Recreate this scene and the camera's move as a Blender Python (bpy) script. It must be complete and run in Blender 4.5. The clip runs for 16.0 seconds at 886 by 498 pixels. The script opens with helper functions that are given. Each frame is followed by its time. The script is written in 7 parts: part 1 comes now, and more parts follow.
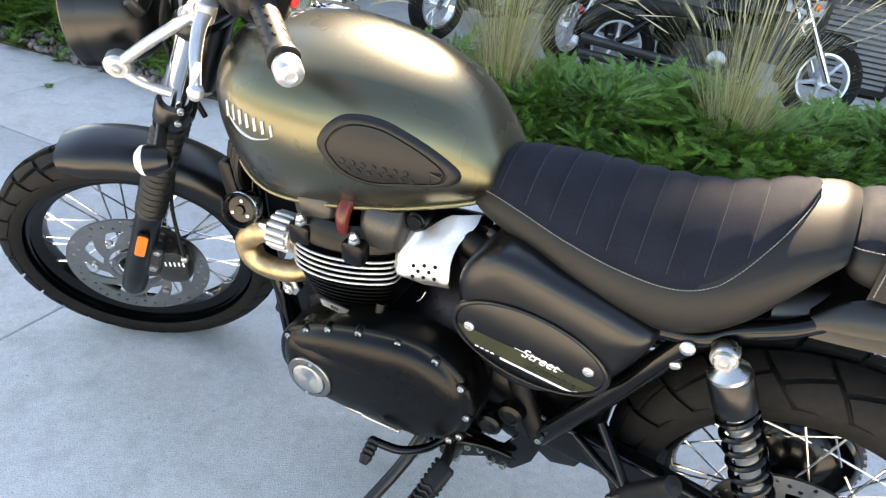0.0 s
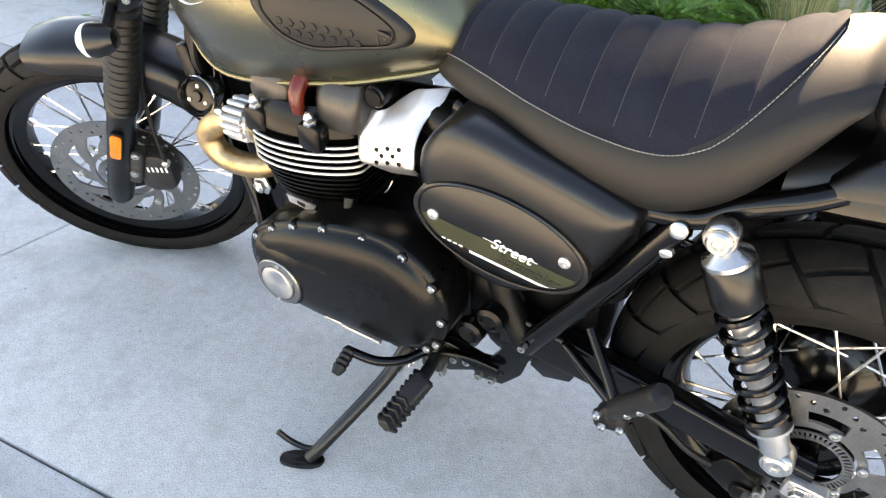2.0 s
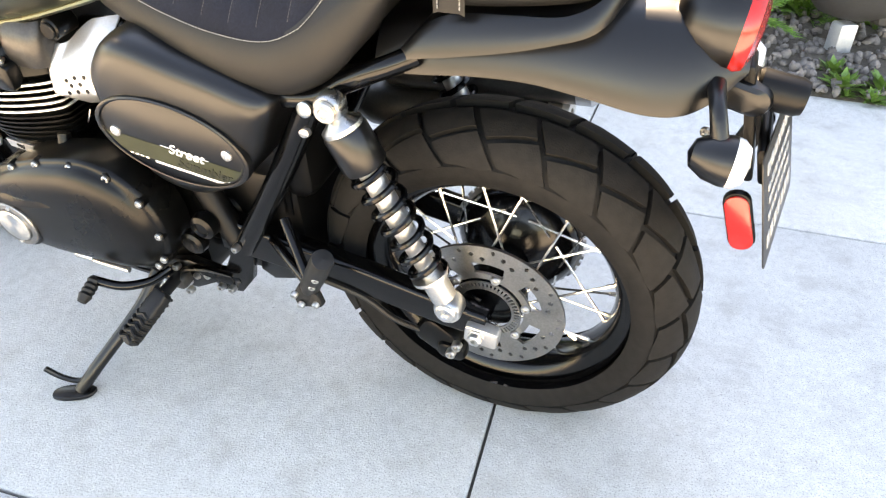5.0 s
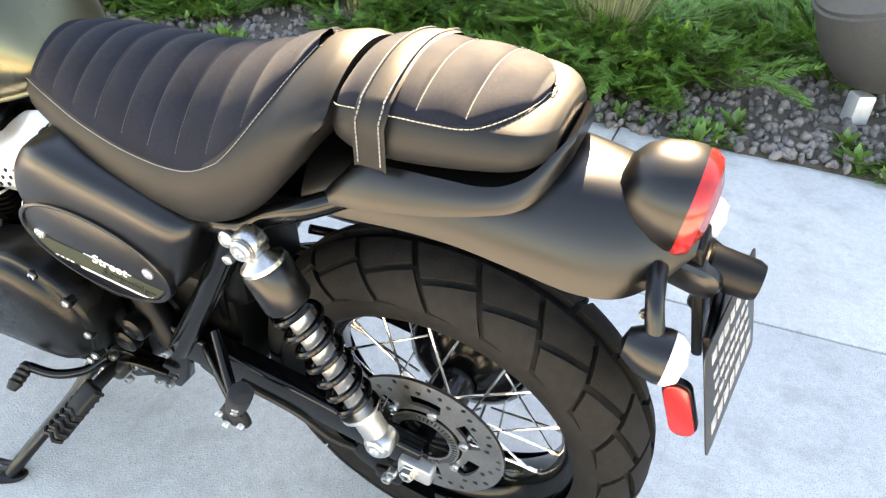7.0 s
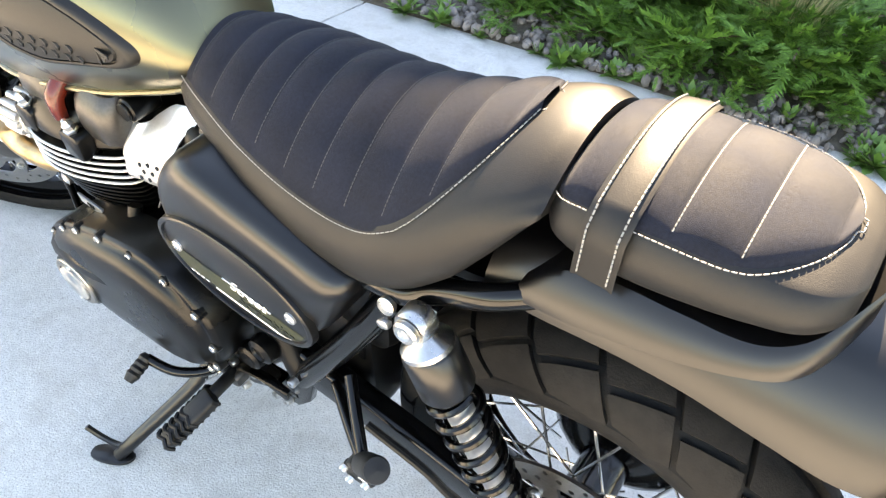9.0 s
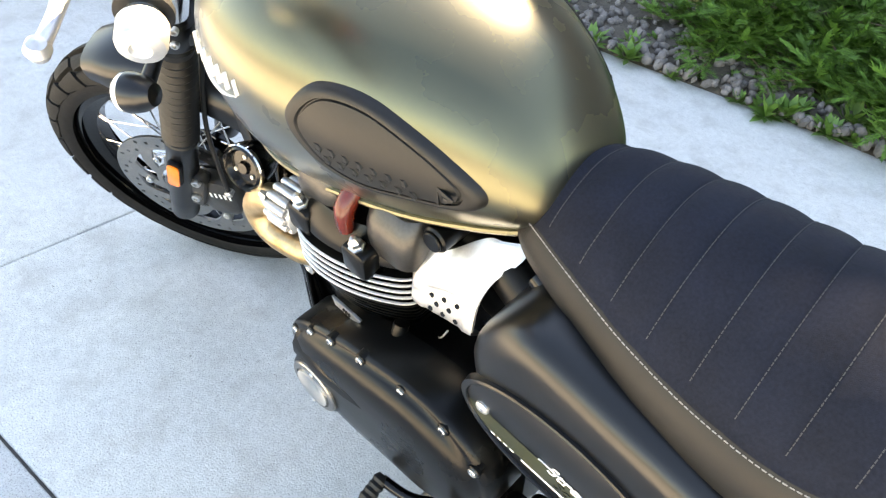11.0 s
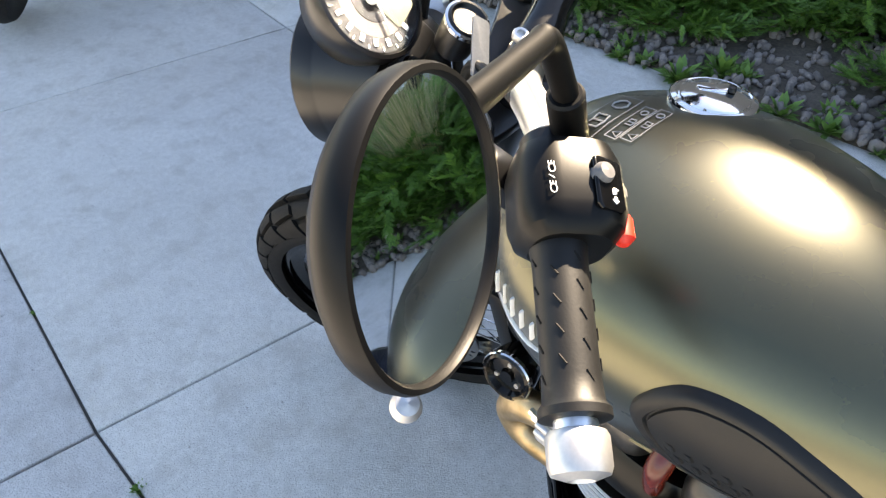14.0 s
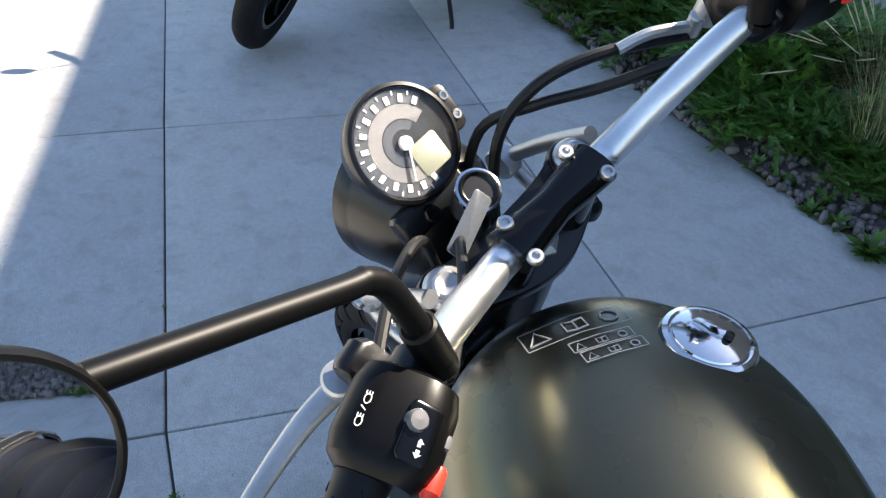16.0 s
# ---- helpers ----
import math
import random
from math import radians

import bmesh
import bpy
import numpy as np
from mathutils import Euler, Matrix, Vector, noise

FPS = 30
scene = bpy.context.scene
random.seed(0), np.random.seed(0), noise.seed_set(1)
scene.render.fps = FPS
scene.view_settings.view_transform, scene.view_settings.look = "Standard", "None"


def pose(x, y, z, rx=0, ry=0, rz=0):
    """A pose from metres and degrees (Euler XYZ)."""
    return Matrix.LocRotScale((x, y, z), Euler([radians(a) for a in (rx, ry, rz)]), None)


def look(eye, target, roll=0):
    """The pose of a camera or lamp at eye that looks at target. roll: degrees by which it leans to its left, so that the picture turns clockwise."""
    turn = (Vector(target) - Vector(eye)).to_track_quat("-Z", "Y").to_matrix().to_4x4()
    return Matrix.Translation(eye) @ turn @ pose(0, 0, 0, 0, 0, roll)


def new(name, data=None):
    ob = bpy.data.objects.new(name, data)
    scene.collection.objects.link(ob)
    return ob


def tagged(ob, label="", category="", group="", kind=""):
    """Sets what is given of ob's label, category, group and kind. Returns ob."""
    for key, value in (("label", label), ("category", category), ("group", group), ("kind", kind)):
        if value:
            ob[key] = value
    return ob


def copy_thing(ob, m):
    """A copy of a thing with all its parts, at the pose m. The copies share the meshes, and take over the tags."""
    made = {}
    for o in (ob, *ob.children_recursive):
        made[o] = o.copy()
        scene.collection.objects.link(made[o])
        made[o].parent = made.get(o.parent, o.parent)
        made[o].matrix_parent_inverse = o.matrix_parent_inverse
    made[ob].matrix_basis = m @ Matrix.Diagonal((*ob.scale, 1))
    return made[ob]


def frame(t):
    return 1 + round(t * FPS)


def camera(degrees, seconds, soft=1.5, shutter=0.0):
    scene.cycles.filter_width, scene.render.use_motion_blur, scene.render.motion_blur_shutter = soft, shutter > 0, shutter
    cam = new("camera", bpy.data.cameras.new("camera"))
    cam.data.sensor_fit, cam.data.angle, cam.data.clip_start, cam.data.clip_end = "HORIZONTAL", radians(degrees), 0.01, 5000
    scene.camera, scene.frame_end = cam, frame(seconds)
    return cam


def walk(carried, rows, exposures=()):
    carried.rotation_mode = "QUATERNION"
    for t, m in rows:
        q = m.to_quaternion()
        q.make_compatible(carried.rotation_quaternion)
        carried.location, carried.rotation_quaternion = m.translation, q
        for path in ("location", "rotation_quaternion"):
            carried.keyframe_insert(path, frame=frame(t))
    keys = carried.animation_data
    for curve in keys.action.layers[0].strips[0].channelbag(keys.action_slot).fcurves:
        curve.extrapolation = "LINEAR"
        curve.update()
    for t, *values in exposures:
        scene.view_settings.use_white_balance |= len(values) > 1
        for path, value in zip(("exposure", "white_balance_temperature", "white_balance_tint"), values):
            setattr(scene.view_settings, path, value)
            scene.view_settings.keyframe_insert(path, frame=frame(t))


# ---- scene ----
cam = camera(63.0, 16.0, soft=1.25)
PATH = [
    (0, (0.373, -1.097, 1.214), (-0.103, 0.571, 0.22), 8.0),
    (0.5, (0.35, -0.998, 1.166), (-0.189, 0.616, 0.116), 6.9),
    (1, (0.348, -0.957, 1.137), (-0.199, 0.63, 0.049), 6.3),
    (1.5, (0.414, -0.963, 1.105), (-0.226, 0.587, 0.015), 5.1),
    (2, (0.515, -0.963, 1.069), (-0.122, 0.564, -0.055), 4.2),
    (2.5, (0.585, -0.96, 1.044), (-0.031, 0.547, -0.116), 3.1),
    (3, (0.649, -0.972, 1.023), (0.086, 0.54, -0.159), 2.8),
    (3.5, (0.716, -0.987, 1.018), (0.195, 0.547, -0.155), 2.5),
    (4, (0.774, -0.99, 1.009), (0.288, 0.559, -0.159), 2.1),
    (4.5, (0.842, -0.995, 1.019), (0.393, 0.57, -0.143), 0.8),
    (4.7, (0.87, -0.999, 1.026), (0.434, 0.572, -0.133), 0.8),
    (6.8, (0.979, -0.845, 1.133), (0.5, 0.711, -0.029), 2.8),
    (7, (0.962, -0.807, 1.148), (0.474, 0.752, -0.005), 3.5),
    (7.5, (0.922, -0.75, 1.175), (0.405, 0.754, -0.038), 5.8),
    (8, (0.882, -0.692, 1.162), (0.264, 0.785, -0.037), 6.2),
    (8.2, (0.87, -0.665, 1.167), (0.197, 0.768, -0.056), 6.8),
    (10.3, (0.511, -0.638, 1.181), (-0.109, 0.685, -0.185), 6.9),
    (10.5, (0.476, -0.626, 1.177), (-0.18, 0.674, -0.193), 6.8),
    (11, (0.382, -0.606, 1.194), (-0.446, 0.619, -0.153), 6.3),
    (11.5, (0.332, -0.581, 1.176), (-0.635, 0.565, -0.148), 5.0),
    (12, (0.249, -0.574, 1.173), (-0.749, 0.533, -0.161), 3.4),
    (12.5, (0.152, -0.574, 1.191), (-0.858, 0.538, -0.129), 2.6),
    (13, (0.099, -0.591, 1.243), (-0.937, 0.507, -0.069), 2.2),
    (13.5, (0.062, -0.587, 1.269), (-0.972, 0.511, -0.044), 2.0),
    (14, (0.042, -0.56, 1.294), (-1.003, 0.49, -0.05), 0.3),
    (14.5, (0.037, -0.508, 1.312), (-1.117, 0.448, -0.012), -0.6),
    (15, (0.052, -0.451, 1.33), (-1.227, 0.418, 0.062), -0.7),
    (15.5, (0.105, -0.401, 1.349), (-1.268, 0.359, 0.109), 1.5),
    (16, (0.107, -0.349, 1.371), (-1.321, 0.322, 0.142), 3.7),
]
EXPOSURES = [(0.0, 3.18, 8850, 14), (1.0, 3.2, 9050, 14), (2.0, 3.4, 9700, 17), (4.5, 3.87, 10900, 18), (7.0, 3.76, 10000, 14), (8.2, 3.83, 9600, 14), (10.5, 3.86, 9750, 15), (11.0, 3.68, 9750, 13),
             (12.5, 3.1, 9100, 13), (13.5, 2.75, 8500, 14), (14.5, 2.5, 7800, 13), (15.0, 2.28, 7450, 13), (16.0, 1.79, 6850, 12)]
walk(cam, [(t, look(eye, target, roll)) for t, eye, target, roll in PATH], EXPOSURES)

# ---- world and sun ----
SUN = Vector((-0.12, 0.715, 0.675)).normalized()
world = bpy.data.worlds.new("sky")
scene.world = world
world.use_nodes = True
wn = world.node_tree.nodes
sky = wn.new("ShaderNodeTexSky")
sky.sky_type = "NISHITA"
sky.sun_disc = False
sky.sun_elevation = math.asin(SUN.z)
sky.sun_rotation = math.atan2(SUN.x, SUN.y)
sky.dust_density = 0.2
sky.ozone_density = 2.0
wn["Background"].inputs["Strength"].default_value = 0.078
world.node_tree.links.new(sky.outputs[0], wn["Background"].inputs["Color"])
sun_data = bpy.data.lights.new("sun", "SUN")
sun_data.energy, sun_data.angle, sun_data.color = 5.0, radians(0.55), (1.0, 0.91, 0.78)
sun = new("sun", sun_data)
sun.matrix_world = look((SUN * 40), (0, 0, 0))

# ---- materials ----
def material(name, base, rough=0.5, metal=0.0, vary=0.12, scale=40.0, bump=0.0, bump_scale=200.0, coat=0.0, spec=0.5, rvary=0.1, second=None, per_object=0.0, per_island=0.0, **more):
    """A surface with variation at two scales in colour and roughness, and a fine relief."""
    m = bpy.data.materials.new(name)
    m.use_nodes = True
    nt = m.node_tree
    n, l = nt.nodes, nt.links
    b = n["Principled BSDF"]
    b.inputs["Metallic"].default_value = metal
    b.inputs["Coat Weight"].default_value = coat
    b.inputs["Coat Roughness"].default_value = 0.12
    b.inputs["Specular IOR Level"].default_value = spec
    for key, value in more.items():
        b.inputs[key.replace("_", " ")].default_value = value
    tc = n.new("ShaderNodeTexCoord")
    fine, broad = n.new("ShaderNodeTexNoise"), n.new("ShaderNodeTexNoise")
    fine.inputs["Scale"].default_value, broad.inputs["Scale"].default_value = scale * 6, scale * 0.35
    fine.inputs["Detail"].default_value = broad.inputs["Detail"].default_value = 5
    l.new(tc.outputs["Object"], fine.inputs["Vector"])
    l.new(tc.outputs["Object"], broad.inputs["Vector"])
    both = n.new("ShaderNodeMath")
    both.operation = "ADD"
    l.new(fine.outputs["Fac"], both.inputs[0])
    l.new(broad.outputs["Fac"], both.inputs[1])
    total = both.outputs[0]
    for amount, src in ((per_object, "obj"), (per_island, "isl")):
        if amount:
            node = n.new("ShaderNodeObjectInfo") if src == "obj" else n.new("ShaderNodeNewGeometry")
            mul = n.new("ShaderNodeMath")
            mul.operation = "MULTIPLY_ADD"
            mul.inputs[1].default_value = amount
            l.new(node.outputs["Random" if src == "obj" else "Random Per Island"], mul.inputs[0])
            l.new(total, mul.inputs[2])
            total = mul.outputs[0]
    ramp = n.new("ShaderNodeMapRange")
    ramp.inputs["From Min"].default_value, ramp.inputs["From Max"].default_value = 0.65, 1.35 + per_object + per_island
    l.new(total, ramp.inputs["Value"])
    mix = n.new("ShaderNodeMix")
    mix.data_type = "RGBA"
    second = second or tuple(min(1, c * (1 + 2 * vary)) for c in base)
    mix.inputs["A"].default_value = (*[c * (1 - vary) for c in base], 1)
    mix.inputs["B"].default_value = (*second, 1)
    l.new(ramp.outputs[0], mix.inputs["Factor"])
    l.new(mix.outputs["Result"], b.inputs["Base Color"])
    rr = n.new("ShaderNodeMapRange")
    rr.inputs["From Min"].default_value, rr.inputs["From Max"].default_value = 0.3, 0.7
    rr.inputs["To Min"].default_value, rr.inputs["To Max"].default_value = max(0.02, rough * (1 - rvary)), min(1, rough * (1 + rvary))
    l.new(broad.outputs["Fac"], rr.inputs["Value"])
    l.new(rr.outputs[0], b.inputs["Roughness"])
    if bump:
        grain, bp = n.new("ShaderNodeTexNoise"), n.new("ShaderNodeBump")
        grain.inputs["Scale"].default_value, grain.inputs["Detail"].default_value = bump_scale, 4
        bp.inputs["Strength"].default_value, bp.inputs["Distance"].default_value = bump, 0.002
        l.new(tc.outputs["Object"], grain.inputs["Vector"])
        l.new(grain.outputs["Fac"], bp.inputs["Height"])
        l.new(bp.outputs[0], b.inputs["Normal"])
    return m


M_TANK = material("khaki_metallic_paint", (0.058, 0.053, 0.010), 0.28, 1.0, 0.05, 30, 0.0, 900, coat=1.0, Coat_Roughness=0.33, Coat_IOR=1.76)
M_BLACK = material("satin_black_paint", (0.0016, 0.0016, 0.002), 0.31, 0.0, 0.1, 20, 0.004, 700, spec=0.5)
M_GLOSS = material("gloss_black_enamel", (0.002, 0.002, 0.0022), 0.16, 0.0, 0.1, 20, spec=0.33)
M_STEM = material("matt_black_coating", (0.0022, 0.0022, 0.0024), 0.45, 0.0, 0.1, 20, 0.01, 900, spec=0.2)
M_CASE = material("black_powder_coat", (0.0018, 0.0018, 0.0017), 0.29, 0.0, 0.15, 25, 0.02, 1400, spec=0.24)
M_PLASTIC = material("black_plastic", (0.002, 0.002, 0.0021), 0.36, 0.0, 0.15, 30, 0.02, 1200, spec=0.22)
M_RUBBER = material("black_rubber", (0.004, 0.004, 0.004), 0.5, 0.0, 0.25, 30, 0.05, 500, spec=0.4)
M_TYRE = material("dusty_tyre_rubber", (0.0058, 0.0056, 0.0056), 0.66, 0.0, 0.3, 12, 0.25, 350, spec=0.17, second=(0.0155, 0.0143, 0.0132))
M_VINYL = material("seat_side_vinyl", (0.0058, 0.0058, 0.006), 0.52, 0.0, 0.15, 40, 0.12, 900, spec=0.33)
M_SEAT = material("seat_top_suede", (0.0078, 0.0098, 0.0165), 0.8, 0.0, 0.3, 60, 0.3, 1500, spec=0.12, Sheen_Weight=0.06, Sheen_Roughness=0.45)
M_STITCH = material("grey_thread", (0.21, 0.207, 0.2), 0.85, 0, 0.15, 200)
M_THREAD = material("dark_thread", (0.05, 0.05, 0.052), 0.8, 0, 0.15, 200)
M_CHROME = material("chrome", (0.75, 0.75, 0.76), 0.1, 1.0, 0.04, 20)
M_ALU = material("brushed_aluminium", (0.62, 0.62, 0.61), 0.34, 1.0, 0.1, 60, 0.08, 900)
M_BRIGHT = material("bead_blasted_aluminium", (0.55, 0.55, 0.55), 0.4, 0.85, 0.06, 50, 0.05, 1200)
M_SPUN = material("spun_steel", (0.6, 0.59, 0.57), 0.3, 1.0, 0.08, 50, Anisotropic=0.9)
spin = M_SPUN.node_tree.nodes.new("ShaderNodeTangent")
spin.direction_type, spin.axis = "RADIAL", "Y"
M_SPUN.node_tree.links.new(spin.outputs[0], M_SPUN.node_tree.nodes["Principled BSDF"].inputs["Tangent"])
M_FIN = material("machined_fin_edge", (0.93, 0.92, 0.9), 0.38, 0.8, 0.05, 50)
M_CAST = material("cast_grey_metal", (0.06, 0.057, 0.054), 0.36, 0.7, 0.15, 40, 0.05, 1000)
M_STEEL = material("stainless_disc", (0.27, 0.262, 0.25), 0.36, 1.0, 0.15, 50, 0.05, 800)
M_SPOKE = material("polished_spoke", (0.78, 0.77, 0.75), 0.2, 1.0, 0.05, 60)
M_BOLT = material("zinc_bolt", (0.6, 0.59, 0.57), 0.3, 1.0, 0.1, 120)
M_PIPE = material("heat_tinted_pipe", (0.40, 0.27, 0.13), 0.42, 1.0, 0.2, 14, second=(0.58, 0.44, 0.27))
M_STICKER = material("grey_sticker_print", (0.36, 0.36, 0.35), 0.5, 0, 0.1, 80)
M_GAUGEGLASS = material("gauge_glass", (1.0, 1.0, 1.0), 0.03, 0, 0.0, 10, Transmission_Weight=1.0, IOR=1.3)
M_KNOB = material("grey_button_plastic", (0.12, 0.12, 0.125), 0.45, 0, 0.1, 80)
M_REDCAP = material("dark_red_rubber", (0.09, 0.011, 0.006), 0.22, 0, 0.2, 60)
M_AMBER = material("amber_reflector", (0.8, 0.17, 0.005), 0.25, 0, 0.1, 80, coat=0.6)
M_REDLENS = material("red_lens", (0.3, 0.01, 0.008), 0.2, 0, 0.1, 80, coat=0.4)
M_CLEAR = material("clear_lens", (0.8, 0.8, 0.8), 0.12, 0, 0.05, 60, coat=0.5)
M_TAG = material("smoky_clear_plastic", (0.09, 0.1, 0.115), 0.22, 0, 0.1, 60, coat=0.3)
M_WHITE = material("white_lettering", (0.82, 0.82, 0.8), 0.5, 0, 0.03, 60)
M_OLIVE = material("olive_decal", (0.022, 0.024, 0.007), 0.4, 0, 0.1, 60)
M_DKOLIVE = material("dark_decal_script", (0.008, 0.009, 0.004), 0.4, 0, 0.1, 60)
M_RED = material("red_switch", (0.75, 0.03, 0.015), 0.4, 0, 0.06, 80)
M_MIRROR = material("mirror_silver", (0.86, 0.87, 0.88), 0.015, 1.0, 0.01, 10)
M_DIAL = material("dial_face", (0.006, 0.0075, 0.01), 0.4, 0, 0.1, 60, spec=0.3)
M_DIALRING = material("dial_ring", (0.035, 0.04, 0.05), 0.4, 0.0, 0.05, 60)
M_BAR = material("satin_anodised_bar", (0.86, 0.87, 0.88), 0.33, 1.0, 0.03, 60, 0.03, 900)
M_LCD = material("lcd_panel", (0.2, 0.21, 0.165), 0.4, 0, 0.05, 60)
M_CREAM = material("spring_seat_silver", (0.5, 0.5, 0.49), 0.28, 1.0, 0.06, 60)
M_SLAB = material("broom_finished_concrete", (0.56, 0.555, 0.535), 0.85, 0, 0.12, 9, 0.8, 260, spec=0.3, per_object=0.1)


def weathered(m, stain, speck):
    """Adds sand-grain specks and wide soft stains to a material's colour."""
    nt = m.node_tree
    n, l = nt.nodes, nt.links
    b = n["Principled BSDF"]
    src = b.inputs["Base Color"].links[0].from_socket
    tc = n.new("ShaderNodeTexCoord")
    for scale, detail, lo, hi, col, amount in ((330, 3, 0.53, 0.66, speck, 0.6), (1.6, 6, 0.47, 0.75, stain, 0.3), (12, 7, 0.5, 0.72, stain, 0.42), (75, 4, 0.67, 0.75, (0.12, 0.11, 0.1), 0.5), (240, 2, 0.6, 0.68, (0.75, 0.74, 0.72), 0.5)):
        tx, rg, mx = n.new("ShaderNodeTexNoise"), n.new("ShaderNodeMapRange"), n.new("ShaderNodeMix")
        tx.inputs["Scale"].default_value, tx.inputs["Detail"].default_value = scale, detail
        l.new(tc.outputs["Object"], tx.inputs["Vector"])
        rg.inputs["From Min"].default_value, rg.inputs["From Max"].default_value, rg.inputs["To Max"].default_value = lo, hi, amount
        l.new(tx.outputs["Fac"], rg.inputs["Value"])
        mx.data_type = "RGBA"
        mx.inputs["B"].default_value = (*col, 1)
        l.new(rg.outputs[0], mx.inputs["Factor"])
        l.new(src, mx.inputs["A"])
        src = mx.outputs["Result"]
    l.new(src, b.inputs["Base Color"])


weathered(M_SLAB, (0.33, 0.31, 0.28), (0.2, 0.19, 0.18))
M_JOINT = material("joint_dirt", (0.1, 0.094, 0.086), 0.95, 0, 0.3, 30, 0.4, 120)
M_ASPHALT = material("added_dark_asphalt", (0.06, 0.06, 0.062), 0.9, 0, 0.3, 9, 0.6, 160)
M_SOIL = material("bed_soil", (0.09, 0.075, 0.06), 0.95, 0, 0.35, 14, 0.6, 60)
M_GRAVEL = material("river_gravel", (0.08, 0.075, 0.072), 0.75, 0, 0.2, 30, 0.2, 200, second=(0.3, 0.26, 0.24), per_island=0.9)
M_JUNIPER = material("juniper_foliage", (0.022, 0.088, 0.011), 0.55, 0, 0.3, 8, second=(0.18, 0.38, 0.06), per_island=0.9)
M_WEED = material("weed_leaf", (0.08, 0.19, 0.03), 0.55, 0, 0.2, 12, second=(0.16, 0.3, 0.06), per_island=0.6)
M_BLADE = material("grass_blade", (0.13, 0.19, 0.045), 0.6, 0, 0.2, 5, second=(0.62, 0.52, 0.3), per_island=1.6)
M_SEEDHEAD = material("dry_seed_head", (0.5, 0.42, 0.28), 0.8, 0, 0.2, 30)
M_BARK = material("bark", (0.11, 0.08, 0.055), 0.9, 0, 0.3, 20, 0.5, 60)
M_STUCCO = material("taupe_stucco", (0.14, 0.13, 0.12), 0.9, 0, 0.1, 3, 0.4, 60)
M_FRAME = material("pale_window_frame", (0.42, 0.43, 0.44), 0.45, 0.2, 0.1, 10)
M_SILL = material("white_sill", (0.7, 0.7, 0.69), 0.6, 0, 0.06, 10)
M_GLASS = material("shop_glass", (0.02, 0.022, 0.022), 0.04, 0.0, 0.05, 3, spec=0.9)
M_WHITEWHEEL = material("silver_cast_wheel", (0.7, 0.72, 0.75), 0.35, 0.5, 0.06, 20)
M_CONE = material("orange_cone_plastic", (0.85, 0.12, 0.02), 0.55, 0, 0.1, 12)
M_BROWN = material("taupe_lamp_plastic", (0.075, 0.068, 0.064), 0.55, 0, 0.1, 14, 0.1, 300)
M_ROOF = material("roof_metal", (0.12, 0.12, 0.125), 0.5, 0.3, 0.1, 4)


# ---- mesh tools: a mesh is (list of points, list of faces) ----
def join(*ms):
    V, F = [], []
    for v, f in ms:
        o = len(V)
        V += list(v)
        F += [tuple(i + o for i in q) for q in f]
    return V, F


def xf(m, mat):
    return [tuple(mat @ Vector(v)) for v in m[0]], m[1]


def flip_y(m):
    return [(x, -y, z) for x, y, z in m[0]], [tuple(reversed(f)) for f in m[1]]


def spline(pts, k=6, closed=False):
    P = [Vector(p) for p in pts]
    n = len(P)
    out = []
    for i in range(n if closed else n - 1):
        if closed:
            a, b, c, d = P[i - 1], P[i], P[(i + 1) % n], P[(i + 2) % n]
        else:
            a, b, c, d = P[max(i - 1, 0)], P[i], P[i + 1], P[min(i + 2, n - 1)]
        for j in range(k):
            t = j / k
            out.append(0.5 * ((2 * b) + (c - a) * t + (2 * a - 5 * b + 4 * c - d) * t * t + (3 * b - a - 3 * c + d) * t ** 3))
    if not closed:
        out.append(P[-1])
    return out


def ci(x, xs, ys):
    """Smooth interpolation of a table."""
    if x <= xs[0]:
        return ys[0]
    if x >= xs[-1]:
        return ys[-1]
    i = max(j for j in range(len(xs) - 1) if xs[j] <= x)
    h = xs[i + 1] - xs[i]

    def slope(j):
        if j == 0:
            return (ys[1] - ys[0]) / (xs[1] - xs[0])
        if j == len(xs) - 1:
            return (ys[-1] - ys[-2]) / (xs[-1] - xs[-2])
        return (ys[j + 1] - ys[j - 1]) / (xs[j + 1] - xs[j - 1])

    t = (x - xs[i]) / h
    a, b = slope(i) * h, slope(i + 1) * h
    return (2 * t ** 3 - 3 * t * t + 1) * ys[i] + (t ** 3 - 2 * t * t + t) * a + (3 * t * t - 2 * t ** 3) * ys[i + 1] + (t ** 3 - t * t) * b


def loft(rings, closed=True, cap=True):
    n = len(rings[0])
    V = [tuple(p) for r in rings for p in r]
    F = []
    for a in range(len(rings) - 1):
        for i in range(n if closed else n - 1):
            j = (i + 1) % n
            F.append((a * n + i, a * n + j, (a + 1) * n + j, (a + 1) * n + i))
    if cap and closed:
        F.append(tuple(reversed(range(n))))
        F.append(tuple((len(rings) - 1) * n + i for i in range(n)))
    return V, F


def frames(P):
    tang = [(P[min(i + 1, len(P) - 1)] - P[max(i - 1, 0)]).normalized() for i in range(len(P))]
    up = Vector((0, 0, 1)) if abs(tang[0].z) < 0.9 else Vector((1, 0, 0))
    u = tang[0].cross(up).normalized()
    out = []
    for t in tang:
        u = (u - t * u.dot(t)).normalized()
        out.append((u, t.cross(u)))
    return out


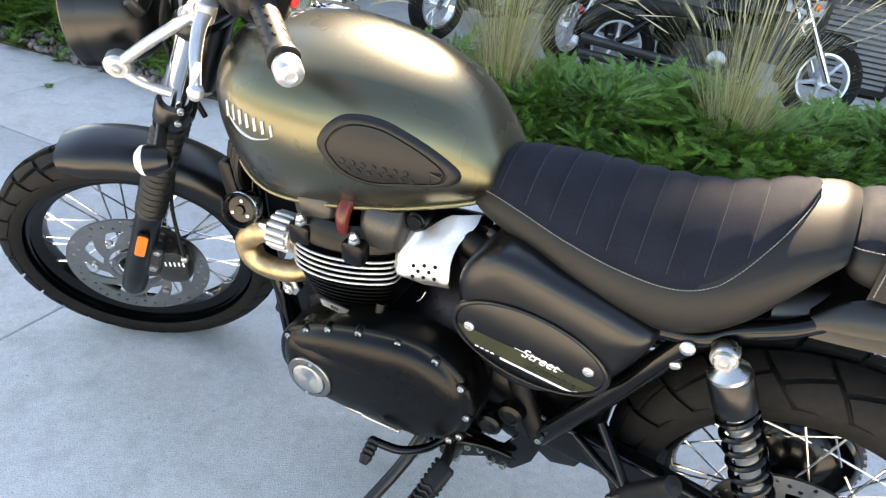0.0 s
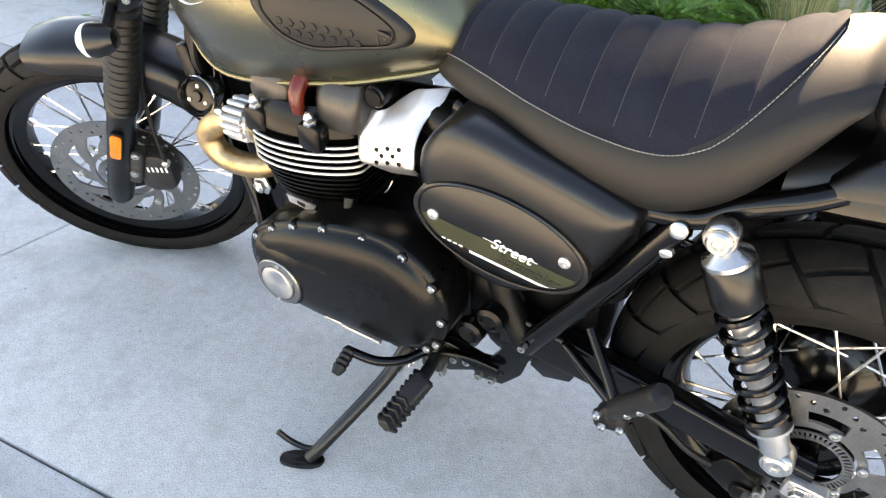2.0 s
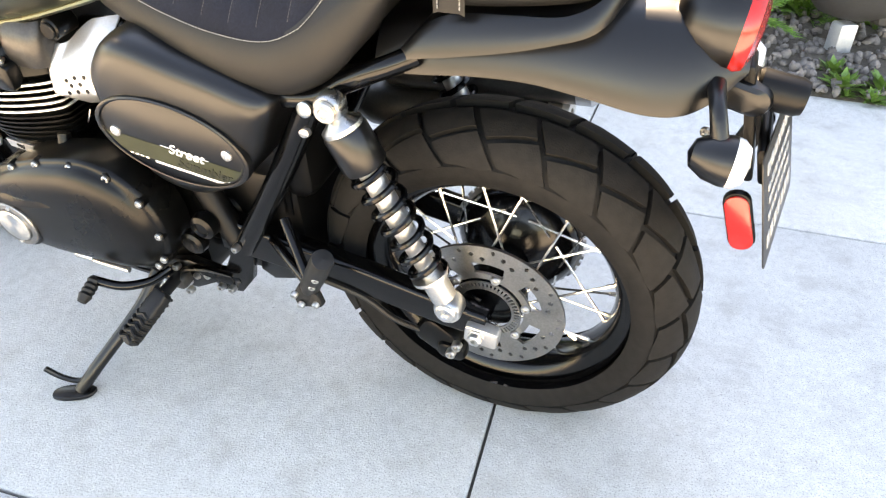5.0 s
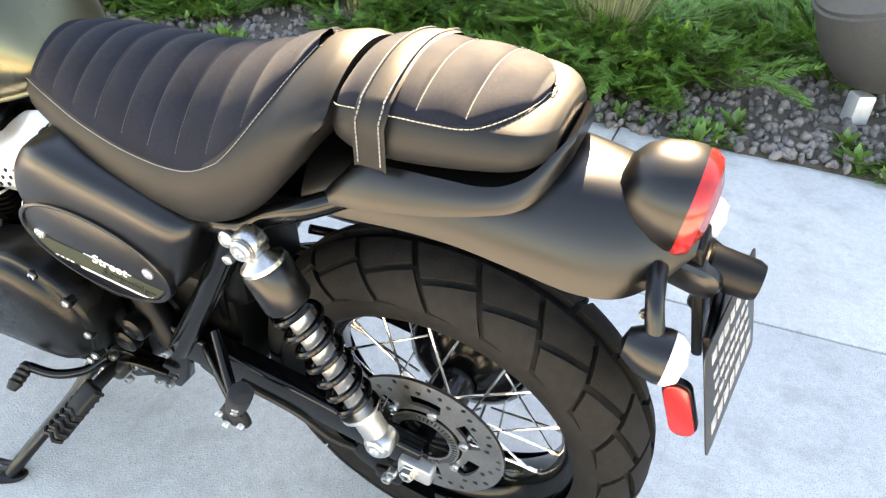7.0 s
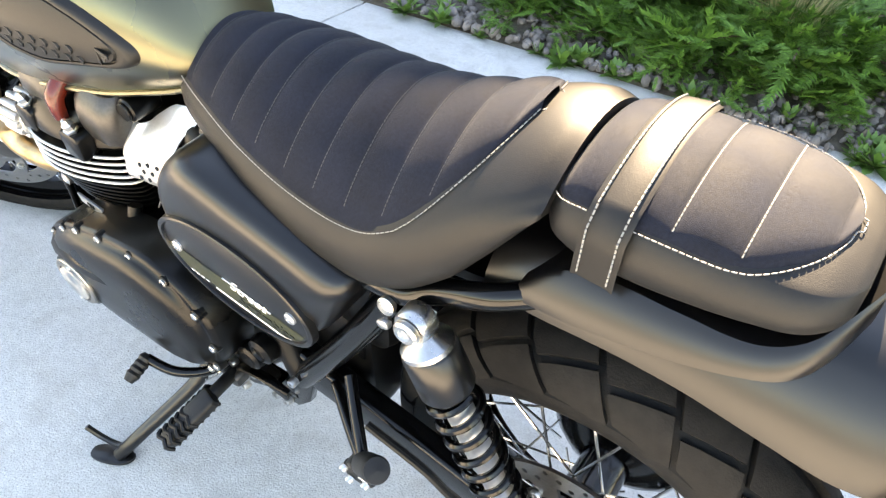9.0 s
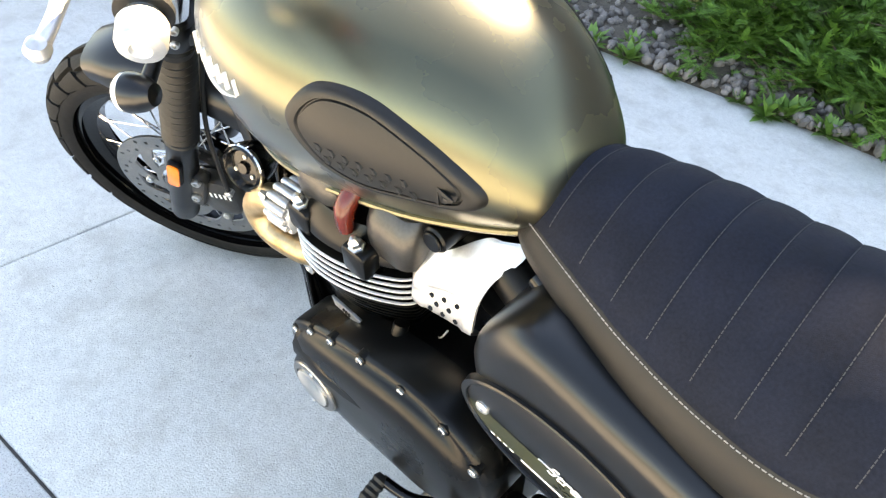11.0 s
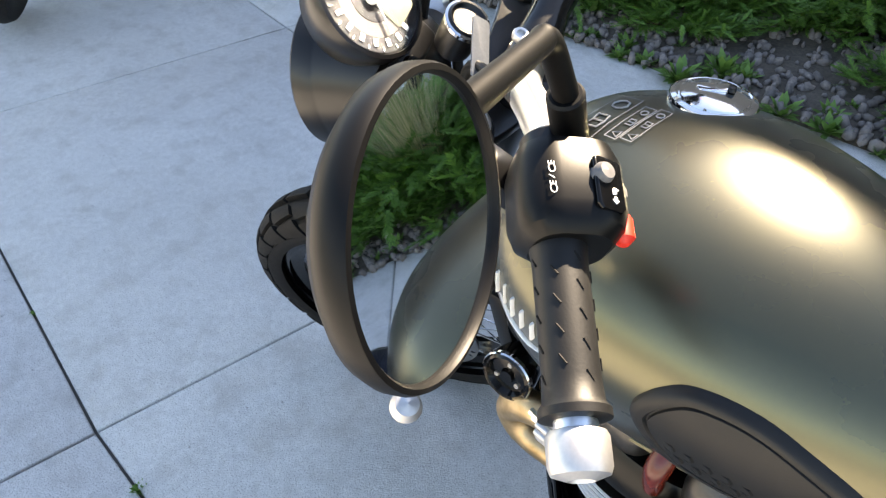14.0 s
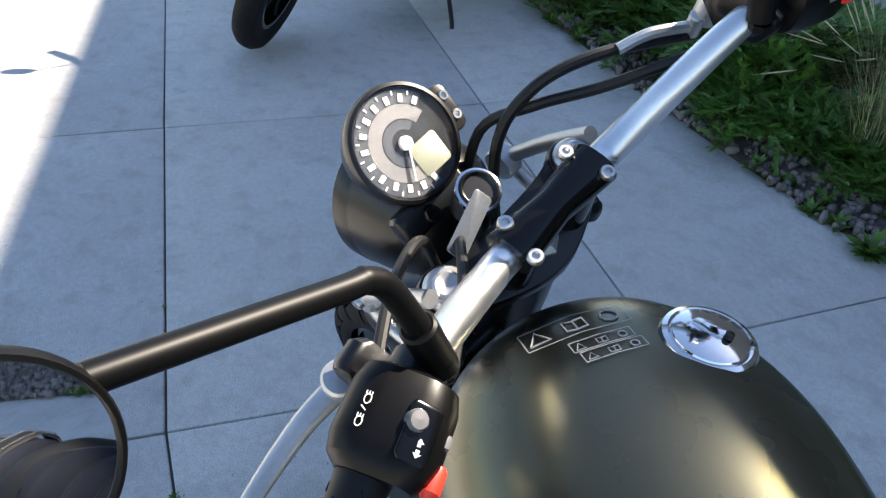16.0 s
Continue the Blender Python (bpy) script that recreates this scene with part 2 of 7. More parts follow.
def tube(pts, r, n=12, k=6, flat=1.0):
    """A round bar along points; r: one radius or one for each given point."""
    P = spline(pts, k) if len(pts) > 2 else [Vector(p) for p in pts]
    fr = frames(P)
    rings = []
    for i, (p, (u, w)) in enumerate(zip(P, fr)):
        s = i / max(1, len(P) - 1) * (len(r) - 1) if isinstance(r, (list, tuple)) else 0
        rad = r if not isinstance(r, (list, tuple)) else r[int(s)] + (r[min(int(s) + 1, len(r) - 1)] - r[int(s)]) * (s - int(s))
        rings.append([p + (u * math.cos(a) + w * flat * math.sin(a)) * rad for a in [2 * math.pi * j / n for j in range(n)]])
    return loft(rings)


def turn(profile, at=(0, 0, 0), axis=(0, 0, 1), n=24):
    """A turned body: profile of (radius, height along the axis)."""
    q = Vector(axis).normalized().to_track_quat("Z", "Y")
    rings = [[Vector(at) + q @ Vector((r * math.cos(a), r * math.sin(a), h)) for a in [2 * math.pi * j / n for j in range(n)]] for r, h in profile]
    return loft(rings, cap=profile[0] != profile[-1] and (profile[0][0] > 1e-5 or profile[-1][0] > 1e-5))


def cyl(a, b, r, n=16, bevel=0.15):
    a, b = Vector(a), Vector(b)
    h = (b - a).length
    e = min(r * bevel, h * 0.3)
    return turn([(r - e, 0), (r, e), (r, h - e), (r - e, h)], a, b - a, n)


def plate(outline, d0, d1, edge=0.003, at=(0, 0, 0), normal=(0, -1, 0), up=(0, 0, 1), dome=0.0):
    """A flat piece: an outline in its plane, from depth d0 to d1 along the normal, with rounded edges."""
    nrm = Vector(normal).normalized()
    upv = (Vector(up) - nrm * Vector(up).dot(nrm)).normalized()
    right = upv.cross(nrm)
    cx = sum(p[0] for p in outline) / len(outline)
    cz = sum(p[1] for p in outline) / len(outline)
    size = sum(math.hypot(p[0] - cx, p[1] - cz) for p in outline) / len(outline)

    def ring(s, d):
        return [Vector(at) + right * (cx + (p[0] - cx) * s) + upv * (cz + (p[1] - cz) * s) + nrm * d for p in outline]

    e = 1 - edge / size
    rings = [ring(e, d0), ring(1, d0 + min(edge, abs(d1 - d0) / 2)), ring(1, d1 - edge), ring(1 - 0.3 * (1 - e), d1 - 0.3 * edge), ring(e, d1)]
    if dome:
        rings += [ring(e * c, d1 + dome * (1 - c * c)) for c in (0.8, 0.6, 0.4, 0.2)]
    return loft(rings)


def ellipse(a, b, n=32, rot=0.0, cx=0.0, cy=0.0):
    c, s = math.cos(radians(rot)), math.sin(radians(rot))
    return [(cx + a * math.cos(t) * c - b * math.sin(t) * s, cy + a * math.cos(t) * s + b * math.sin(t) * c) for t in [2 * math.pi * i / n for i in range(n)]]


def rrect(w, h, r, n=4, cx=0.0, cy=0.0, rot=0.0):
    out = []
    for sx, sy, a0 in ((1, 1, 0), (-1, 1, 90), (-1, -1, 180), (1, -1, 270)):
        for i in range(n + 1):
            a = radians(a0 + 90 * i / n)
            x, y = sx * (w / 2 - r) + r * math.cos(a), sy * (h / 2 - r) + r * math.sin(a)
            c, s = math.cos(radians(rot)), math.sin(radians(rot))
            out.append((cx + x * c - y * s, cy + x * s + y * c))
    return out


def box(sx, sy, sz, at=(0, 0, 0), r=0.004, rot=(0, 0, 0)):
    m = plate(rrect(sx, sz, min(r * 1.5, sx / 2.1, sz / 2.1)), -sy / 2, sy / 2, min(r, sy / 3))
    return xf(m, pose(*at, *rot))


def bolt(at, normal, r=0.006, h=0.005, n=10):
    """A socket-head screw: a rounded head with a sunk centre."""
    return turn([(r, 0), (r, h * 0.7), (r * 0.85, h), (r * 0.5, h), (r * 0.42, h * 0.45), (0.0, h * 0.4)], at, normal, n)


def mesh_of(name, m, mat, smooth=35):
    me = bpy.data.meshes.new(name)
    me.from_pydata([tuple(v) for v in m[0]], [], m[1])
    me.materials.append(mat)
    me.shade_smooth()
    if smooth:
        me.set_sharp_from_angle(angle=radians(smooth))
    me.update()
    return me


def part(name, m, mat, parent, label="", smooth=35, fix=True):
    """Links one mesh as a part under a thing or a part."""
    if fix:
        bm = bmesh.new()
        me = mesh_of(name, m, mat, 0)
        bm.from_mesh(me)
        bmesh.ops.recalc_face_normals(bm, faces=bm.faces)
        bm.to_mesh(me)
        bm.free()
        if smooth:
            me.set_sharp_from_angle(angle=radians(smooth))
    else:
        me = mesh_of(name, m, mat, smooth)
    ob = new(name, me)
    ob.parent = parent
    if label:
        tagged(ob, label)
    return ob


def thing(name, label, category, m=None, mat=None, at=None, group="", kind=""):
    ob = part(name, m, mat, None) if m else new(name)
    if at is not None:
        ob.matrix_basis = at
    return tagged(ob, label, category, group, kind)


# ---- the setting: pavement, bed, building ----
# crossings of the sawn joints: rows run along the pavement, columns across it
COLS = [(-6.85, -0.30), (-5.4, -0.13), (-3.95, -0.15), (-2.52, -0.31), (-1.07, -0.462), (0.755, -0.483), (2.58, -0.50), (4.4, -0.52), (6.2, -0.54)]
SKEW = [0.14, 0.14, 0.14, 0.14, 0.137, -0.01, -0.02, -0.02, -0.02]     # how far each cross joint leans over a metre
ROWS_Y = [-4.55, -3.2, -1.83, 0.0, 1.25]                          # distance of each row from the first joint


def sheet(x0, x1, y0, y1, z, nx=1, ny=1, rough=0.0):
    V = []
    for j in range(ny + 1):
        for i in range(nx + 1):
            x, y = x0 + (x1 - x0) * i / nx, y0 + (y1 - y0) * j / ny
            V.append((x, y, z + rough * noise.noise((x * 1.7, y * 1.7, 3.0))))
    F = [(j * (nx + 1) + i, j * (nx + 1) + i + 1, (j + 1) * (nx + 1) + i + 1, (j + 1) * (nx + 1) + i) for j in range(ny) for i in range(nx)]
    return V, F


LOT = -0.5                                                              # the shop's forecourt lies lower than the pavement
gV = [(x, y, z) for y, z in ((-400, -0.02), (1.8, -0.02), (2.2, -0.06), (4.3, LOT), (400, LOT)) for x in (-400, 400)]
# the asphalt south of the pavement is unseen, added dark to curb bounced sunlight
ground = thing("ground", "assumed dark asphalt ground, added to limit bounced light, stepping down to the shop's forecourt", "ground", (gV, [(2 * i, 2 * i + 1, 2 * i + 3, 2 * i + 2) for i in range(4)]), M_ASPHALT, kind="structure")
forecourt = thing("forecourt", "pale concrete forecourt before the shop", "forecourt", sheet(-14, 14, 4.25, 9.0, LOT + 0.005), M_SLAB, kind="structure")
pavement = thing("pavement", "pale grey broom-finished concrete pavement with sawn joints", "pavement", sheet(-9, 8, -5.1, 1.9, -0.014), M_JOINT, kind="structure")

# ---- the building behind the bed, in whose shade the motorcycle stands ----
WALL_Y, EAVE = 7.6, 8.2                                                # the unseen eave's height above the forecourt, set by where its shadow ends
YAW = Matrix.Translation((0, WALL_Y, LOT)) @ pose(0, 0, 0, 0, 0, -5.1) @ Matrix.Translation((0, -WALL_Y, 0))
back = thing("wall_north", "taupe stucco shop wall in shade", "wall", join(
    box(24.0, 0.3, 0.62, (2, WALL_Y, 0.31)),
    box(24.0, 0.3, EAVE - 3.1, (2, WALL_Y, 3.1 + (EAVE - 3.1) / 2)),
    *[box(0.5, 0.34, 2.5, (x, WALL_Y, 1.86)) for x in (-9.8, -6.6, -3.4, -0.2, 3.0, 6.2, 9.4, 12.6)]), M_STUCCO, at=YAW, kind="structure")
def slab(outline, z0, z1):
    """A flat roof slab over an outline in the plan."""
    n = len(outline)
    return [(x, y, z) for z in (z0, z1) for x, y in outline], [tuple(range(n - 1, -1, -1)), tuple(range(n, 2 * n))] + [(i, (i + 1) % n, n + (i + 1) % n, n + i) for i in range(n)]


# two unseen slabs shaped to cast the shade's edge: one ends in a corner, the other stands a little back
for outline in ([(-10.3, 8.82), (-3.0, 7.5), (-1.9, 7.39), (-1.05, 7.39), (-1.05, 10.4), (-10.3, 11.4)], [(-1.047, 7.385), (-0.65, 7.46), (-0.3, 7.53), (14.3, 7.53), (14.3, 10.4), (-1.047, 10.4)]):
    thing("roof", "unseen dark metal roof slab added to shade the motorcycle", "roof", slab(outline, EAVE + LOT + 0.005, 7.965), M_ROOF, kind="structure")
for i, x in enumerate((-8.2, -5.0, -1.8, 1.4, 4.6, 7.8, 11.0)):
    w = new(f"window_{i + 1}")
    w.matrix_basis = YAW
    tagged(w, "pale-framed shop window with dark glass and a white sill", "window", "shop windows", "structure")
    part("window_frame", join(*[box(2.7, 0.12, 0.07, (x, WALL_Y - 0.06, z)) for z in (0.66, 3.06)], *[box(0.07, 0.12, 2.34, (x + d, WALL_Y - 0.06, 1.86)) for d in (-1.31, 0, 1.31)]), M_FRAME, w)
    part("window_sill", box(2.76, 0.26, 0.06, (x, WALL_Y - 0.12, 0.595), 0.006), M_SILL, w, "white window sill")
    for d in (-0.655, 0.655):
        part("pane", box(1.24, 0.02, 2.33, (x + d, WALL_Y - 0.03, 1.86), 0.002), M_GLASS, w)

# ---- planting bed ----
BED0, BED1 = 1.68, 4.3


def bed_edge(x):
    return BED0 + 0.05 * math.sin(0.9 * x + 0.6) + 0.12 * max(0.0, (-x - 2.0) / 3.0) - 0.08 * max(0.0, (x - 0.2) / 2.0)


def bed_height(x, y):
    d, k = min(y - bed_edge(x), BED1 - y), min(1, max(0, (y - 2.15) / 2.05))
    return 0.015 + 0.09 * min(1, max(0, d) / 0.8) + (LOT - 0.01) * k * k * (3 - 2 * k) + 0.025 * noise.noise((x * 2, y * 2, 0))


bedV, bedF, NX, NY = [], [], 90, 20
for i in range(NX + 1):
    x = -8 + 14 * i / NX
    for j in range(NY + 1):
        y = bed_edge(x) + (BED1 - bed_edge(x)) * j / NY
        bedV.append((x, y, -0.01 if j == 0 else LOT - 0.01 if j == NY else max(bed_height(x, y), 0.02 + LOT if y > 4 else -0.4)))
bedF = [(i * (NY + 1) + j, (i + 1) * (NY + 1) + j, (i + 1) * (NY + 1) + j + 1, i * (NY + 1) + j + 1) for i in range(NX) for j in range(NY)]
bed = thing("planting_bed", "dark soil planting bed along the pavement", "bed", (bedV, bedF), M_SOIL, kind="structure")


def pebble(rng, r):
    q = Euler((rng.uniform(0, 6), rng.uniform(0, 6), rng.uniform(0, 6))).to_matrix()
    s = Vector((r * rng.uniform(0.8, 1.3), r * rng.uniform(0.6, 1.0), r * rng.uniform(0.45, 0.8)))
    t = (1 + 5 ** 0.5) / 2
    base = [(-1, t, 0), (1, t, 0), (-1, -t, 0), (1, -t, 0), (0, -1, t), (0, 1, t), (0, -1, -t), (0, 1, -t), (t, 0, -1), (t, 0, 1), (-t, 0, -1), (-t, 0, 1)]
    faces = [(0, 11, 5), (0, 5, 1), (0, 1, 7), (0, 7, 10), (0, 10, 11), (1, 5, 9), (5, 11, 4), (11, 10, 2), (10, 7, 6), (7, 1, 8), (3, 9, 4), (3, 4, 2), (3, 2, 6), (3, 6, 8), (3, 8, 9), (4, 9, 5), (2, 4, 11), (6, 2, 10), (8, 6, 7), (9, 8, 1)]
    V = []
    for v in base:
        p = q @ Vector([c * k / 1.9 * rng.uniform(0.9, 1.1) for c, k in zip(v, s)])
        V.append(p)
    return V, faces


rng = random.Random(5)
stones = []
for _ in range(6500):
    x = rng.uniform(-5.5, 4.5)
    y = bed_edge(x) + 0.02 + 0.85 * rng.random() ** 1.3
    p = pebble(rng, rng.choice((0.012, 0.016, 0.02, 0.026)))
    stones.append(([tuple(v + Vector((x, y, bed_height(x, y) + 0.006))) for v in p[0]], p[1]))
SV, SF = [], []
for v, f in stones:
    o = len(SV)
    SV += v
    SF += [tuple(i + o for i in q) for q in f]
gravel = part("gravel", (SV, SF), M_GRAVEL, None, fix=False, smooth=60)
tagged(gravel, "mixed grey and tan river gravel over the bed", "gravel", kind="stuff")


def frond(rng, L):
    """A flat feathery juniper spray: a stem with short pointed side shoots."""
    V, F = [], []

    def leaf(p, d, ln, w):
        side = d.cross(Vector((0, 0, 1)))
        side = side.normalized() * w if side.length > 0.01 else Vector((w, 0, 0))
        o = len(V)
        V.extend([p - side, p + side, p + d * ln])
        F.append((o, o + 1, o + 2))

    n = 12
    p, d = Vector((0, 0, 0)), Vector((1, 0, 0.18))
    for i in range(n):
        t = i / n
        p = Vector((L * t, 0.02 * L * math.sin(5 * t), 0.18 * L * t - 0.12 * L * t * t))
        for s in (-1, 1):
            a = s * rng.uniform(0.5, 0.8)
            leaf(p, Vector((math.cos(a), math.sin(a), rng.uniform(0.0, 0.5))), L * rng.uniform(0.26, 0.4) * (1 - 0.6 * t), L * 0.03)
        leaf(p, Vector((1, rng.uniform(-0.3, 0.3), rng.uniform(0.1, 0.7))), L * 0.24, L * 0.03)
    return V, F


def juniper(seed, size):
    """A spreading juniper: short branching stems and a crown of sprays."""
    rng = random.Random(seed)
    stems = []
    V, F = [], []
    for b in range(26):
        a, el = rng.uniform(0, 2 * math.pi), rng.uniform(0.12, 0.9)
        ln = size * rng.uniform(0.55, 1.0) * (1.05 - 0.4 * el)
        tip = Vector((math.cos(a) * math.cos(el), math.sin(a) * math.cos(el), math.sin(el) * 0.8)) * ln
        mid = tip * 0.5 + Vector((0, 0, 0.06 * size))
        stems.append(tube([(0, 0, 0.0), mid, tip], [0.012, 0.008, 0.003], 5, 3))
        for i in range(34):
            t = rng.uniform(0.25, 1.03)
            p = (mid * (2 * t) if t < 0.5 else mid + (tip - mid) * (2 * t - 1))
            p = p + Vector((rng.gauss(0, 0.05), rng.gauss(0, 0.05), rng.gauss(0.01, 0.03))) * size
            p.z = max(p.z, 0.02)
            fv, ff = frond(rng, size * rng.uniform(0.14, 0.24))
            q = Euler((rng.gauss(0, 0.35), rng.gauss(-0.25, 0.35), a + rng.gauss(0, 0.7))).to_matrix()
            o = len(V)
            V += [tuple(q @ v + p) for v in fv]
            F += [tuple(k + o for k in g) for g in ff]
    return join(*stems), (V, F)


kinds = []
for s, size in ((11, 0.85), (12, 0.75), (13, 0.95)):
    st, fo = juniper(s, size)
    kinds.append((mesh_of("stems", st, M_BARK), mesh_of("foliage", fo, M_JUNIPER, 0)))
rng = random.Random(8)
SHRUBS = [(-7.0 + 0.62 * i + rng.uniform(-0.12, 0.12), 3.15 + (0.45 if i % 2 else 0.0) + rng.uniform(-0.1, 0.1)) for i in range(17)]
SHRUBS += [(-7.0 + 0.9 * i, 3.72 + rng.uniform(-0.1, 0.1)) for i in range(12)] + [(0.75, 2.95), (1.35, 3.3), (-0.05, 2.95), (-2.2, 2.75), (-2.9, 2.8), (3.6, 3.4), (4.3, 3.6)]
LOW = [(-0.25, 2.55), (0.15, 2.5), (0.5, 2.48), (0.82, 2.5), (-0.85, 2.85), (-1.2, 2.75), (-3.0, 2.6), (-2.5, 2.65)] + [(-3.6 + 0.3 * i, 2.42 + 0.16 * (i % 2) + 0.05 * math.sin(5 * i)) for i in range(9)]
for i, (x, y) in enumerate(SHRUBS + LOW):
    y = 1.68 + 0.84 * (y - 2.08) + 1.0 * max(0.0, y - 3.0)
    k = kinds[i % 3]
    sh = new("juniper_shrub")
    s = rng.uniform(0.75, 0.97) if i < len(SHRUBS) else rng.uniform(0.44, 0.54)
    sh.matrix_basis = pose(x, y, bed_height(x, y) - 0.02, 0, 0, rng.uniform(0, 360)) @ Matrix.Diagonal((s, s, s * 0.75, 1))
    for nm, me in zip(("stem", "foliage"), k):
        o = new(nm, me)
        o.parent = sh
    tagged(sh, "low spreading green juniper shrub in the bed", "shrub", "junipers in the bed")


def grass(seed, n=420, h=0.95):
    rng = random.Random(seed)
    V, F, HV, HF = [], [], [], []
    for _ in range(n):
        a, r = rng.uniform(0, 2 * math.pi), rng.random() ** 0.6 * 0.13
        lean = rng.uniform(0.05, 0.95) ** 1.3 * (0.6 + r * 4)
        ln = h * rng.uniform(0.45, 1.05)
        out = Vector((math.cos(a), math.sin(a), 0))
        side = Vector((-out.y, out.x, 0)) * rng.uniform(0.001, 0.002)
        base = out * r
        o, k = len(V), 5
        for i in range(k + 1):
            t = i / k
            p = base + out * (lean * ln * t ** 1.8) + Vector((0, 0, ln * (t - 0.22 * lean * t ** 3)))
            w = side * (1 - 0.85 * t)
            V += [tuple(p - w), tuple(p + w)]
        F += [(o + 2 * i, o + 2 * i + 1, o + 2 * i + 3, o + 2 * i + 2) for i in range(k)]
        if ln > 0.72 * h and rng.random() < 0.4:
            d = (p - (base + out * (lean * ln * 0.8 ** 1.8) + Vector((0, 0, ln * 0.78)))).normalized()
            m = turn([(0.0006, -0.08), (0.002, -0.05), (0.0026, 0.0), (0.0018, 0.05), (0.0004, 0.09)], p, d, 5)
            o = len(HV)
            HV += m[0]
            HF += [tuple(i + o for i in f) for f in m[1]]
    return (V, F), (HV, HF)


def grass_clump(x, y, seed, n, h, label):
    g = new("ornamental_grass")
    g.matrix_basis = pose(x, y, bed_height(x, y))
    b, hd = grass(seed, n, h)
    part("blades", b, M_BLADE, g, fix=False, smooth=0)
    part("seed_heads", hd, M_SEEDHEAD, g, "dry tan seed heads")
    tagged(g, label, "grass", "ornamental grasses in the bed")


grass_clump(-0.42, 2.3, 21, 700, 0.95, "tall green and straw ornamental grass clump")
grass_clump(0.66, 2.25, 22, 420, 0.9, "leaning straw ornamental grass clump with seed heads")
grass_clump(-2.6, 2.3, 23, 380, 0.85, "tall ornamental grass clump beside junipers")
grass_clump(-1.4, 2.12, 24, 260, 0.62, "low green ornamental grass clump at the bed edge")


def weed(seed, r=0.07):
    rng = random.Random(seed)
    V, F = [], []
    for _ in range(48):
        a, el, ln = rng.uniform(0, 6.28), rng.uniform(0.2, 1.2), r * rng.uniform(0.6, 1.3)
        d = Vector((math.cos(a) * math.cos(el), math.sin(a) * math.cos(el), math.sin(el)))
        s = Vector((-math.sin(a), math.cos(a), 0)) * ln * 0.17
        o = len(V)
        b = d * ln * 0.3
        V += [tuple(b * 0.1), tuple(b + d * ln * 0.4 + s), tuple(b + d * ln * 0.9 - Vector((0, 0, ln * 0.15))), tuple(b + d * ln * 0.4 - s)]
        F.append((o, o + 1, o + 2, o + 3))
    return V, F


WEEDS = [mesh_of("weed_plant", weed(s, 0.06), M_WEED, 0) for s in (31, 32, 33)]
rng = random.Random(9)
for i in range(150):
    x = rng.uniform(-4.8, 3.6)
    o = new("weed_plant", WEEDS[i % 3])
    y = bed_edge(x) + rng.uniform(0.0, 0.22)
    s = rng.uniform(0.5, 1.25)
    o.matrix_basis = pose(x, y, max(0.0, bed_height(x, y) - 0.015), 0, 0, rng.uniform(0, 360)) @ Matrix.Diagonal((s, s, s, 1))
    tagged(o, "small green weed at the edge of the bed", "weed", "weeds along the bed")
for x, y, s in ((-0.89, -0.462, 0.3), (-1.5, -0.415, 0.22), (-2.27, 1.35, 0.5)):
    o = new("weed_plant", WEEDS[0])
    o.matrix_basis = pose(x, y, -0.01, 0, 0, 40 * s) @ Matrix.Diagonal((s, s, s, 1))
    tagged(o, "tiny weed tuft growing in a pavement joint", "weed", "weeds in the joints")

# ---- the motorcycle: x to its rear, y to its right, z up ----
BIKE = pose(0, 0.078, 0.004, 0, 0, -5.43) @ pose(0, 0, 0, 7.8, 0, 0)
bike = thing("motorcycle", "khaki scrambler motorcycle with black engine leaning on its side stand", "motorcycle", at=BIKE)
REAR = (0.752, 0.0, 0.303)
STEER = 31.0
RAKE = radians(23.6)
A, FWD = Vector((math.sin(RAKE), 0, math.cos(RAKE))), Vector((-math.cos(RAKE), 0, math.sin(RAKE)))
FORK = Matrix.Translation((-0.341, 0, 1.0)) @ Matrix(((math.cos(RAKE), 0, math.sin(RAKE), 0), (0, 1, 0, 0), (-math.sin(RAKE), 0, math.cos(RAKE), 0), (0, 0, 0, 1))) @ pose(0, 0, 0, 0, 0, STEER)


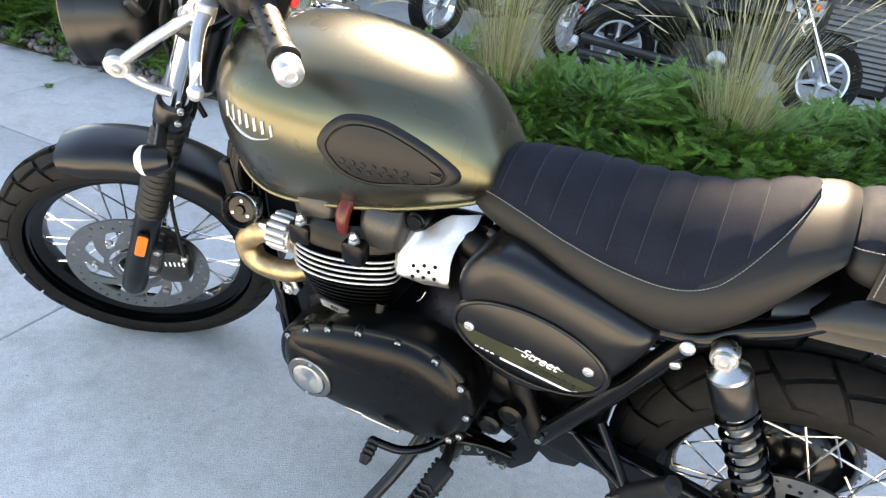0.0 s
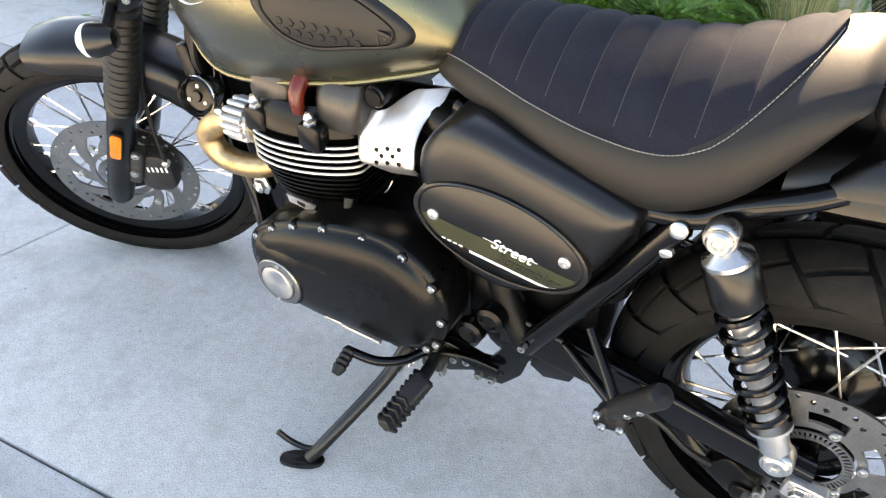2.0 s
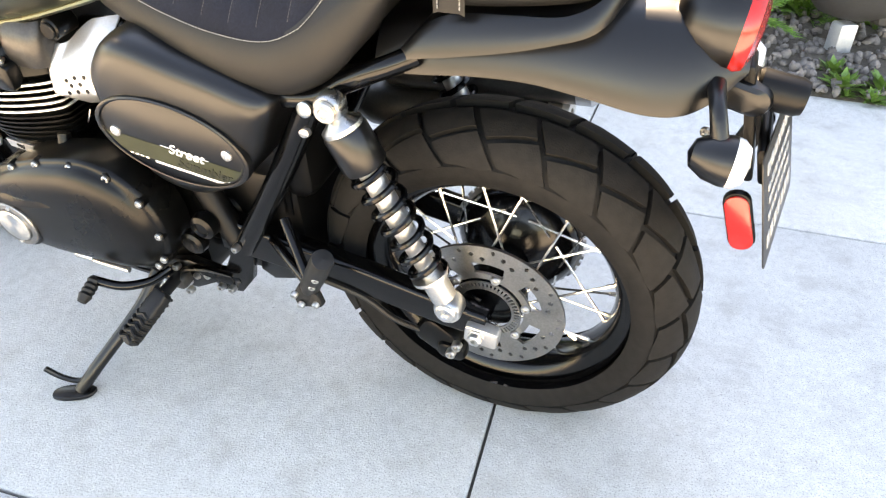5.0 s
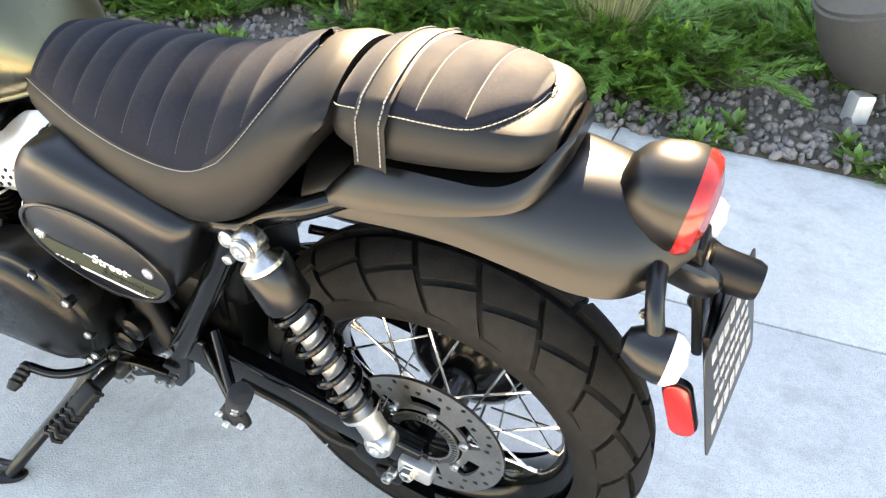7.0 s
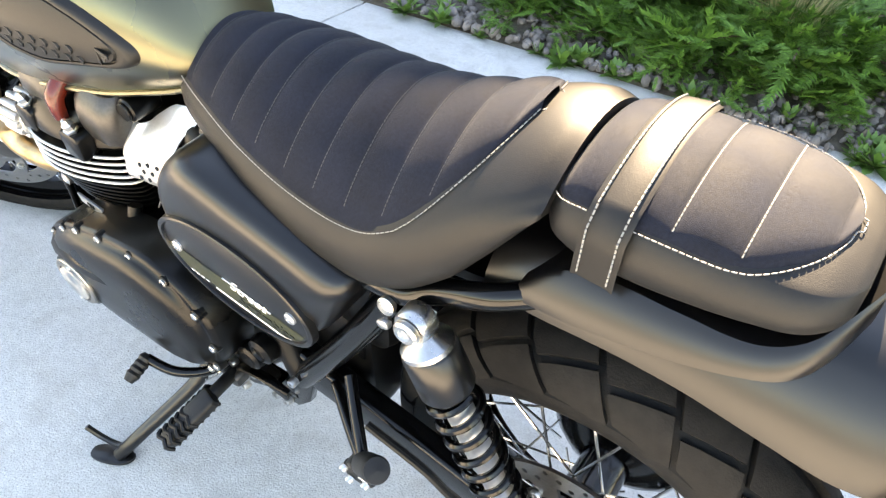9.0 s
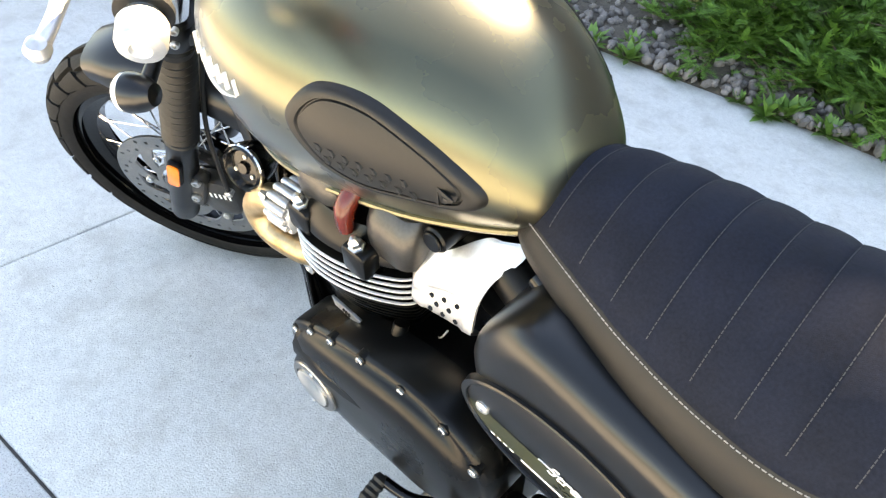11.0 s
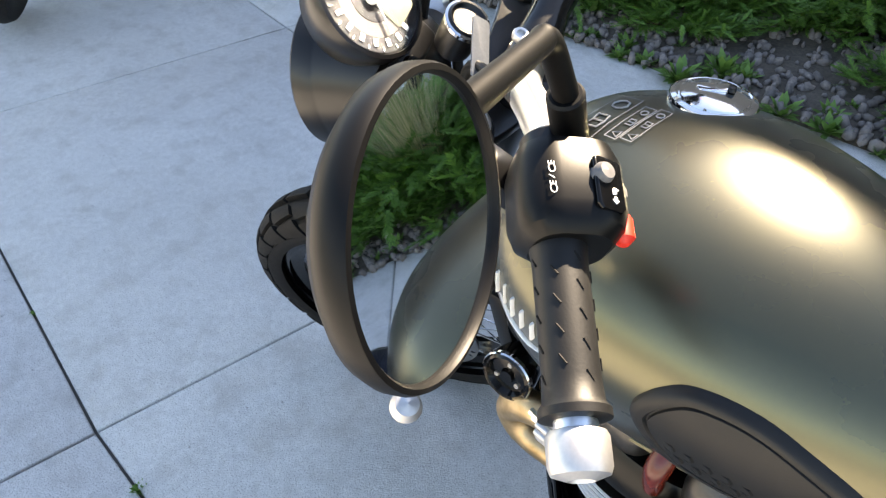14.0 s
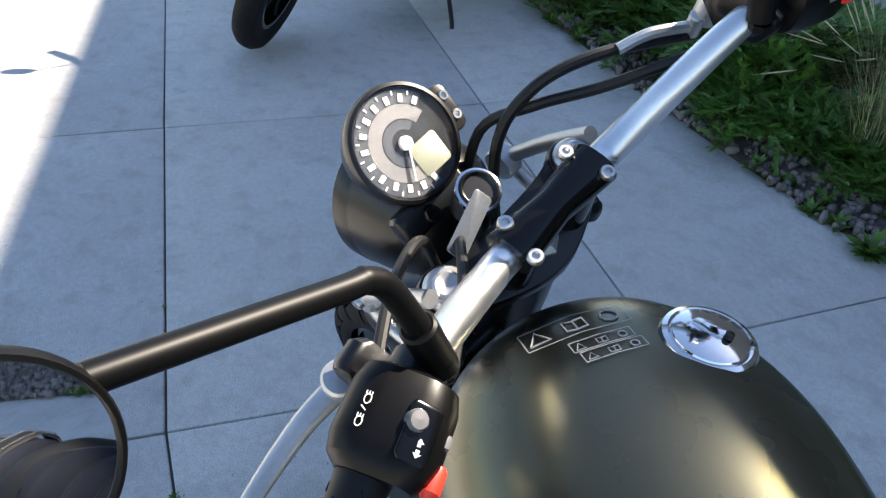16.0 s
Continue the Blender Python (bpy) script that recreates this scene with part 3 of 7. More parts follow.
def tyre(R, w, N, at):
    """A block-tread tyre: a round carcass, and raised rubber blocks between slanting grooves."""
    def skin(a, s, up):
        ang = s * radians(118)
        y = w / 2 * (math.sin(ang) if abs(s) < 0.76 else math.copysign(max(0.62, math.sin(abs(ang))), s))
        k = min(1.0, max(0.0, (abs(s) - 0.35) / 0.3))
        r = R - w * 0.515 * (1 - math.cos(ang)) * (0.72 + 0.08 * k * k * (3 - 2 * k))
        return at[0] + (r + up * math.cos(ang)) * math.cos(a), at[1] + y + up * 0.6 * math.sin(ang), at[2] + (r + up * math.cos(ang)) * math.sin(a)

    n, rows = 160, 48
    V = [skin(2 * math.pi * i / n, -1 + 2 * j / rows, -0.0085 if abs(-1 + 2 * j / rows) < 0.7 else 0.0) for i in range(n) for j in range(rows + 1)]
    k = rows + 1
    F = [(i * k + j, i * k + j + 1, ((i + 1) % n) * k + j + 1, ((i + 1) % n) * k + j) for i in range(n) for j in range(rows)]
    blocks = []
    gv = 0.0048 * N / (2 * math.pi * R)
    gl = 0.0048 / (w * 0.72)
    m = 6
    for side in (-1, 1):
        for inner in (True, False):
            BV, BF = [], []
            for i in range(m + 1):
                for j in range(m + 1):
                    ii, jj = min(max(i, 1), m - 1), min(max(j, 1), m - 1)
                    v = gv + (1 - 2 * gv) * (ii - 1) / (m - 2)
                    split = 0.5 + 0.17 * (v - 0.5)
                    l0, l1 = (0.05 + gl, split - gl) if inner else (split + gl, 1.0 - 0.14 * abs(v - 0.35))
                    lane = l0 + (l1 - l0) * (jj - 1) / (m - 2)
                    u = v - 0.62 * lane ** 1.25 + (0.5 if side > 0 else 0.0)
                    rim = i in (0, m) or j in (0, m)
                    edge = ii in (1, m - 1) or jj in (1, m - 1)
                    BV.append(skin(2 * math.pi * u / N, side * lane * 0.72, -0.009 if rim else 0.0024 if edge else 0.0032))
            for i in range(m):
                for j in range(m):
                    q = (i * (m + 1) + j, i * (m + 1) + j + 1, (i + 1) * (m + 1) + j + 1, (i + 1) * (m + 1) + j)
                    BF.append(q if side > 0 else tuple(reversed(q)))
            blocks.append((BV, BF))
    return (V, F), blocks


def ring_disc(r0, r1, th, holes, n=480, rows=40):
    """A flat ring pierced where holes(angle, radius) is true; its axis is y."""
    keep = [[not holes(2 * math.pi * (i + 0.5) / n, r0 + (r1 - r0) * (j + 0.5) / rows) for j in range(rows)] for i in range(n)]
    V, F = [], []
    for side in (-th / 2, th / 2):
        for i in range(n):
            a = 2 * math.pi * i / n
            for j in range(rows + 1):
                r = r0 + (r1 - r0) * j / rows
                V.append((r * math.cos(a), side, r * math.sin(a)))
    k, o = rows + 1, n * (rows + 1)

    def idx(i, j):
        return (i % n) * k + j

    for i in range(n):
        for j in range(rows):
            if not keep[i][j]:
                continue
            q = (idx(i, j), idx(i, j + 1), idx(i + 1, j + 1), idx(i + 1, j))
            F += [q, tuple(v + o for v in reversed(q))]
            for (ii, jj, e0, e1) in ((i - 1, j, idx(i, j), idx(i, j + 1)), (i + 1, j, idx(i + 1, j + 1), idx(i + 1, j)), (i, j - 1, idx(i + 1, j), idx(i, j)), (i, j + 1, idx(i, j + 1), idx(i + 1, j + 1))):
                if not (0 <= jj < rows) or not keep[ii % n][jj]:
                    F.append((e1, e0, e0 + o, e1 + o))
    return V, F


def wheel(name, R, w, rim_r, N, disc_r, hub, mat4, front):
    """A wire-spoked wheel round the origin, axis y, placed by mat4."""
    wh = part(name, xf(hub, mat4), M_GLOSS, bike, "black hub of a wire-spoked wheel")
    carcass, blocks = tyre(R, w, N, (0, 0, 0))
    part("tyre", xf(carcass, mat4), M_TYRE, wh, "black rubber tyre carcass", smooth=50)
    for blk in blocks:
        me = mesh_of("tread_block", blk, M_TYRE, 40)
        for i in range(N):
            o = new("tread_block", me)
            o.parent = wh
            o.matrix_basis = mat4 @ Matrix.Rotation(2 * math.pi * i / N, 4, "Y")
    hw = w * 0.36
    prof = [(rim_r + 0.004, -hw), (rim_r + 0.014, -hw + 0.001), (rim_r + 0.012, -hw + 0.008), (rim_r - 0.004, -hw + 0.014), (rim_r - 0.016, -hw * 0.45), (rim_r - 0.02, 0), (rim_r - 0.016, hw * 0.45), (rim_r - 0.004, hw - 0.014), (rim_r + 0.012, hw - 0.008), (rim_r + 0.014, hw - 0.001), (rim_r + 0.004, hw)]
    prof += [(rim_r + 0.02, hw * 0.9), (rim_r + 0.02, -hw * 0.9)]
    q = [[Vector((r * math.cos(a), h, r * math.sin(a))) for a in [2 * math.pi * j / 96 for j in range(96)]] for r, h in prof + prof[:1]]
    part("rim", xf(loft(q, cap=False), mat4), M_GLOSS, wh, "gloss black wheel rim")
    sp = None
    for i in range(32):
        side = -1 if i % 2 else 1
        a = 2 * math.pi * i / 32
        twist = (1 if (i // 2) % 2 else -1) * 0.85
        rh = 0.045 if side < 0 else (0.05 if front else 0.085)
        yh = side * (0.03 if front else 0.045)
        p = (rh * math.cos(a + twist), yh, rh * math.sin(a + twist))
        e = ((rim_r - 0.014) * math.cos(a), side * 0.008, (rim_r - 0.014) * math.sin(a))
        nip = Vector(e) + (Vector(p) - Vector(e)).normalized() * 0.02
        part("spoke", xf(join(tube([p, e], 0.0021, 6), tube([e, nip], 0.0036, 6)), mat4), M_SPOKE, wh, fix=False)

    def holes(a, r):
        t = (r - (disc_r - 0.034)) / 0.034
        if t > 0:
            k = int(a * 20 / math.pi)
            rr = disc_r - 0.034 + 0.034 * (0.74, 0.26, 0.5)[k % 3]
            return (r - rr) ** 2 + (((a * 20 / math.pi) % 1.0 - 0.5) * math.pi / 20 * r) ** 2 < 0.0038 ** 2
        u = (a * 6 / (2 * math.pi)) % 1.0
        if front:
            u = (a * 9 / (2 * math.pi) + (r - disc_r) * 16) % 1.0
            return 0.12 < (r - (disc_r - 0.084)) / 0.05 < 0.94 and 0.2 < u < 0.72
        return 0.25 < (r - (disc_r - 0.062)) / 0.028 < 0.95 and 0.22 + 0.1 * t < u < 0.78

    dy = -0.062 if front else -0.085
    part("brake_disc", xf(xf(ring_disc(disc_r - (0.09 if front else 0.066), disc_r, 0.005, holes), Matrix.Translation((0, dy, 0))), mat4), M_STEEL, wh, "drilled steel brake disc")
    ab = ring_disc(0.043, 0.058, 0.003, lambda a, r: 0.25 < (r - 0.043) / 0.015 < 0.85 and (a * 50 / (2 * math.pi)) % 1 < 0.5, 200, 8)
    part("sensor_ring", xf(xf(ab, Matrix.Translation((0, dy - 0.006, 0))), mat4), M_STEEL, wh, "slotted steel sensor ring")
    for i in range(6):
        a = 2 * math.pi * i / 6 + 0.3
        part("disc_bolt", xf(bolt(((disc_r - 0.06) * math.cos(a), dy - 0.003, (disc_r - 0.06) * math.sin(a)), (0, -1, 0), 0.008, 0.006), mat4), M_BOLT, wh)
    return wh


hub_rear = join(turn([(0.02, -0.075), (0.055, -0.07), (0.058, -0.05), (0.036, -0.035), (0.034, 0.02), (0.034, 0.036)], axis=(0, 1, 0), n=40),
                turn([(0.034, 0.03), (0.036, 0.028), (0.05, 0.034), (0.08, 0.05), (0.1, 0.066), (0.108, 0.078), (0.108, 0.09), (0.03, 0.095)], axis=(0, 1, 0), n=48),
                turn([(0.013, -0.11), (0.013, 0.12)], axis=(0, 1, 0), n=16))
rear_wheel = wheel("rear_wheel", 0.3155, 0.152, 0.209, 22, 0.1275, hub_rear, Matrix.Translation(REAR), False)
sprocket = ring_disc(0.08, 0.118, 0.006, lambda a, r: r > 0.111 and (a * 42 / (2 * math.pi)) % 1 < 0.5, 252, 8)
part("sprocket", xf(sprocket, Matrix.Translation((REAR[0], 0.098, REAR[2]))), M_STEEL, rear_wheel, "steel chain sprocket")
hub_front = turn([(0.02, -0.055), (0.05, -0.052), (0.05, -0.04), (0.03, -0.03), (0.03, 0.03), (0.052, 0.035), (0.052, 0.045), (0.02, 0.05)], axis=(0, 1, 0), n=40)
AXLE = -0.782
FW = FORK @ Matrix.Translation((-0.034, 0, AXLE))
front_wheel = wheel("front_wheel", 0.312, 0.103, 0.233, 28, 0.155, hub_front, FW, True)

# ---- fuel tank ----
TX = [-0.338, -0.325, -0.285, -0.22, -0.14, -0.05, 0.03, 0.1, 0.142, 0.1689, 0.184]
TB = [0.745, 0.715, 0.685, 0.664, 0.669, 0.684, 0.7, 0.719, 0.731, 0.742, 0.75]
TZ = [0.815, 0.815, 0.818, 0.82, 0.82, 0.815, 0.806, 0.793, 0.782, 0.773, 0.768]
TT = [0.855, 0.89, 0.920, 0.935, 0.944, 0.940, 0.924, 0.895, 0.858, 0.820, 0.788]
TW = [0.045, 0.09, 0.138, 0.169, 0.177, 0.165, 0.145, 0.118, 0.096, 0.076, 0.056]


def tank_row(x):
    return [ci(x, TX, t) for t in (TB, TZ, TT, TW)]


def tank_side(x, z):
    bot, zw, top, w = tank_row(x)
    if z >= zw:
        s = min(1, ((z - zw) / (top - zw))) ** (1 / 0.97)
        return w * max(0.0, 1 - s * s) ** 0.48
    k = min(1, (zw - z) / (zw - bot))
    return w - 0.3 * w * k * k


rings = []
for i in range(61):
    x = TX[0] + (TX[-1] - TX[0]) * (0.5 - 0.5 * math.cos(math.pi * i / 60))
    bot, zw, top, w = tank_row(x)
    half = []
    for j in range(15):
        th = math.pi / 2 * (1 - j / 14)
        half.append((w * math.cos(th) ** 0.96, zw + (top - zw) * math.sin(th) ** 0.97))
    for j in range(1, 9):
        k = j / 8
        half.append((w - 0.3 * w * k * k, zw - (zw - bot) * k))
    half += [(half[-1][0] - 0.012, bot + 0.004), (half[-1][0] * 0.4, bot + 0.02)]
    rings.append([Vector((x, -y, z)) for y, z in half] + [Vector((x, y, z)) for y, z in reversed(half[1:])])
tank = part("fuel_tank", loft(rings), M_TANK, bike, "matt metallic khaki fuel tank", smooth=50)
for sd in (-1, 1):
    seam = [Vector((x, sd * (tank_side(x, tank_row(x)[0]) + 0.003), tank_row(x)[0] - 0.001)) for x in [-0.29 + 0.48 * i / 30 for i in range(31)]]
    part("seam", tube(seam, 0.0045, 8, 1), M_TANK, tank)

PAD = [Vector((0.025 + 0.88 * (p.x - 0.017), 0.817 + 1.08 * (p.y - 0.8195), 0)) for p in spline([(-0.095, 0.827, 0), (-0.075, 0.855, 0), (-0.044, 0.867, 0), (0.013, 0.863, 0), (0.079, 0.839, 0), (0.127, 0.811, 0), (0.139, 0.793, 0), (0.122, 0.779, 0), (0.06, 0.773, 0), (-0.006, 0.766, 0), (-0.054, 0.778, 0), (-0.082, 0.801, 0)], 6, True)]
pc = sum(PAD, Vector()) / len(PAD)


def pad_point(p, off, sd):
    return Vector((p.x, sd * (tank_side(p.x, p.y) + off), p.y))


for sd in (-1, 1):
    rings = []
    for s, off in ((1.02, -0.004), (1.0, 0.002), (0.985, 0.006), (0.95, 0.0085), (0.9, 0.009), (0.85, 0.008), (0.835, 0.005), (0.82, 0.005), (0.805, 0.0075), (0.6, 0.008), (0.3, 0.008), (0.05, 0.008)):
        rings.append([pad_point(pc + (p - pc) * s, off, sd) for p in PAD])
    pad = part("knee_pad", loft(rings), M_RUBBER, bike, "black rubber knee pad")
    for row, z0 in enumerate((0.801, 0.787)):
        for i in range(7):
            p = Vector((-0.034 + 0.0155 * (i + 0.5 * row), z0 - 0.0035 * i * 0.4, 0))
            c = pad_point(p, 0.0084, sd)
            part("embossed_dot", turn([(0.0066, -0.0022), (0.006, 0.0002), (0.005, 0.0003), (0.0045, -0.0004), (0.0, -0.0004)], c, (0, sd, (tank_side(p.x, p.y - 0.004) - tank_side(p.x, p.y + 0.004)) / 0.008), 6), M_RUBBER, pad, fix=False)
    part("embossed_mark", join(*[xf(plate(o, 0, 0.002, 0.0006), Matrix.Translation(pad_point(Vector((0.096, 0.79, 0)), 0.0075, sd)) @ pose(0, 0, 0, 0, 12, 0 if sd < 0 else 180)) for o in (rrect(0.032, 0.005, 0.001, cy=0.007), [(-0.012, 0.004), (-0.003, 0.004), (0.002, -0.012), (-0.004, -0.012)], [(0.004, 0.004), (0.012, 0.004), (0.008, -0.004), (0.004, -0.004)])]), M_RUBBER, pad)
    # badge bars, in place of lettering
    for i in range(7):
        x0 = -0.248 + 0.0158 * i
        pts = [pad_point(Vector((x0, 0.838 - 0.0016 * i, 0)), 0.0012, sd), pad_point(Vector((x0 + 0.001, 0.812 - 0.0004 * i, 0)), 0.0012, sd)]
        part("badge_bar", tube(pts, 0.0042 if i not in (1, 6) else 0.003, 6, flat=0.35), M_WHITE, tank, fix=False)
    part("badge_swoosh", tube([pad_point(Vector((x, z, 0)), 0.0012, sd) for x, z in ((-0.244, 0.812), (-0.221, 0.797), (-0.191, 0.793), (-0.158, 0.804))], [0.001, 0.003, 0.003, 0.001], 6, flat=0.35), M_WHITE, tank)
cap = Vector((-0.205, 0.088, 0.918))
capn = Vector((0.0, 0.18, 1.0))
filler = part("filler_cap", turn([(0.042, -0.03), (0.043, 0.0), (0.0435, 0.005), (0.0415, 0.0095), (0.037, 0.0115), (0.0345, 0.0105), (0.0335, 0.0125), (0.025, 0.0155), (0.012, 0.017), (0.0, 0.0174)], cap, capn, 48), M_CHROME, tank, "chrome locking filler cap")
lid = Matrix.Translation(cap + capn.normalized() * 0.0155)
part("lock_flap", xf(plate(rrect(0.03, 0.013, 0.006), 0, 0.004, 0.0012, normal=(0, 0, 1), up=(0, 1, 0)), lid @ pose(-0.004, 0, 0, 0, 0, 35)), M_CHROME, filler, "small chrome key flap")
part("flap_pin", turn([(0.004, 0), (0.004, 0.005), (0.0, 0.006)], cap + capn.normalized() * 0.016 + Vector((0.011, 0.009, 0)), capn, 12), M_BLACK, filler)


def tank_top(x, y):
    bot, zw, top, w = tank_row(x)
    c = min(0.999, abs(y) / w) ** (1 / 0.96)
    return zw + (top - zw) * math.sqrt(1 - c * c) ** 0.97


def decal(x, y, sx, sy, ang, mat, name, lift=0.0012, parent=tank):
    c, s = math.cos(radians(ang)), math.sin(radians(ang))
    V = []
    for i in range(5):
        for j in range(3):
            u, v = (i / 4 - 0.5) * sx, (j / 2 - 0.5) * sy
            px, py = x + u * c - v * s, y + u * s + v * c
            V.append((px, py, tank_top(px, py) + lift))
    F = [(i * 3 + j, (i + 1) * 3 + j, (i + 1) * 3 + j + 1, i * 3 + j + 1) for i in range(4) for j in range(2)]
    part(name, (V, F), mat, parent)


for x, y, sx, sy in ((-0.262, -0.012, 0.028, 0.10), (-0.232, 0.0, 0.013, 0.058), (-0.217, 0.004, 0.013, 0.058)):
    for d in (-0.5, 0.5):
        decal(x + d * sx, y, 0.001, sy, 0, M_STICKER, "sticker_edge", 0.002)
        decal(x, y + d * sy, sx, 0.001, 0, M_STICKER, "sticker_edge", 0.002)
    for q in (-0.36, 0.0, 0.34):
        h, yc = sx * 0.3, y + q * sy
        if q < -0.1:
            shape = [(h, -h * 1.15), (-h, 0.0), (h, h * 1.15), (h, -h * 1.15)]
        elif q < 0.1:
            shape = [(h, 0.0), (-h * 0.6, 0.0), (-h * 0.8, -h * 1.2), (h * 0.8, -h * 1.2), (h, 0.0), (h * 0.8, h * 1.2), (-h * 0.8, h * 1.2), (-h * 0.6, 0.0)]
        else:
            shape = [(h * math.cos(i * 0.785), h * math.sin(i * 0.785)) for i in range(9)]
        wide = 0.0011 if sx > 0.02 else 0.0007
        part("sticker_mark", tube([(x + a, yc + b, tank_top(x + a, yc + b) + 0.001) for a, b in shape], wide, 5, 1), M_STICKER, tank)

# ---- seats ----
SX = [0.143, 0.1696, 0.2336, 0.3082, 0.3934, 0.4734, 0.532, 0.574, 0.606, 0.634, 0.654]
SB = [0.727, 0.7162, 0.7044, 0.6836, 0.6648, 0.66, 0.6812, 0.7154, 0.7566, 0.7978, 0.824]
SS = [0.749, 0.7632, 0.7614, 0.7506, 0.7398, 0.741, 0.7672, 0.7984, 0.8236, 0.8378, 0.844]
SW = [0.055, 0.074, 0.098, 0.118, 0.13, 0.133, 0.128, 0.119, 0.109, 0.1, 0.086]
ST = [0.78, 0.7992, 0.8094, 0.8146, 0.8188, 0.828, 0.8442, 0.8604, 0.8736, 0.8798, 0.877]
PX = [0.65, 0.663, 0.686, 0.73, 0.783, 0.83, 0.863, 0.882, 0.891]
PB = [0.821, 0.804, 0.796, 0.798, 0.804, 0.81, 0.815, 0.819, 0.822]
PS = [0.842, 0.847, 0.852, 0.856, 0.858, 0.859, 0.858, 0.856, 0.854]
PW = [0.065, 0.078, 0.084, 0.088, 0.088, 0.084, 0.076, 0.06, 0.042]
PT = [0.851, 0.868, 0.875, 0.879, 0.88, 0.877, 0.871, 0.865, 0.86]


def seat(name, X, B, S, W, T, label, pitch, x_turn, x_end):
    """A vinyl shell, and on it a pleated panel that ends in a rounded edge between x_turn and x_end."""
    n = 130
    side, top, edge = [], [], []
    for i in range(n + 1):
        x = X[0] + (X[-1] - X[0]) * i / n
        b, s, w, t = [ci(x, X, q) for q in (B, S, W, T)]
        dome = [(v * w, s + (t - s) * (1 - v ** 1.9)) for v in (0.97, 0.9, 0.8, 0.65, 0.5, 0.35, 0.2, 0.0)]
        half = [(0.0, b + 0.004), (w * 0.7, b + 0.002), (w - 0.004, b + 0.001), (w + 0.006, b + 0.008), (w + 0.012, b + 0.3 * (s - b)), (w + 0.011, b + 0.6 * (s - b)), (w + 0.005, s - 0.006), (w - 0.001, s)] + dome
        side.append([Vector((x, -y, z)) for y, z in half] + [Vector((x, y, z)) for y, z in reversed(half[1:-1])])
        if x <= x_end:
            k = max(0.0, (x - x_turn) / (x_end - x_turn))
            wt = w * math.sqrt(max(0.0, 1 - k * k)) + 0.001
            g = abs(math.sin(math.pi * (x - X[0]) / pitch))
            dip = 0.006 * (1 - g ** 0.5)
            row = []
            for j in range(33):
                v = -1 + j / 16
                y = v * wt
                e = abs(y) / w
                z = s + (t - s) * (1 - min(1, e) ** 1.9) + 0.0085 * (1 - abs(v) ** 8) - dip * (1 - abs(v) ** 6) - (0.0 if abs(v) < 0.999 else 0.003)
                row.append(Vector((x, y, z)))
            top.append(row)
            ye = wt + 0.004
            edge.append(Vector((x, ye, s + (t - s) * (1 - min(1, ye / w) ** 1.9) + 0.0015)))
    st = part(name, loft(side), M_VINYL, bike, label, smooth=60)
    part("seat_top", loft(top, closed=False, cap=False), M_SEAT, st, "pleated black suede seat top", smooth=80)
    edge = [p for i, p in enumerate(edge) if i == 0 or (p - edge[i - 1]).length > 1e-5]
    edge += [Vector((edge[-1].x + 0.004, edge[-1].y * (1 - k / 5), edge[-1].z)) for k in range(1, 6)]
    return st, edge, top


def stitches(path, parent, gap=0.0055, r=0.00065, name="stitching", lab="pale grey stitching", mat=M_STITCH):
    ms, acc, last = [], 0.0, path[0]
    for p in path[1:]:
        d = p - last
        L = d.length
        while acc + L >= gap and L > 1e-6:
            k = (gap - acc) / L
            q = last + d * k
            e = d.normalized() * gap * 0.36
            ms.append(tube([q - e, q + e], r, 5))
            last, acc = q, 0.0
            d = p - last
            L = d.length
        acc += L
        last = p
    part(name, join(*ms), mat, parent, lab, fix=False)


front_seat, e1, t1 = seat("seat", SX, SB, SS, SW, ST, "black vinyl rider seat with pleated top", 0.0445, 0.49, 0.604)
pillion, e2, t2 = seat("pillion_seat", PX, PB, PS, PW, PT, "black vinyl pillion seat with strap", 0.052, 0.792, 0.867)
for st, e, tp in ((front_seat, e1, t1), (pillion, e2, t2)):
    for sd in (-1, 1):
        stitches([Vector((p.x, sd * p.y, p.z)) for p in e], st)
for st, tp, X, pitch in ((front_seat, t1, SX, 0.0445), (pillion, t2, PX, 0.052)):
    for k in range(1, int((X[-1] - X[0]) / pitch) + 1):
        i = round(k * pitch / (X[-1] - X[0]) * 130)
        if i < len(tp) - 2 and X[0] + k * pitch < (0.58 if st is front_seat else 0.842):
            stitches([p + Vector((0.001, 0, 0.001)) for p in tp[i][1:32]], st, 0.0046, 0.0005 if st is front_seat else 0.0007, "pleat_stitching", "grey pleat stitching", M_THREAD if st is front_seat else M_STITCH)
strap_r = []
for j in range(41):
    v = -1.2 + 2.4 * j / 40
    c = min(1, abs(v))
    row = []
    for x in (0.69, 0.696, 0.724, 0.73):
        b, s, w, t = [ci(x, PX, q) for q in (PB, PS, PW, PT)]
        if abs(v) <= 1:
            p = Vector((x, v * (w + 0.004), s + (t - s) * (1 - c ** 1.9) + 0.0105))
        else:
            k = (abs(v) - 1) / 0.2
            p = Vector((x, math.copysign(w + 0.016 + 0.002 * k, v), s - (s - b) * k))
        if x in (0.69, 0.73):
            p.z -= 0.003
        row.append(p)
    strap_r.append(row)
strap = part("grab_strap", loft(strap_r, closed=False, cap=False), M_VINYL, pillion, "black vinyl strap over the seat", smooth=60)
for i in (1, 2):
    stitches([r[i] + Vector((0, math.copysign(0.001, r[i].y), 0.0012)) for r in strap_r], strap, 0.0055, 0.0009)
for i in range(9):
    v = -0.5 + i / 8
    part("embossed_bar", box(0.003, 0.006, 0.018, (0.8855 - 0.02 * v * v, v * 0.08, 0.829), 0.001), M_VINYL, pillion, fix=False)

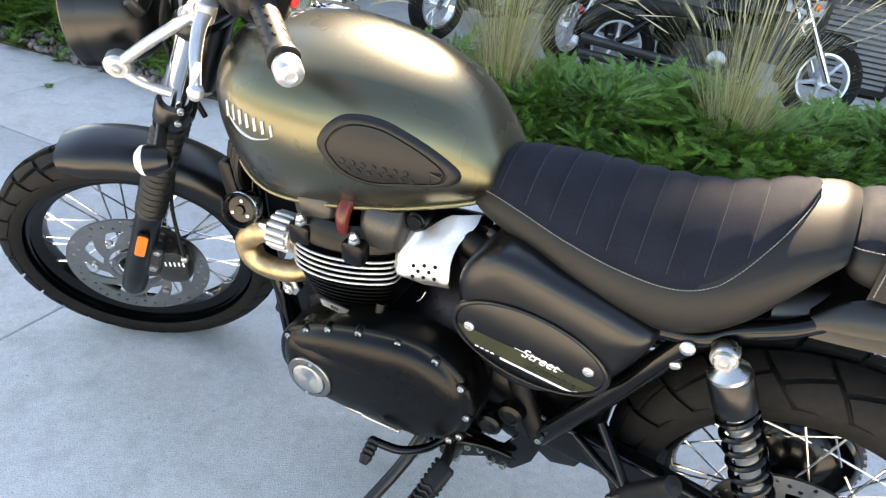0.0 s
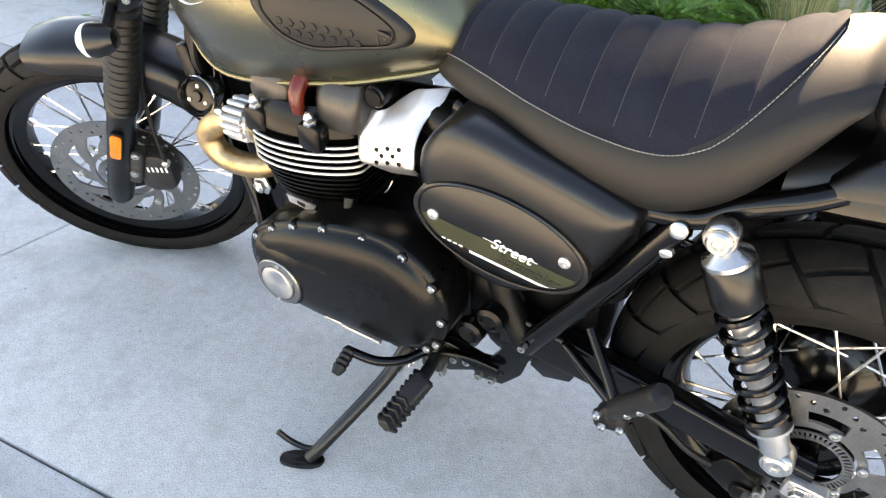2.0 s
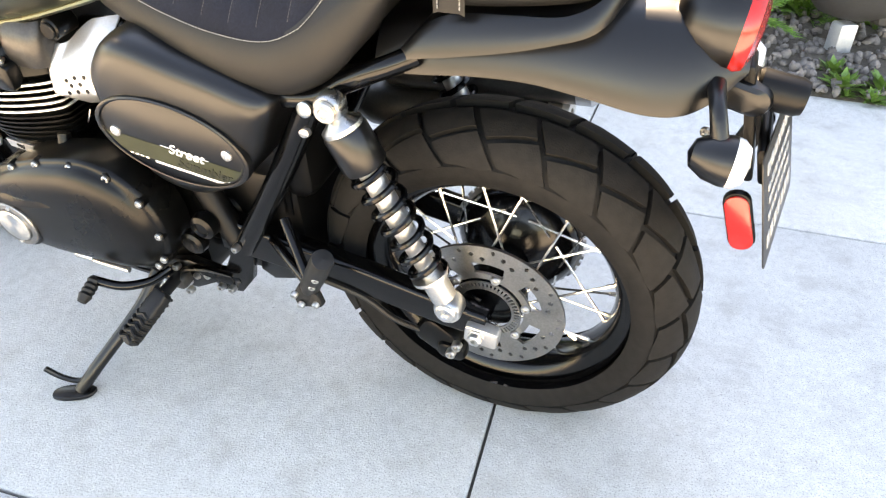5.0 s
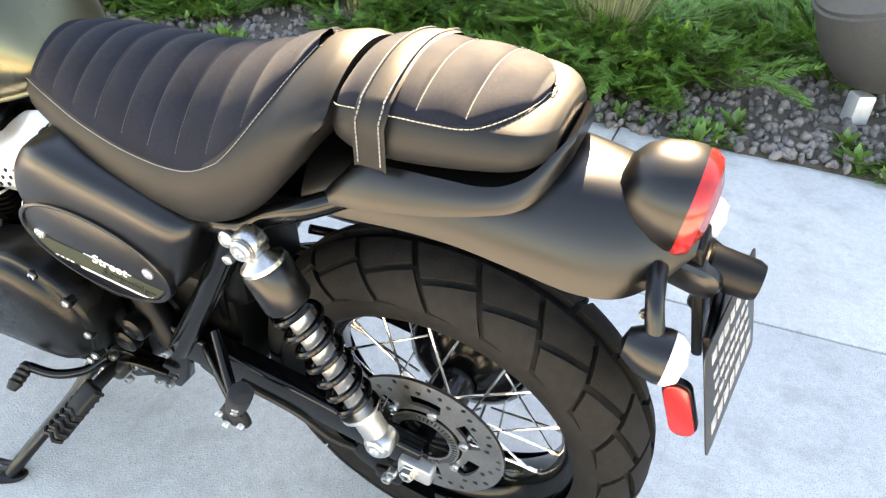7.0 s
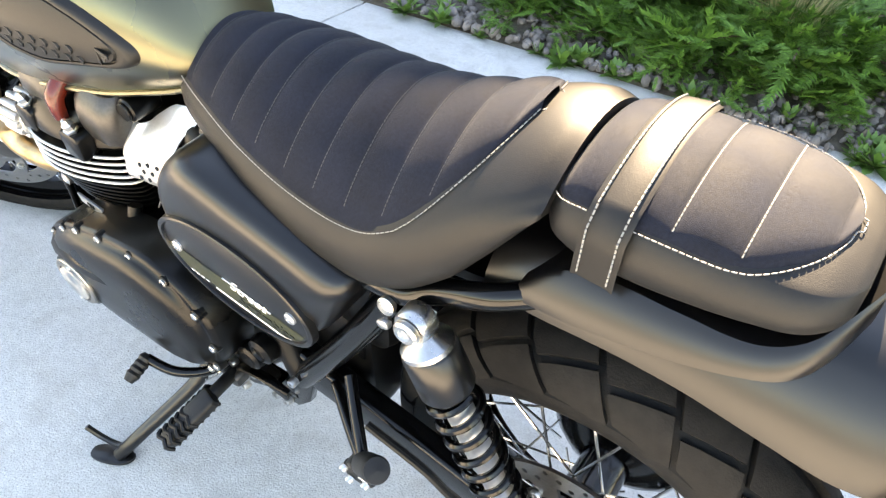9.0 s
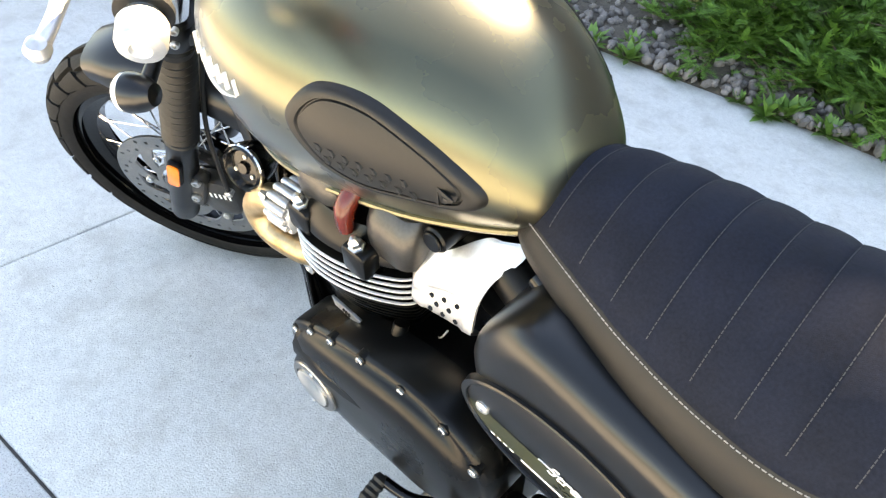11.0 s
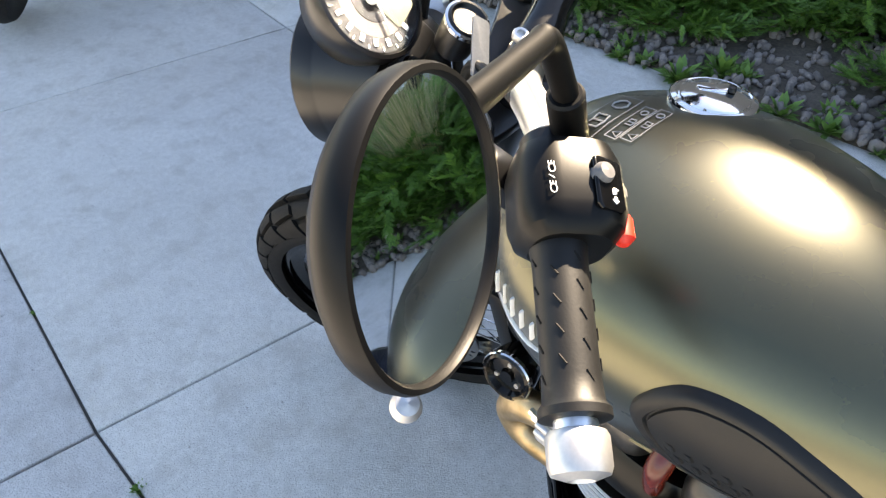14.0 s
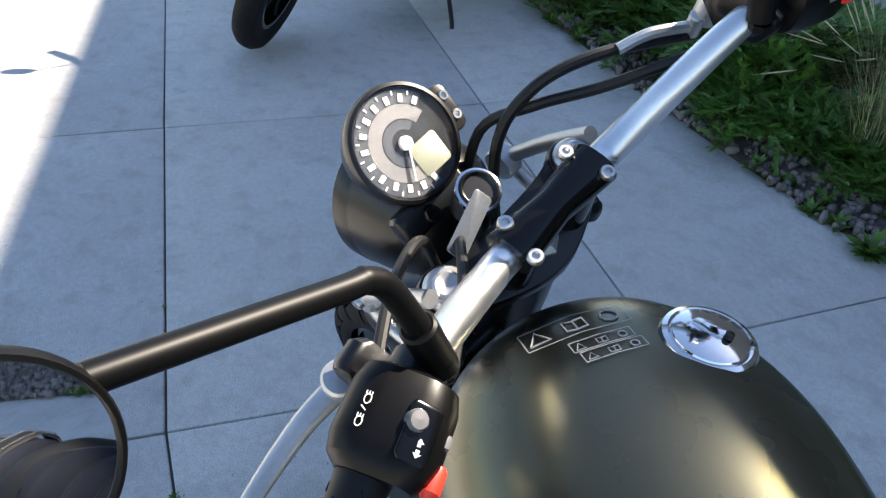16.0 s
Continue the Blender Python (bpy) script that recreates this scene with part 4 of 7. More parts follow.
# ---- rear fender, tray, tail light ----
GX = [0.6, 0.6665, 0.744, 0.8105, 0.8769, 0.9434, 0.9877, 1.0209, 1.0431]
GB = [0.698, 0.708, 0.720, 0.724, 0.717, 0.705, 0.706, 0.721, 0.74]
GT = [0.757, 0.771, 0.784, 0.796, 0.805, 0.802, 0.792, 0.771, 0.75]
GW = [0.082, 0.088, 0.092, 0.095, 0.096, 0.092, 0.08, 0.055, 0.03]
def flare(q, top=52, fall=42):
    """How far a flank still opens below the height q, its slope falling from top by fall degrees."""
    A, B = radians(top), radians(fall)
    return (math.log(math.cos(A - B)) - math.log(math.cos(A - B * q))) / B


def shell(t, b, w):
    """Half of a mudguard's section: a low crown, then a flank that steepens downwards."""
    h = max(0.004, t - b - 0.008)
    y0 = max(0.006, w - h * flare(0))
    return [(0, t), (0.4 * y0, t - 0.001), (0.75 * y0, t - 0.003), (y0, t - 0.008)] + [(max(y0, w - h * flare(k / 10)), t - 0.008 - h * k / 10) for k in range(1, 11)]


rings = []
for i in range(49):
    x = GX[0] + (GX[-1] - GX[0]) * i / 48
    b, t, w = [ci(x, GX, q) for q in (GB, GT, GW)]
    half = shell(t, b, w * 1.12)
    half += [(half[-1][0] - 0.004, b - 0.001)] + [(max(0.0, y - 0.006), z - 0.004) for y, z in reversed(shell(t - 0.003, b + 0.002, w * 1.12)[::2])]
    rings.append([Vector((x, -y, z)) for y, z in half] + [Vector((x, y, z)) for y, z in reversed(half[1:-1])])
fender = part("rear_fender", loft(rings), M_BLACK, bike, "satin black rear mudguard")
HX = [0.642, 0.672, 0.712, 0.787, 0.842, 0.874, 0.892, 0.905]
HB = [0.726, 0.736, 0.746, 0.764, 0.779, 0.788, 0.8, 0.822]
HT = [0.74, 0.772, 0.79, 0.8, 0.806, 0.819, 0.837, 0.85]
HW = [0.105, 0.112, 0.116, 0.116, 0.11, 0.098, 0.075, 0.04]
rings = []
for i in range(41):
    x = HX[0] + (HX[-1] - HX[0]) * i / 40
    b, t, w = [ci(x, HX, q) for q in (HB, HT, HW)]
    h = t - b - 0.002
    half = [(0, t), (max(0.004, w - 0.03 - h * flare(0)), t)] + [(max(0.005, w - h * flare(k / 9)), t - 0.001 - h * k / 9) for k in range(10)] + [(w - 0.003, b), (0, b)]
    rings.append([Vector((x, -y, z)) for y, z in half] + [Vector((x, y, z)) for y, z in reversed(half[1:-1])])
part("seat_tray", loft(rings), M_BLACK, bike, "satin black tray under the pillion seat")
TL = Vector((1.022, 0.0, 0.778))
tl_axis = Vector((-1, 0, 0.12))
tail = part("tail_light", turn([(0.058, -0.002), (0.06, 0.006), (0.059, 0.02), (0.054, 0.04), (0.044, 0.058), (0.028, 0.07), (0.0, 0.075)], TL, tl_axis, 40), M_BLACK, bike, "round black tail light housing")
part("lens", turn([(0.0, -0.026), (0.03, -0.024), (0.052, -0.016), (0.0585, -0.006), (0.0585, 0.004), (0.0, 0.004)], TL, tl_axis, 40), M_REDLENS, tail, "red tail light lens")
part("light_mount", join(box(0.05, 0.05, 0.07, (0.99, 0, 0.749), 0.012), box(0.09, 0.07, 0.04, (1.035, 0, 0.706), 0.014, (0, 14, 0))), M_BLACK, bike, "black tail light mount")
part("plate_lamp", join(turn([(0.021, 0), (0.024, 0.004), (0.023, 0.05), (0.02, 0.058), (0.0, 0.06)], (1.055, 0, 0.706), (1, 0, -0.12), 24)), M_PLASTIC, bike, "short black number-plate lamp")
part("plate_bracket", join(box(0.012, 0.05, 0.16, (1.06, 0, 0.664), 0.004, (0, -12, 0)), box(0.012, 0.12, 0.05, (1.085, 0, 0.634), 0.004, (0, -14, 0))), M_PLASTIC, bike, "black number-plate bracket")
PL = Matrix.Translation((1.11, 0.0, 0.589)) @ pose(0, 0, 0, 0, -14, -7)
npl = part("number_plate", xf(plate(rrect(0.2, 0.16, 0.01), 0, 0.002, 0.0008, normal=(1, 0, 0)), PL), M_CAST, bike, "dark dealer plate with pale writing bars")
for k, (z, h, w) in enumerate(((0.055, 0.016, 0.16), (0.026, 0.01, 0.15), (0.006, 0.01, 0.14), (-0.016, 0.01, 0.15), (-0.048, 0.02, 0.17))):
    for i in range(7):
        y = -w / 2 + w * (i + 0.5) / 7
        part("writing_bar", xf(plate(rrect(w / 7 * 0.72, h, 0.001, cx=y, cy=z), 0.002, 0.003, 0.0003, normal=(1, 0, 0)), PL), M_STICKER, npl, fix=False)
for sd in (-1, 1):
    ind = part("indicator", join(tube([(1.012, sd * 0.06, 0.734), (1.02, sd * 0.1, 0.724), (1.03, sd * 0.118, 0.694)], [0.011, 0.0095, 0.0105], 14), turn([(0.0, -0.042), (0.016, -0.037), (0.026, -0.02), (0.0295, 0.0), (0.029, 0.006)], (1.04, sd * 0.12, 0.676), (1, 0, -0.1), 28)), M_BLACK, bike, "black indicator on a short stalk")
    part("lens", turn([(0.029, 0.006), (0.028, 0.013), (0.021, 0.022), (0.0, 0.027)], (1.04, sd * 0.12, 0.676), (1, 0, -0.1), 28), M_CLEAR, ind, "clear indicator lens")
    refl = part("side_reflector", xf(plate(rrect(0.032, 0.085, 0.015), -0.012, 0.0, 0.003), Matrix.Translation((1.074, sd * 0.103, 0.582)) @ pose(0, 0, 0, 0, -18, 0 if sd < 0 else 180)), M_PLASTIC, bike, "black reflector holder")
    part("reflector_face", xf(plate(rrect(0.028, 0.08, 0.013), 0.0, 0.004, 0.0015), Matrix.Translation((1.074, sd * 0.103, 0.582)) @ pose(0, 0, 0, 0, -18, 0 if sd < 0 else 180)), M_REDLENS, refl, "red reflector")
part("fender_bolt", bolt((1.012, -0.075, 0.681), (0, -1, 0.2), 0.006, 0.006), M_BOLT, bike)

# ---- frame, swingarm, shocks ----
for sd in (-1, 1):
    part("frame_tube", tube([(0.51, sd * 0.118, 0.645), (0.43, sd * 0.125, 0.5), (0.335, sd * 0.13, 0.345)], 0.019, 14), M_GLOSS, bike, "gloss black frame tube")
    part("frame_tube", tube([(0.265, sd * 0.11, 0.47), (0.3, sd * 0.12, 0.4), (0.335, sd * 0.128, 0.345)], 0.021, 14), M_STEM, bike, "gloss black frame tube")
    part("seat_rail", tube([(0.18, sd * 0.07, 0.69), (0.36, sd * 0.105, 0.645), (0.51, sd * 0.118, 0.657), (0.564, sd * 0.112, 0.686), (0.62, sd * 0.108, 0.714), (0.66, sd * 0.09, 0.73)], 0.0145, 14), M_GLOSS, bike, "gloss black seat rail")
    part("down_tube", tube([(-0.3, sd * 0.05, 0.72), (-0.27, sd * 0.08, 0.55), (-0.22, sd * 0.1, 0.4), (-0.14, sd * 0.11, 0.25), (0.05, sd * 0.115, 0.215), (0.3, sd * 0.115, 0.25)], 0.0145, 14), M_GLOSS, bike, "gloss black frame down tube")
    arm = part("swingarm", join(xf(loft([[Vector((x, sd * 0.112 + dy, z + dz)) for dy, dz in rrect(0.034, h, 0.008)] for x, z, h in ((0.29, 0.36, 0.075), (0.36, 0.352, 0.07), (0.55, 0.328, 0.06), (0.70, 0.302, 0.055), (0.763, 0.296, 0.048))]), Matrix())), M_GLOSS, bike, "gloss black swingarm leg")
    part("axle_plate", box(0.055, 0.022, 0.036, (0.76, sd * 0.131, 0.288), 0.004, (0, 6, 0)), M_BRIGHT, arm, "silver chain adjuster plate")
    part("axle_nut", turn([(0.014, 0), (0.014, 0.004), (0.0115, 0.005), (0.0115, 0.013), (0.009, 0.015), (0.005, 0.015), (0.004, 0.008), (0.0, 0.008)], (0.753, sd * 0.141, 0.291), (0, sd, 0), 6), M_BOLT, arm)
    # shock
    T, Bt = Vector((0.561, sd * 0.148, 0.672)), Vector((0.711, sd * 0.142, 0.345))
    D = (Bt - T).normalized()
    L = (Bt - T).length
    shock = part("shock_absorber", turn([(0.014, 0.05), (0.0165, 0.055), (0.0165, 0.22), (0.0145, 0.23), (0.0145, L - 0.03)], T, D, 20), M_BRIGHT, bike, "twin shock absorber with black coil spring")
    part("top_eye", join(turn([(0.018, -0.013), (0.02, -0.01), (0.02, 0.01), (0.018, 0.013), (0.013, 0.013), (0.013, -0.013), (0.018, -0.013)], T, (0, 1, 0), 28), turn([(0.014, 0.016), (0.018, 0.02), (0.0295, 0.028), (0.0295, 0.036), (0.025, 0.042)], T, D, 28)), M_CREAM, shock, "silver shock top mount")
    part("spring_seat", turn([(0.0295, 0.034), (0.0315, 0.037), (0.032, 0.09), (0.0295, 0.095), (0.018, 0.096)], T, D, 28), M_BLACK, shock, "satin black preload collar")
    u = D.cross(Vector((0, 1, 0))).normalized()
    w = D.cross(u)
    coil = [T + D * (0.1 + (L - 0.165) * i / 120) + (u * math.cos(2 * math.pi * 7 * i / 120) + w * math.sin(2 * math.pi * 7 * i / 120)) * (0.0275 - 0.002 * i / 120) for i in range(121)]
    part("coil_spring", tube(coil, 0.0052, 8, 2), M_GLOSS, shock, "gloss black coil spring")
    part("lower_mount", join(turn([(0.03, L - 0.07), (0.03, L - 0.064), (0.02, L - 0.06), (0.02, L - 0.02)], T, D, 24), turn([(0.02, -0.016), (0.022, -0.012), (0.022, 0.012), (0.02, 0.016)], Bt, (0, 1, 0), 24)), M_ALU, shock, "silver lower shock mount")
    for p, r in ((T, 0.015), (Bt, 0.017)):
        part("mount_bolt", turn([(r, 0.0), (r, 0.005), (r * 0.8, 0.008), (r * 0.5, 0.008), (r * 0.4, 0.004), (0, 0.004)], p + Vector((0, sd * 0.014, 0)), (0, sd, 0), 20), M_BOLT, shock)
    # passenger foot rest on two stays
    pp = Vector((0.502, sd * 0.194, 0.37))
    for a in ((0.395, sd * 0.125, 0.375), (0.43, sd * 0.128, 0.43)):
        part("stay", tube([a, (Vector(a) + pp) / 2 + Vector((0.004, sd * 0.004, 0)), pp], 0.0085, 12), M_GLOSS, bike, "gloss black foot-rest stay")
    pd = Vector((0.062, sd * 0.035, 0.112)).normalized()
    pg = part("pillion_peg", join(turn([(0.010, -0.03), (0.015, -0.026), (0.016, 0.0), (0.0165, 0.03), (0.017, 0.036), (0.017, 0.112), (0.0155, 0.118), (0.0, 0.12)], pp, pd, 22), box(0.03, 0.026, 0.034, tuple(pp + Vector((-0.008, 0, -0.012))), 0.006, (0, 30, 0)), box(0.05, 0.016, 0.03, tuple(pp + Vector((-0.004, sd * 0.004, -0.024))), 0.005, (0, -15, 0))), M_RUBBER, bike, "folded black pillion foot peg")
    for k in (0.028, 0.062):
        part("peg_bolt", bolt(pp + pd * k + Vector((0.006, sd * 0.0145, 0)), (0.3, sd, -0.2), 0.0055, 0.004), M_BOLT, pg)
    for q in ((-0.022, 0.012, -0.012), (-0.012, 0.014, -0.03), (0.012, 0.01, -0.026)):
        part("peg_bolt", bolt(pp + Vector((q[0], sd * q[1], q[2])), (0, sd, -0.2), 0.006, 0.008), M_BOLT, pg)
part("key_lock", turn([(0.0095, 0), (0.011, 0.003), (0.011, 0.008), (0.008, 0.01), (0.007, 0.006), (0.0, 0.006)], (0.513, -0.132, 0.65), (0, -1, 0.2), 24), M_ALU, bike, "silver seat lock")
part("seat_lug", box(0.018, 0.012, 0.014, (0.505, -0.134, 0.612), 0.004, (0, -25, 0)), M_ALU, bike)
part("bracket_bolt", bolt((0.34, -0.15, 0.365), (0, -1, 0), 0.007, 0.012), M_BOLT, bike)
part("chain", tube([(0.30, 0.1, 0.40), (0.5, 0.1, 0.405), (0.735, 0.1, 0.423)], 0.009, 8, 8), M_CAST, bike, "drive chain")
cal = part("rear_caliper", join(box(0.075, 0.05, 0.06, (0.672, -0.09, 0.222), 0.01, (0, 35, 0)), box(0.05, 0.03, 0.035, (0.7, -0.108, 0.205), 0.008)), M_CASE, bike, "black rear brake caliper")
for p in ((0.703, -0.122, 0.212), (0.713, -0.12, 0.232)):
    part("caliper_bolt", bolt(p, (0, -1, 0), 0.009, 0.012), M_BOLT, cal)
part("brake_hose", tube([(0.64, -0.11, 0.23), (0.6, -0.125, 0.26), (0.55, -0.13, 0.3), (0.45, -0.13, 0.32)], 0.0055, 8), M_RUBBER, bike, "black rear brake hose")

# ---- exhaust on the far side ----
for z, x1 in ((0.565, 0.835), (0.475, 0.79)):
    muf = part("silencer", turn([(0.03, 0), (0.045, 0.03), (0.047, 0.06), (0.047, 0.36), (0.043, 0.38), (0.033, 0.385), (0.033, 0.36), (0.02, 0.35)], (x1 - 0.385, 0.205, z - 0.02), (1, 0.03, 0.05), 32), M_CAST, bike, "dark steel silencer with silver end")
    part("end_cap", turn([(0.048, 0.36), (0.048, 0.385), (0.04, 0.395), (0.022, 0.395), (0.02, 0.36)], (x1 - 0.385, 0.205, z - 0.02), (1, 0.03, 0.05), 32), M_BRIGHT, muf, "brushed silver silencer end cap")

# ---- side covers ----
SC = spline([(0.17, 0.669, 0), (0.164, 0.614, 0), (0.186, 0.549, 0), (0.222, 0.489, 0), (0.29, 0.466, 0), (0.36, 0.488, 0), (0.42, 0.544, 0), (0.458, 0.614, 0), (0.47, 0.659, 0), (0.42, 0.682, 0), (0.33, 0.704, 0), (0.23, 0.722, 0)], 5, True)
OV = ellipse(0.124, 0.066, 48, -7, 0.297, 0.574)
SO = 0.014
for sd in (-1, 1):
    def sc_ring(s, y, drop=0.0):
        c = Vector((0.3, 0.594, 0))
        return [Vector((c.x + (p.x - c.x) * s, sd * (y + (SO if y > 0.1 else 0)), c.y + (p.y - c.y) * s)) for p in SC]
    cover = part("side_cover", loft([sc_ring(1.0, 0.06), sc_ring(1.0, 0.118), sc_ring(0.985, 0.132), sc_ring(0.95, 0.142), sc_ring(0.88, 0.150), sc_ring(0.78, 0.1545), sc_ring(0.5, 0.156), sc_ring(0.1, 0.156)]), M_BLACK, bike, "satin black side cover", smooth=60)
    oc = (0.297, 0.574)
    ring = []
    for s, y in ((1.06, 0.150), (1.05, 0.160), (1.02, 0.1615), (0.99, 0.161), (0.975, 0.157), (0.97, 0.150)):
        ring.append([Vector((oc[0] + (p[0] - oc[0]) * s, sd * (y + SO), oc[1] + (p[1] - oc[1]) * s)) for p in OV])
    part("oval_rim", loft(ring, cap=False), M_BLACK, cover)
    part("oval_plate", plate([((p[0] - oc[0]) * 0.985, (p[1] - oc[1]) * 0.985) for p in OV], 0.153 + SO, 0.1585 + SO, 0.0015, (oc[0], 0, oc[1]), (0, sd, 0)) if sd < 0 else flip_y(plate([((p[0] - oc[0]) * 0.985, (p[1] - oc[1]) * 0.985) for p in OV], 0.153 + SO, 0.1585 + SO, 0.0015, (oc[0], 0, oc[1]))), M_BLACK, cover, "satin black oval cover plate")
    if sd < 0:
        def band(z0, z1, x0=-1.0, x1=1.0, lift=0.1590):
            """A strip across the oval plate between two heights, cut to the oval."""
            V, F = [], []
            for i in range(41):
                u = -0.118 + 0.236 * i / 40
                if not x0 <= u <= x1:
                    continue
                ends = []
                for zz in (z0, z1):
                    z = zz - 0.12 * u
                    ends.append(z)
                c, s = math.cos(radians(7)), math.sin(radians(7))
                lim = []
                for z in ends:
                    lo, hi = -0.065, 0.065
                    best = min(max(z, lo), hi)
                    while True:
                        X, Y = u * c - best * s, u * s + best * c
                        if (X / 0.119) ** 2 + (Y / 0.0615) ** 2 <= 1 or abs(best) < 0.0005:
                            break
                        best *= 0.97
                    lim.append(best)
                V += [(0.297 + u, -lift - SO, 0.574 + lim[0]), (0.297 + u, -lift - SO, 0.574 + lim[1])]
            k = len(V) // 2
            F = [(2 * i, 2 * i + 2, 2 * i + 3, 2 * i + 1) for i in range(k - 1)]
            return V, F
        part("stripe", band(-0.042, -0.012), M_OLIVE, cover, "olive stripe decal")
        part("white_line", band(-0.0475, -0.043, -0.045, 0.09, 0.1593), M_WHITE, cover, "white decal line")
        def word(body, size, x, z, tilt, mat, label, shear=0.3):
            """Script lettering laid on the oval plate."""
            cu = bpy.data.curves.new("lettering", "FONT")
            cu.body, cu.size, cu.extrude, cu.shear, cu.offset = body, size, 0.0003, shear, 0.0002
            cu.materials.append(mat)
            ob = new("lettering", cu)
            ob.parent = cover
            ob.matrix_basis = Matrix.Translation((x, -0.1596 - SO, z)) @ pose(0, 0, 0, 90, tilt, 0)
            tagged(ob, label)
        word("Street", 0.0245, 0.287, 0.5565, 7, M_WHITE, "white script lettering")
        word("Scrambler", 0.0225, 0.297, 0.536, 7, M_DKOLIVE, "dark olive script lettering")
        part("script_stroke", tube([(0.276, -0.1594 - SO, 0.567), (0.357, -0.1594 - SO, 0.5555)], 0.0009, 6, flat=0.5), M_WHITE, cover)
        part("line_dashes", join(*[plate(rrect(0.006, 0.0026, 0.0005), 0, 0.0006, 0.0002, (0.215 + 0.009 * q, -0.1592 - SO, 0.5415 - 0.0012 * q)) for q in range(4)]), M_WHITE, cover)
    for p in ((0.198, 0.576), (0.393, 0.574)):
        part("cover_screw", turn([(0.009, 0), (0.0085, 0.003), (0.006, 0.0045), (0.003, 0.0045), (0.0025, 0.003), (0, 0.003)], (p[0], sd * (0.158 + SO), p[1]), (0, sd, 0), 18), M_BRIGHT, cover)

# ---- engine ----
engine = part("engine_case", join(box(0.40, 0.22, 0.25, (0.03, 0, 0.33), 0.03), box(0.2, 0.2, 0.12, (0.22, 0, 0.36), 0.03), box(0.30, 0.16, 0.06, (-0.02, 0, 0.215), 0.02)), M_CASE, bike, "black engine crankcase")
OUT, UP = 0.02, 0.018
CC = spline([(-0.172, 0.335, 0), (-0.162, 0.385, 0), (-0.12, 0.42, 0), (-0.05, 0.452, 0), (0.04, 0.478, 0), (0.12, 0.488, 0), (0.185, 0.462, 0), (0.222, 0.405, 0), (0.225, 0.345, 0), (0.2, 0.295, 0), (0.15, 0.268, 0), (0.06, 0.262, 0), (-0.04, 0.258, 0), (-0.115, 0.268, 0), (-0.16, 0.295, 0)], 5, True)
ccc = Vector((0.03, 0.37, 0))
for sd in (-1, 1):
    def cr(s, y, lx=0.0):
        return [Vector((ccc.x + (p.x - ccc.x) * s + lx, sd * (y + OUT), ccc.y + UP + (p.y - ccc.y) * s)) for p in CC]
    cv = part("engine_cover", loft([cr(1.0, 0.10), cr(1.0, 0.158), cr(0.985, 0.165), cr(0.95, 0.167), cr(0.925, 0.168), cr(0.905, 0.174), cr(0.86, 0.181), cr(0.75, 0.188), cr(0.5, 0.193), cr(0.2, 0.194), cr(0.02, 0.194)]), M_CASE, bike, "black engine side cover", smooth=60)
    for x, z in ((-0.146, 0.386), (-0.105, 0.418), (-0.058, 0.442), (0.082, 0.474), (0.005, 0.462), (0.152, 0.468), (0.202, 0.43), (0.217, 0.365), (0.208, 0.31), (0.19, 0.29)):
        part("bolt_boss", turn([(0.0105, -0.012), (0.0095, 0.001), (0.0085, 0.002), (0.0, 0.002)], (x, sd * (0.1672 + OUT), z + UP), (0, sd, 0), 14), M_CASE, cv, fix=False)
        part("cover_bolt", bolt((x, sd * (0.1685 + OUT), z + UP), (0, sd, 0), 0.0066, 0.0042), M_BOLT, cv, fix=False)
    part("cover_boss", xf(loft([[Vector((-0.085 + x, sd * (y + OUT * 0.7), 0.33 + UP + z)) for x, z in ellipse(r, r, 32)] for r, y in ((0.055, 0.15), (0.055, 0.188), (0.05, 0.198), (0.044, 0.2))]), Matrix()), M_CASE, cv)
    em = part("alternator_cap", turn([(0.046, 0), (0.046, 0.004), (0.044, 0.006), (0.036, 0.0065), (0.0355, 0.0045), (0.034, 0.0045), (0.033, 0.007), (0.0, 0.009)], (-0.085, sd * (0.198 + OUT * 0.7), 0.33 + UP), (0.0, sd, 0), 40), M_STEEL, cv, "brushed steel round cap")
    for z in (-1, 1):
        part("cap_screw", bolt((-0.085 + 0.006 * z, sd * (0.204 + OUT * 0.7), 0.33 + UP + 0.0395 * z), (0, sd, 0), 0.0036, 0.003), M_BOLT, em)
    part("cap_disc", turn([(0.0325, -0.002), (0.0325, 0.0012), (0.0315, 0.0018), (0.02, 0.0026), (0.0, 0.003)], (-0.085, sd * (0.2055 + OUT * 0.7), 0.33 + UP), (0, sd, 0), 48), M_SPUN, em, "spun bright steel disc")
    # ridge over the cover
    part("cover_ridge", loft([[Vector((x, sd * (y + OUT), z + UP + dz)) for y, dz in ((0.172 + b, h), (0.186 + b, h * 0.35), (0.188 + b, -h * 0.35), (0.172 + b, -h))] for x, z, h, b in ((-0.135, 0.372, 0.03, 0.0), (-0.08, 0.382, 0.027, 0.008), (-0.01, 0.394, 0.017, 0.0085), (0.05, 0.403, 0.008, 0.004), (0.09, 0.408, 0.002, -0.004))]), M_CASE, cv)
# cylinders with fins


def barrel(hx0, hx1, hy, z0, z1, r=0.05):
    c = (hx0 + hx1) / 2
    o = rrect(hx1 - hx0, hy * 2, r, 6)
    return loft([[Vector((c + x, y, z)) for x, y in o] for z in (z0, z1)])


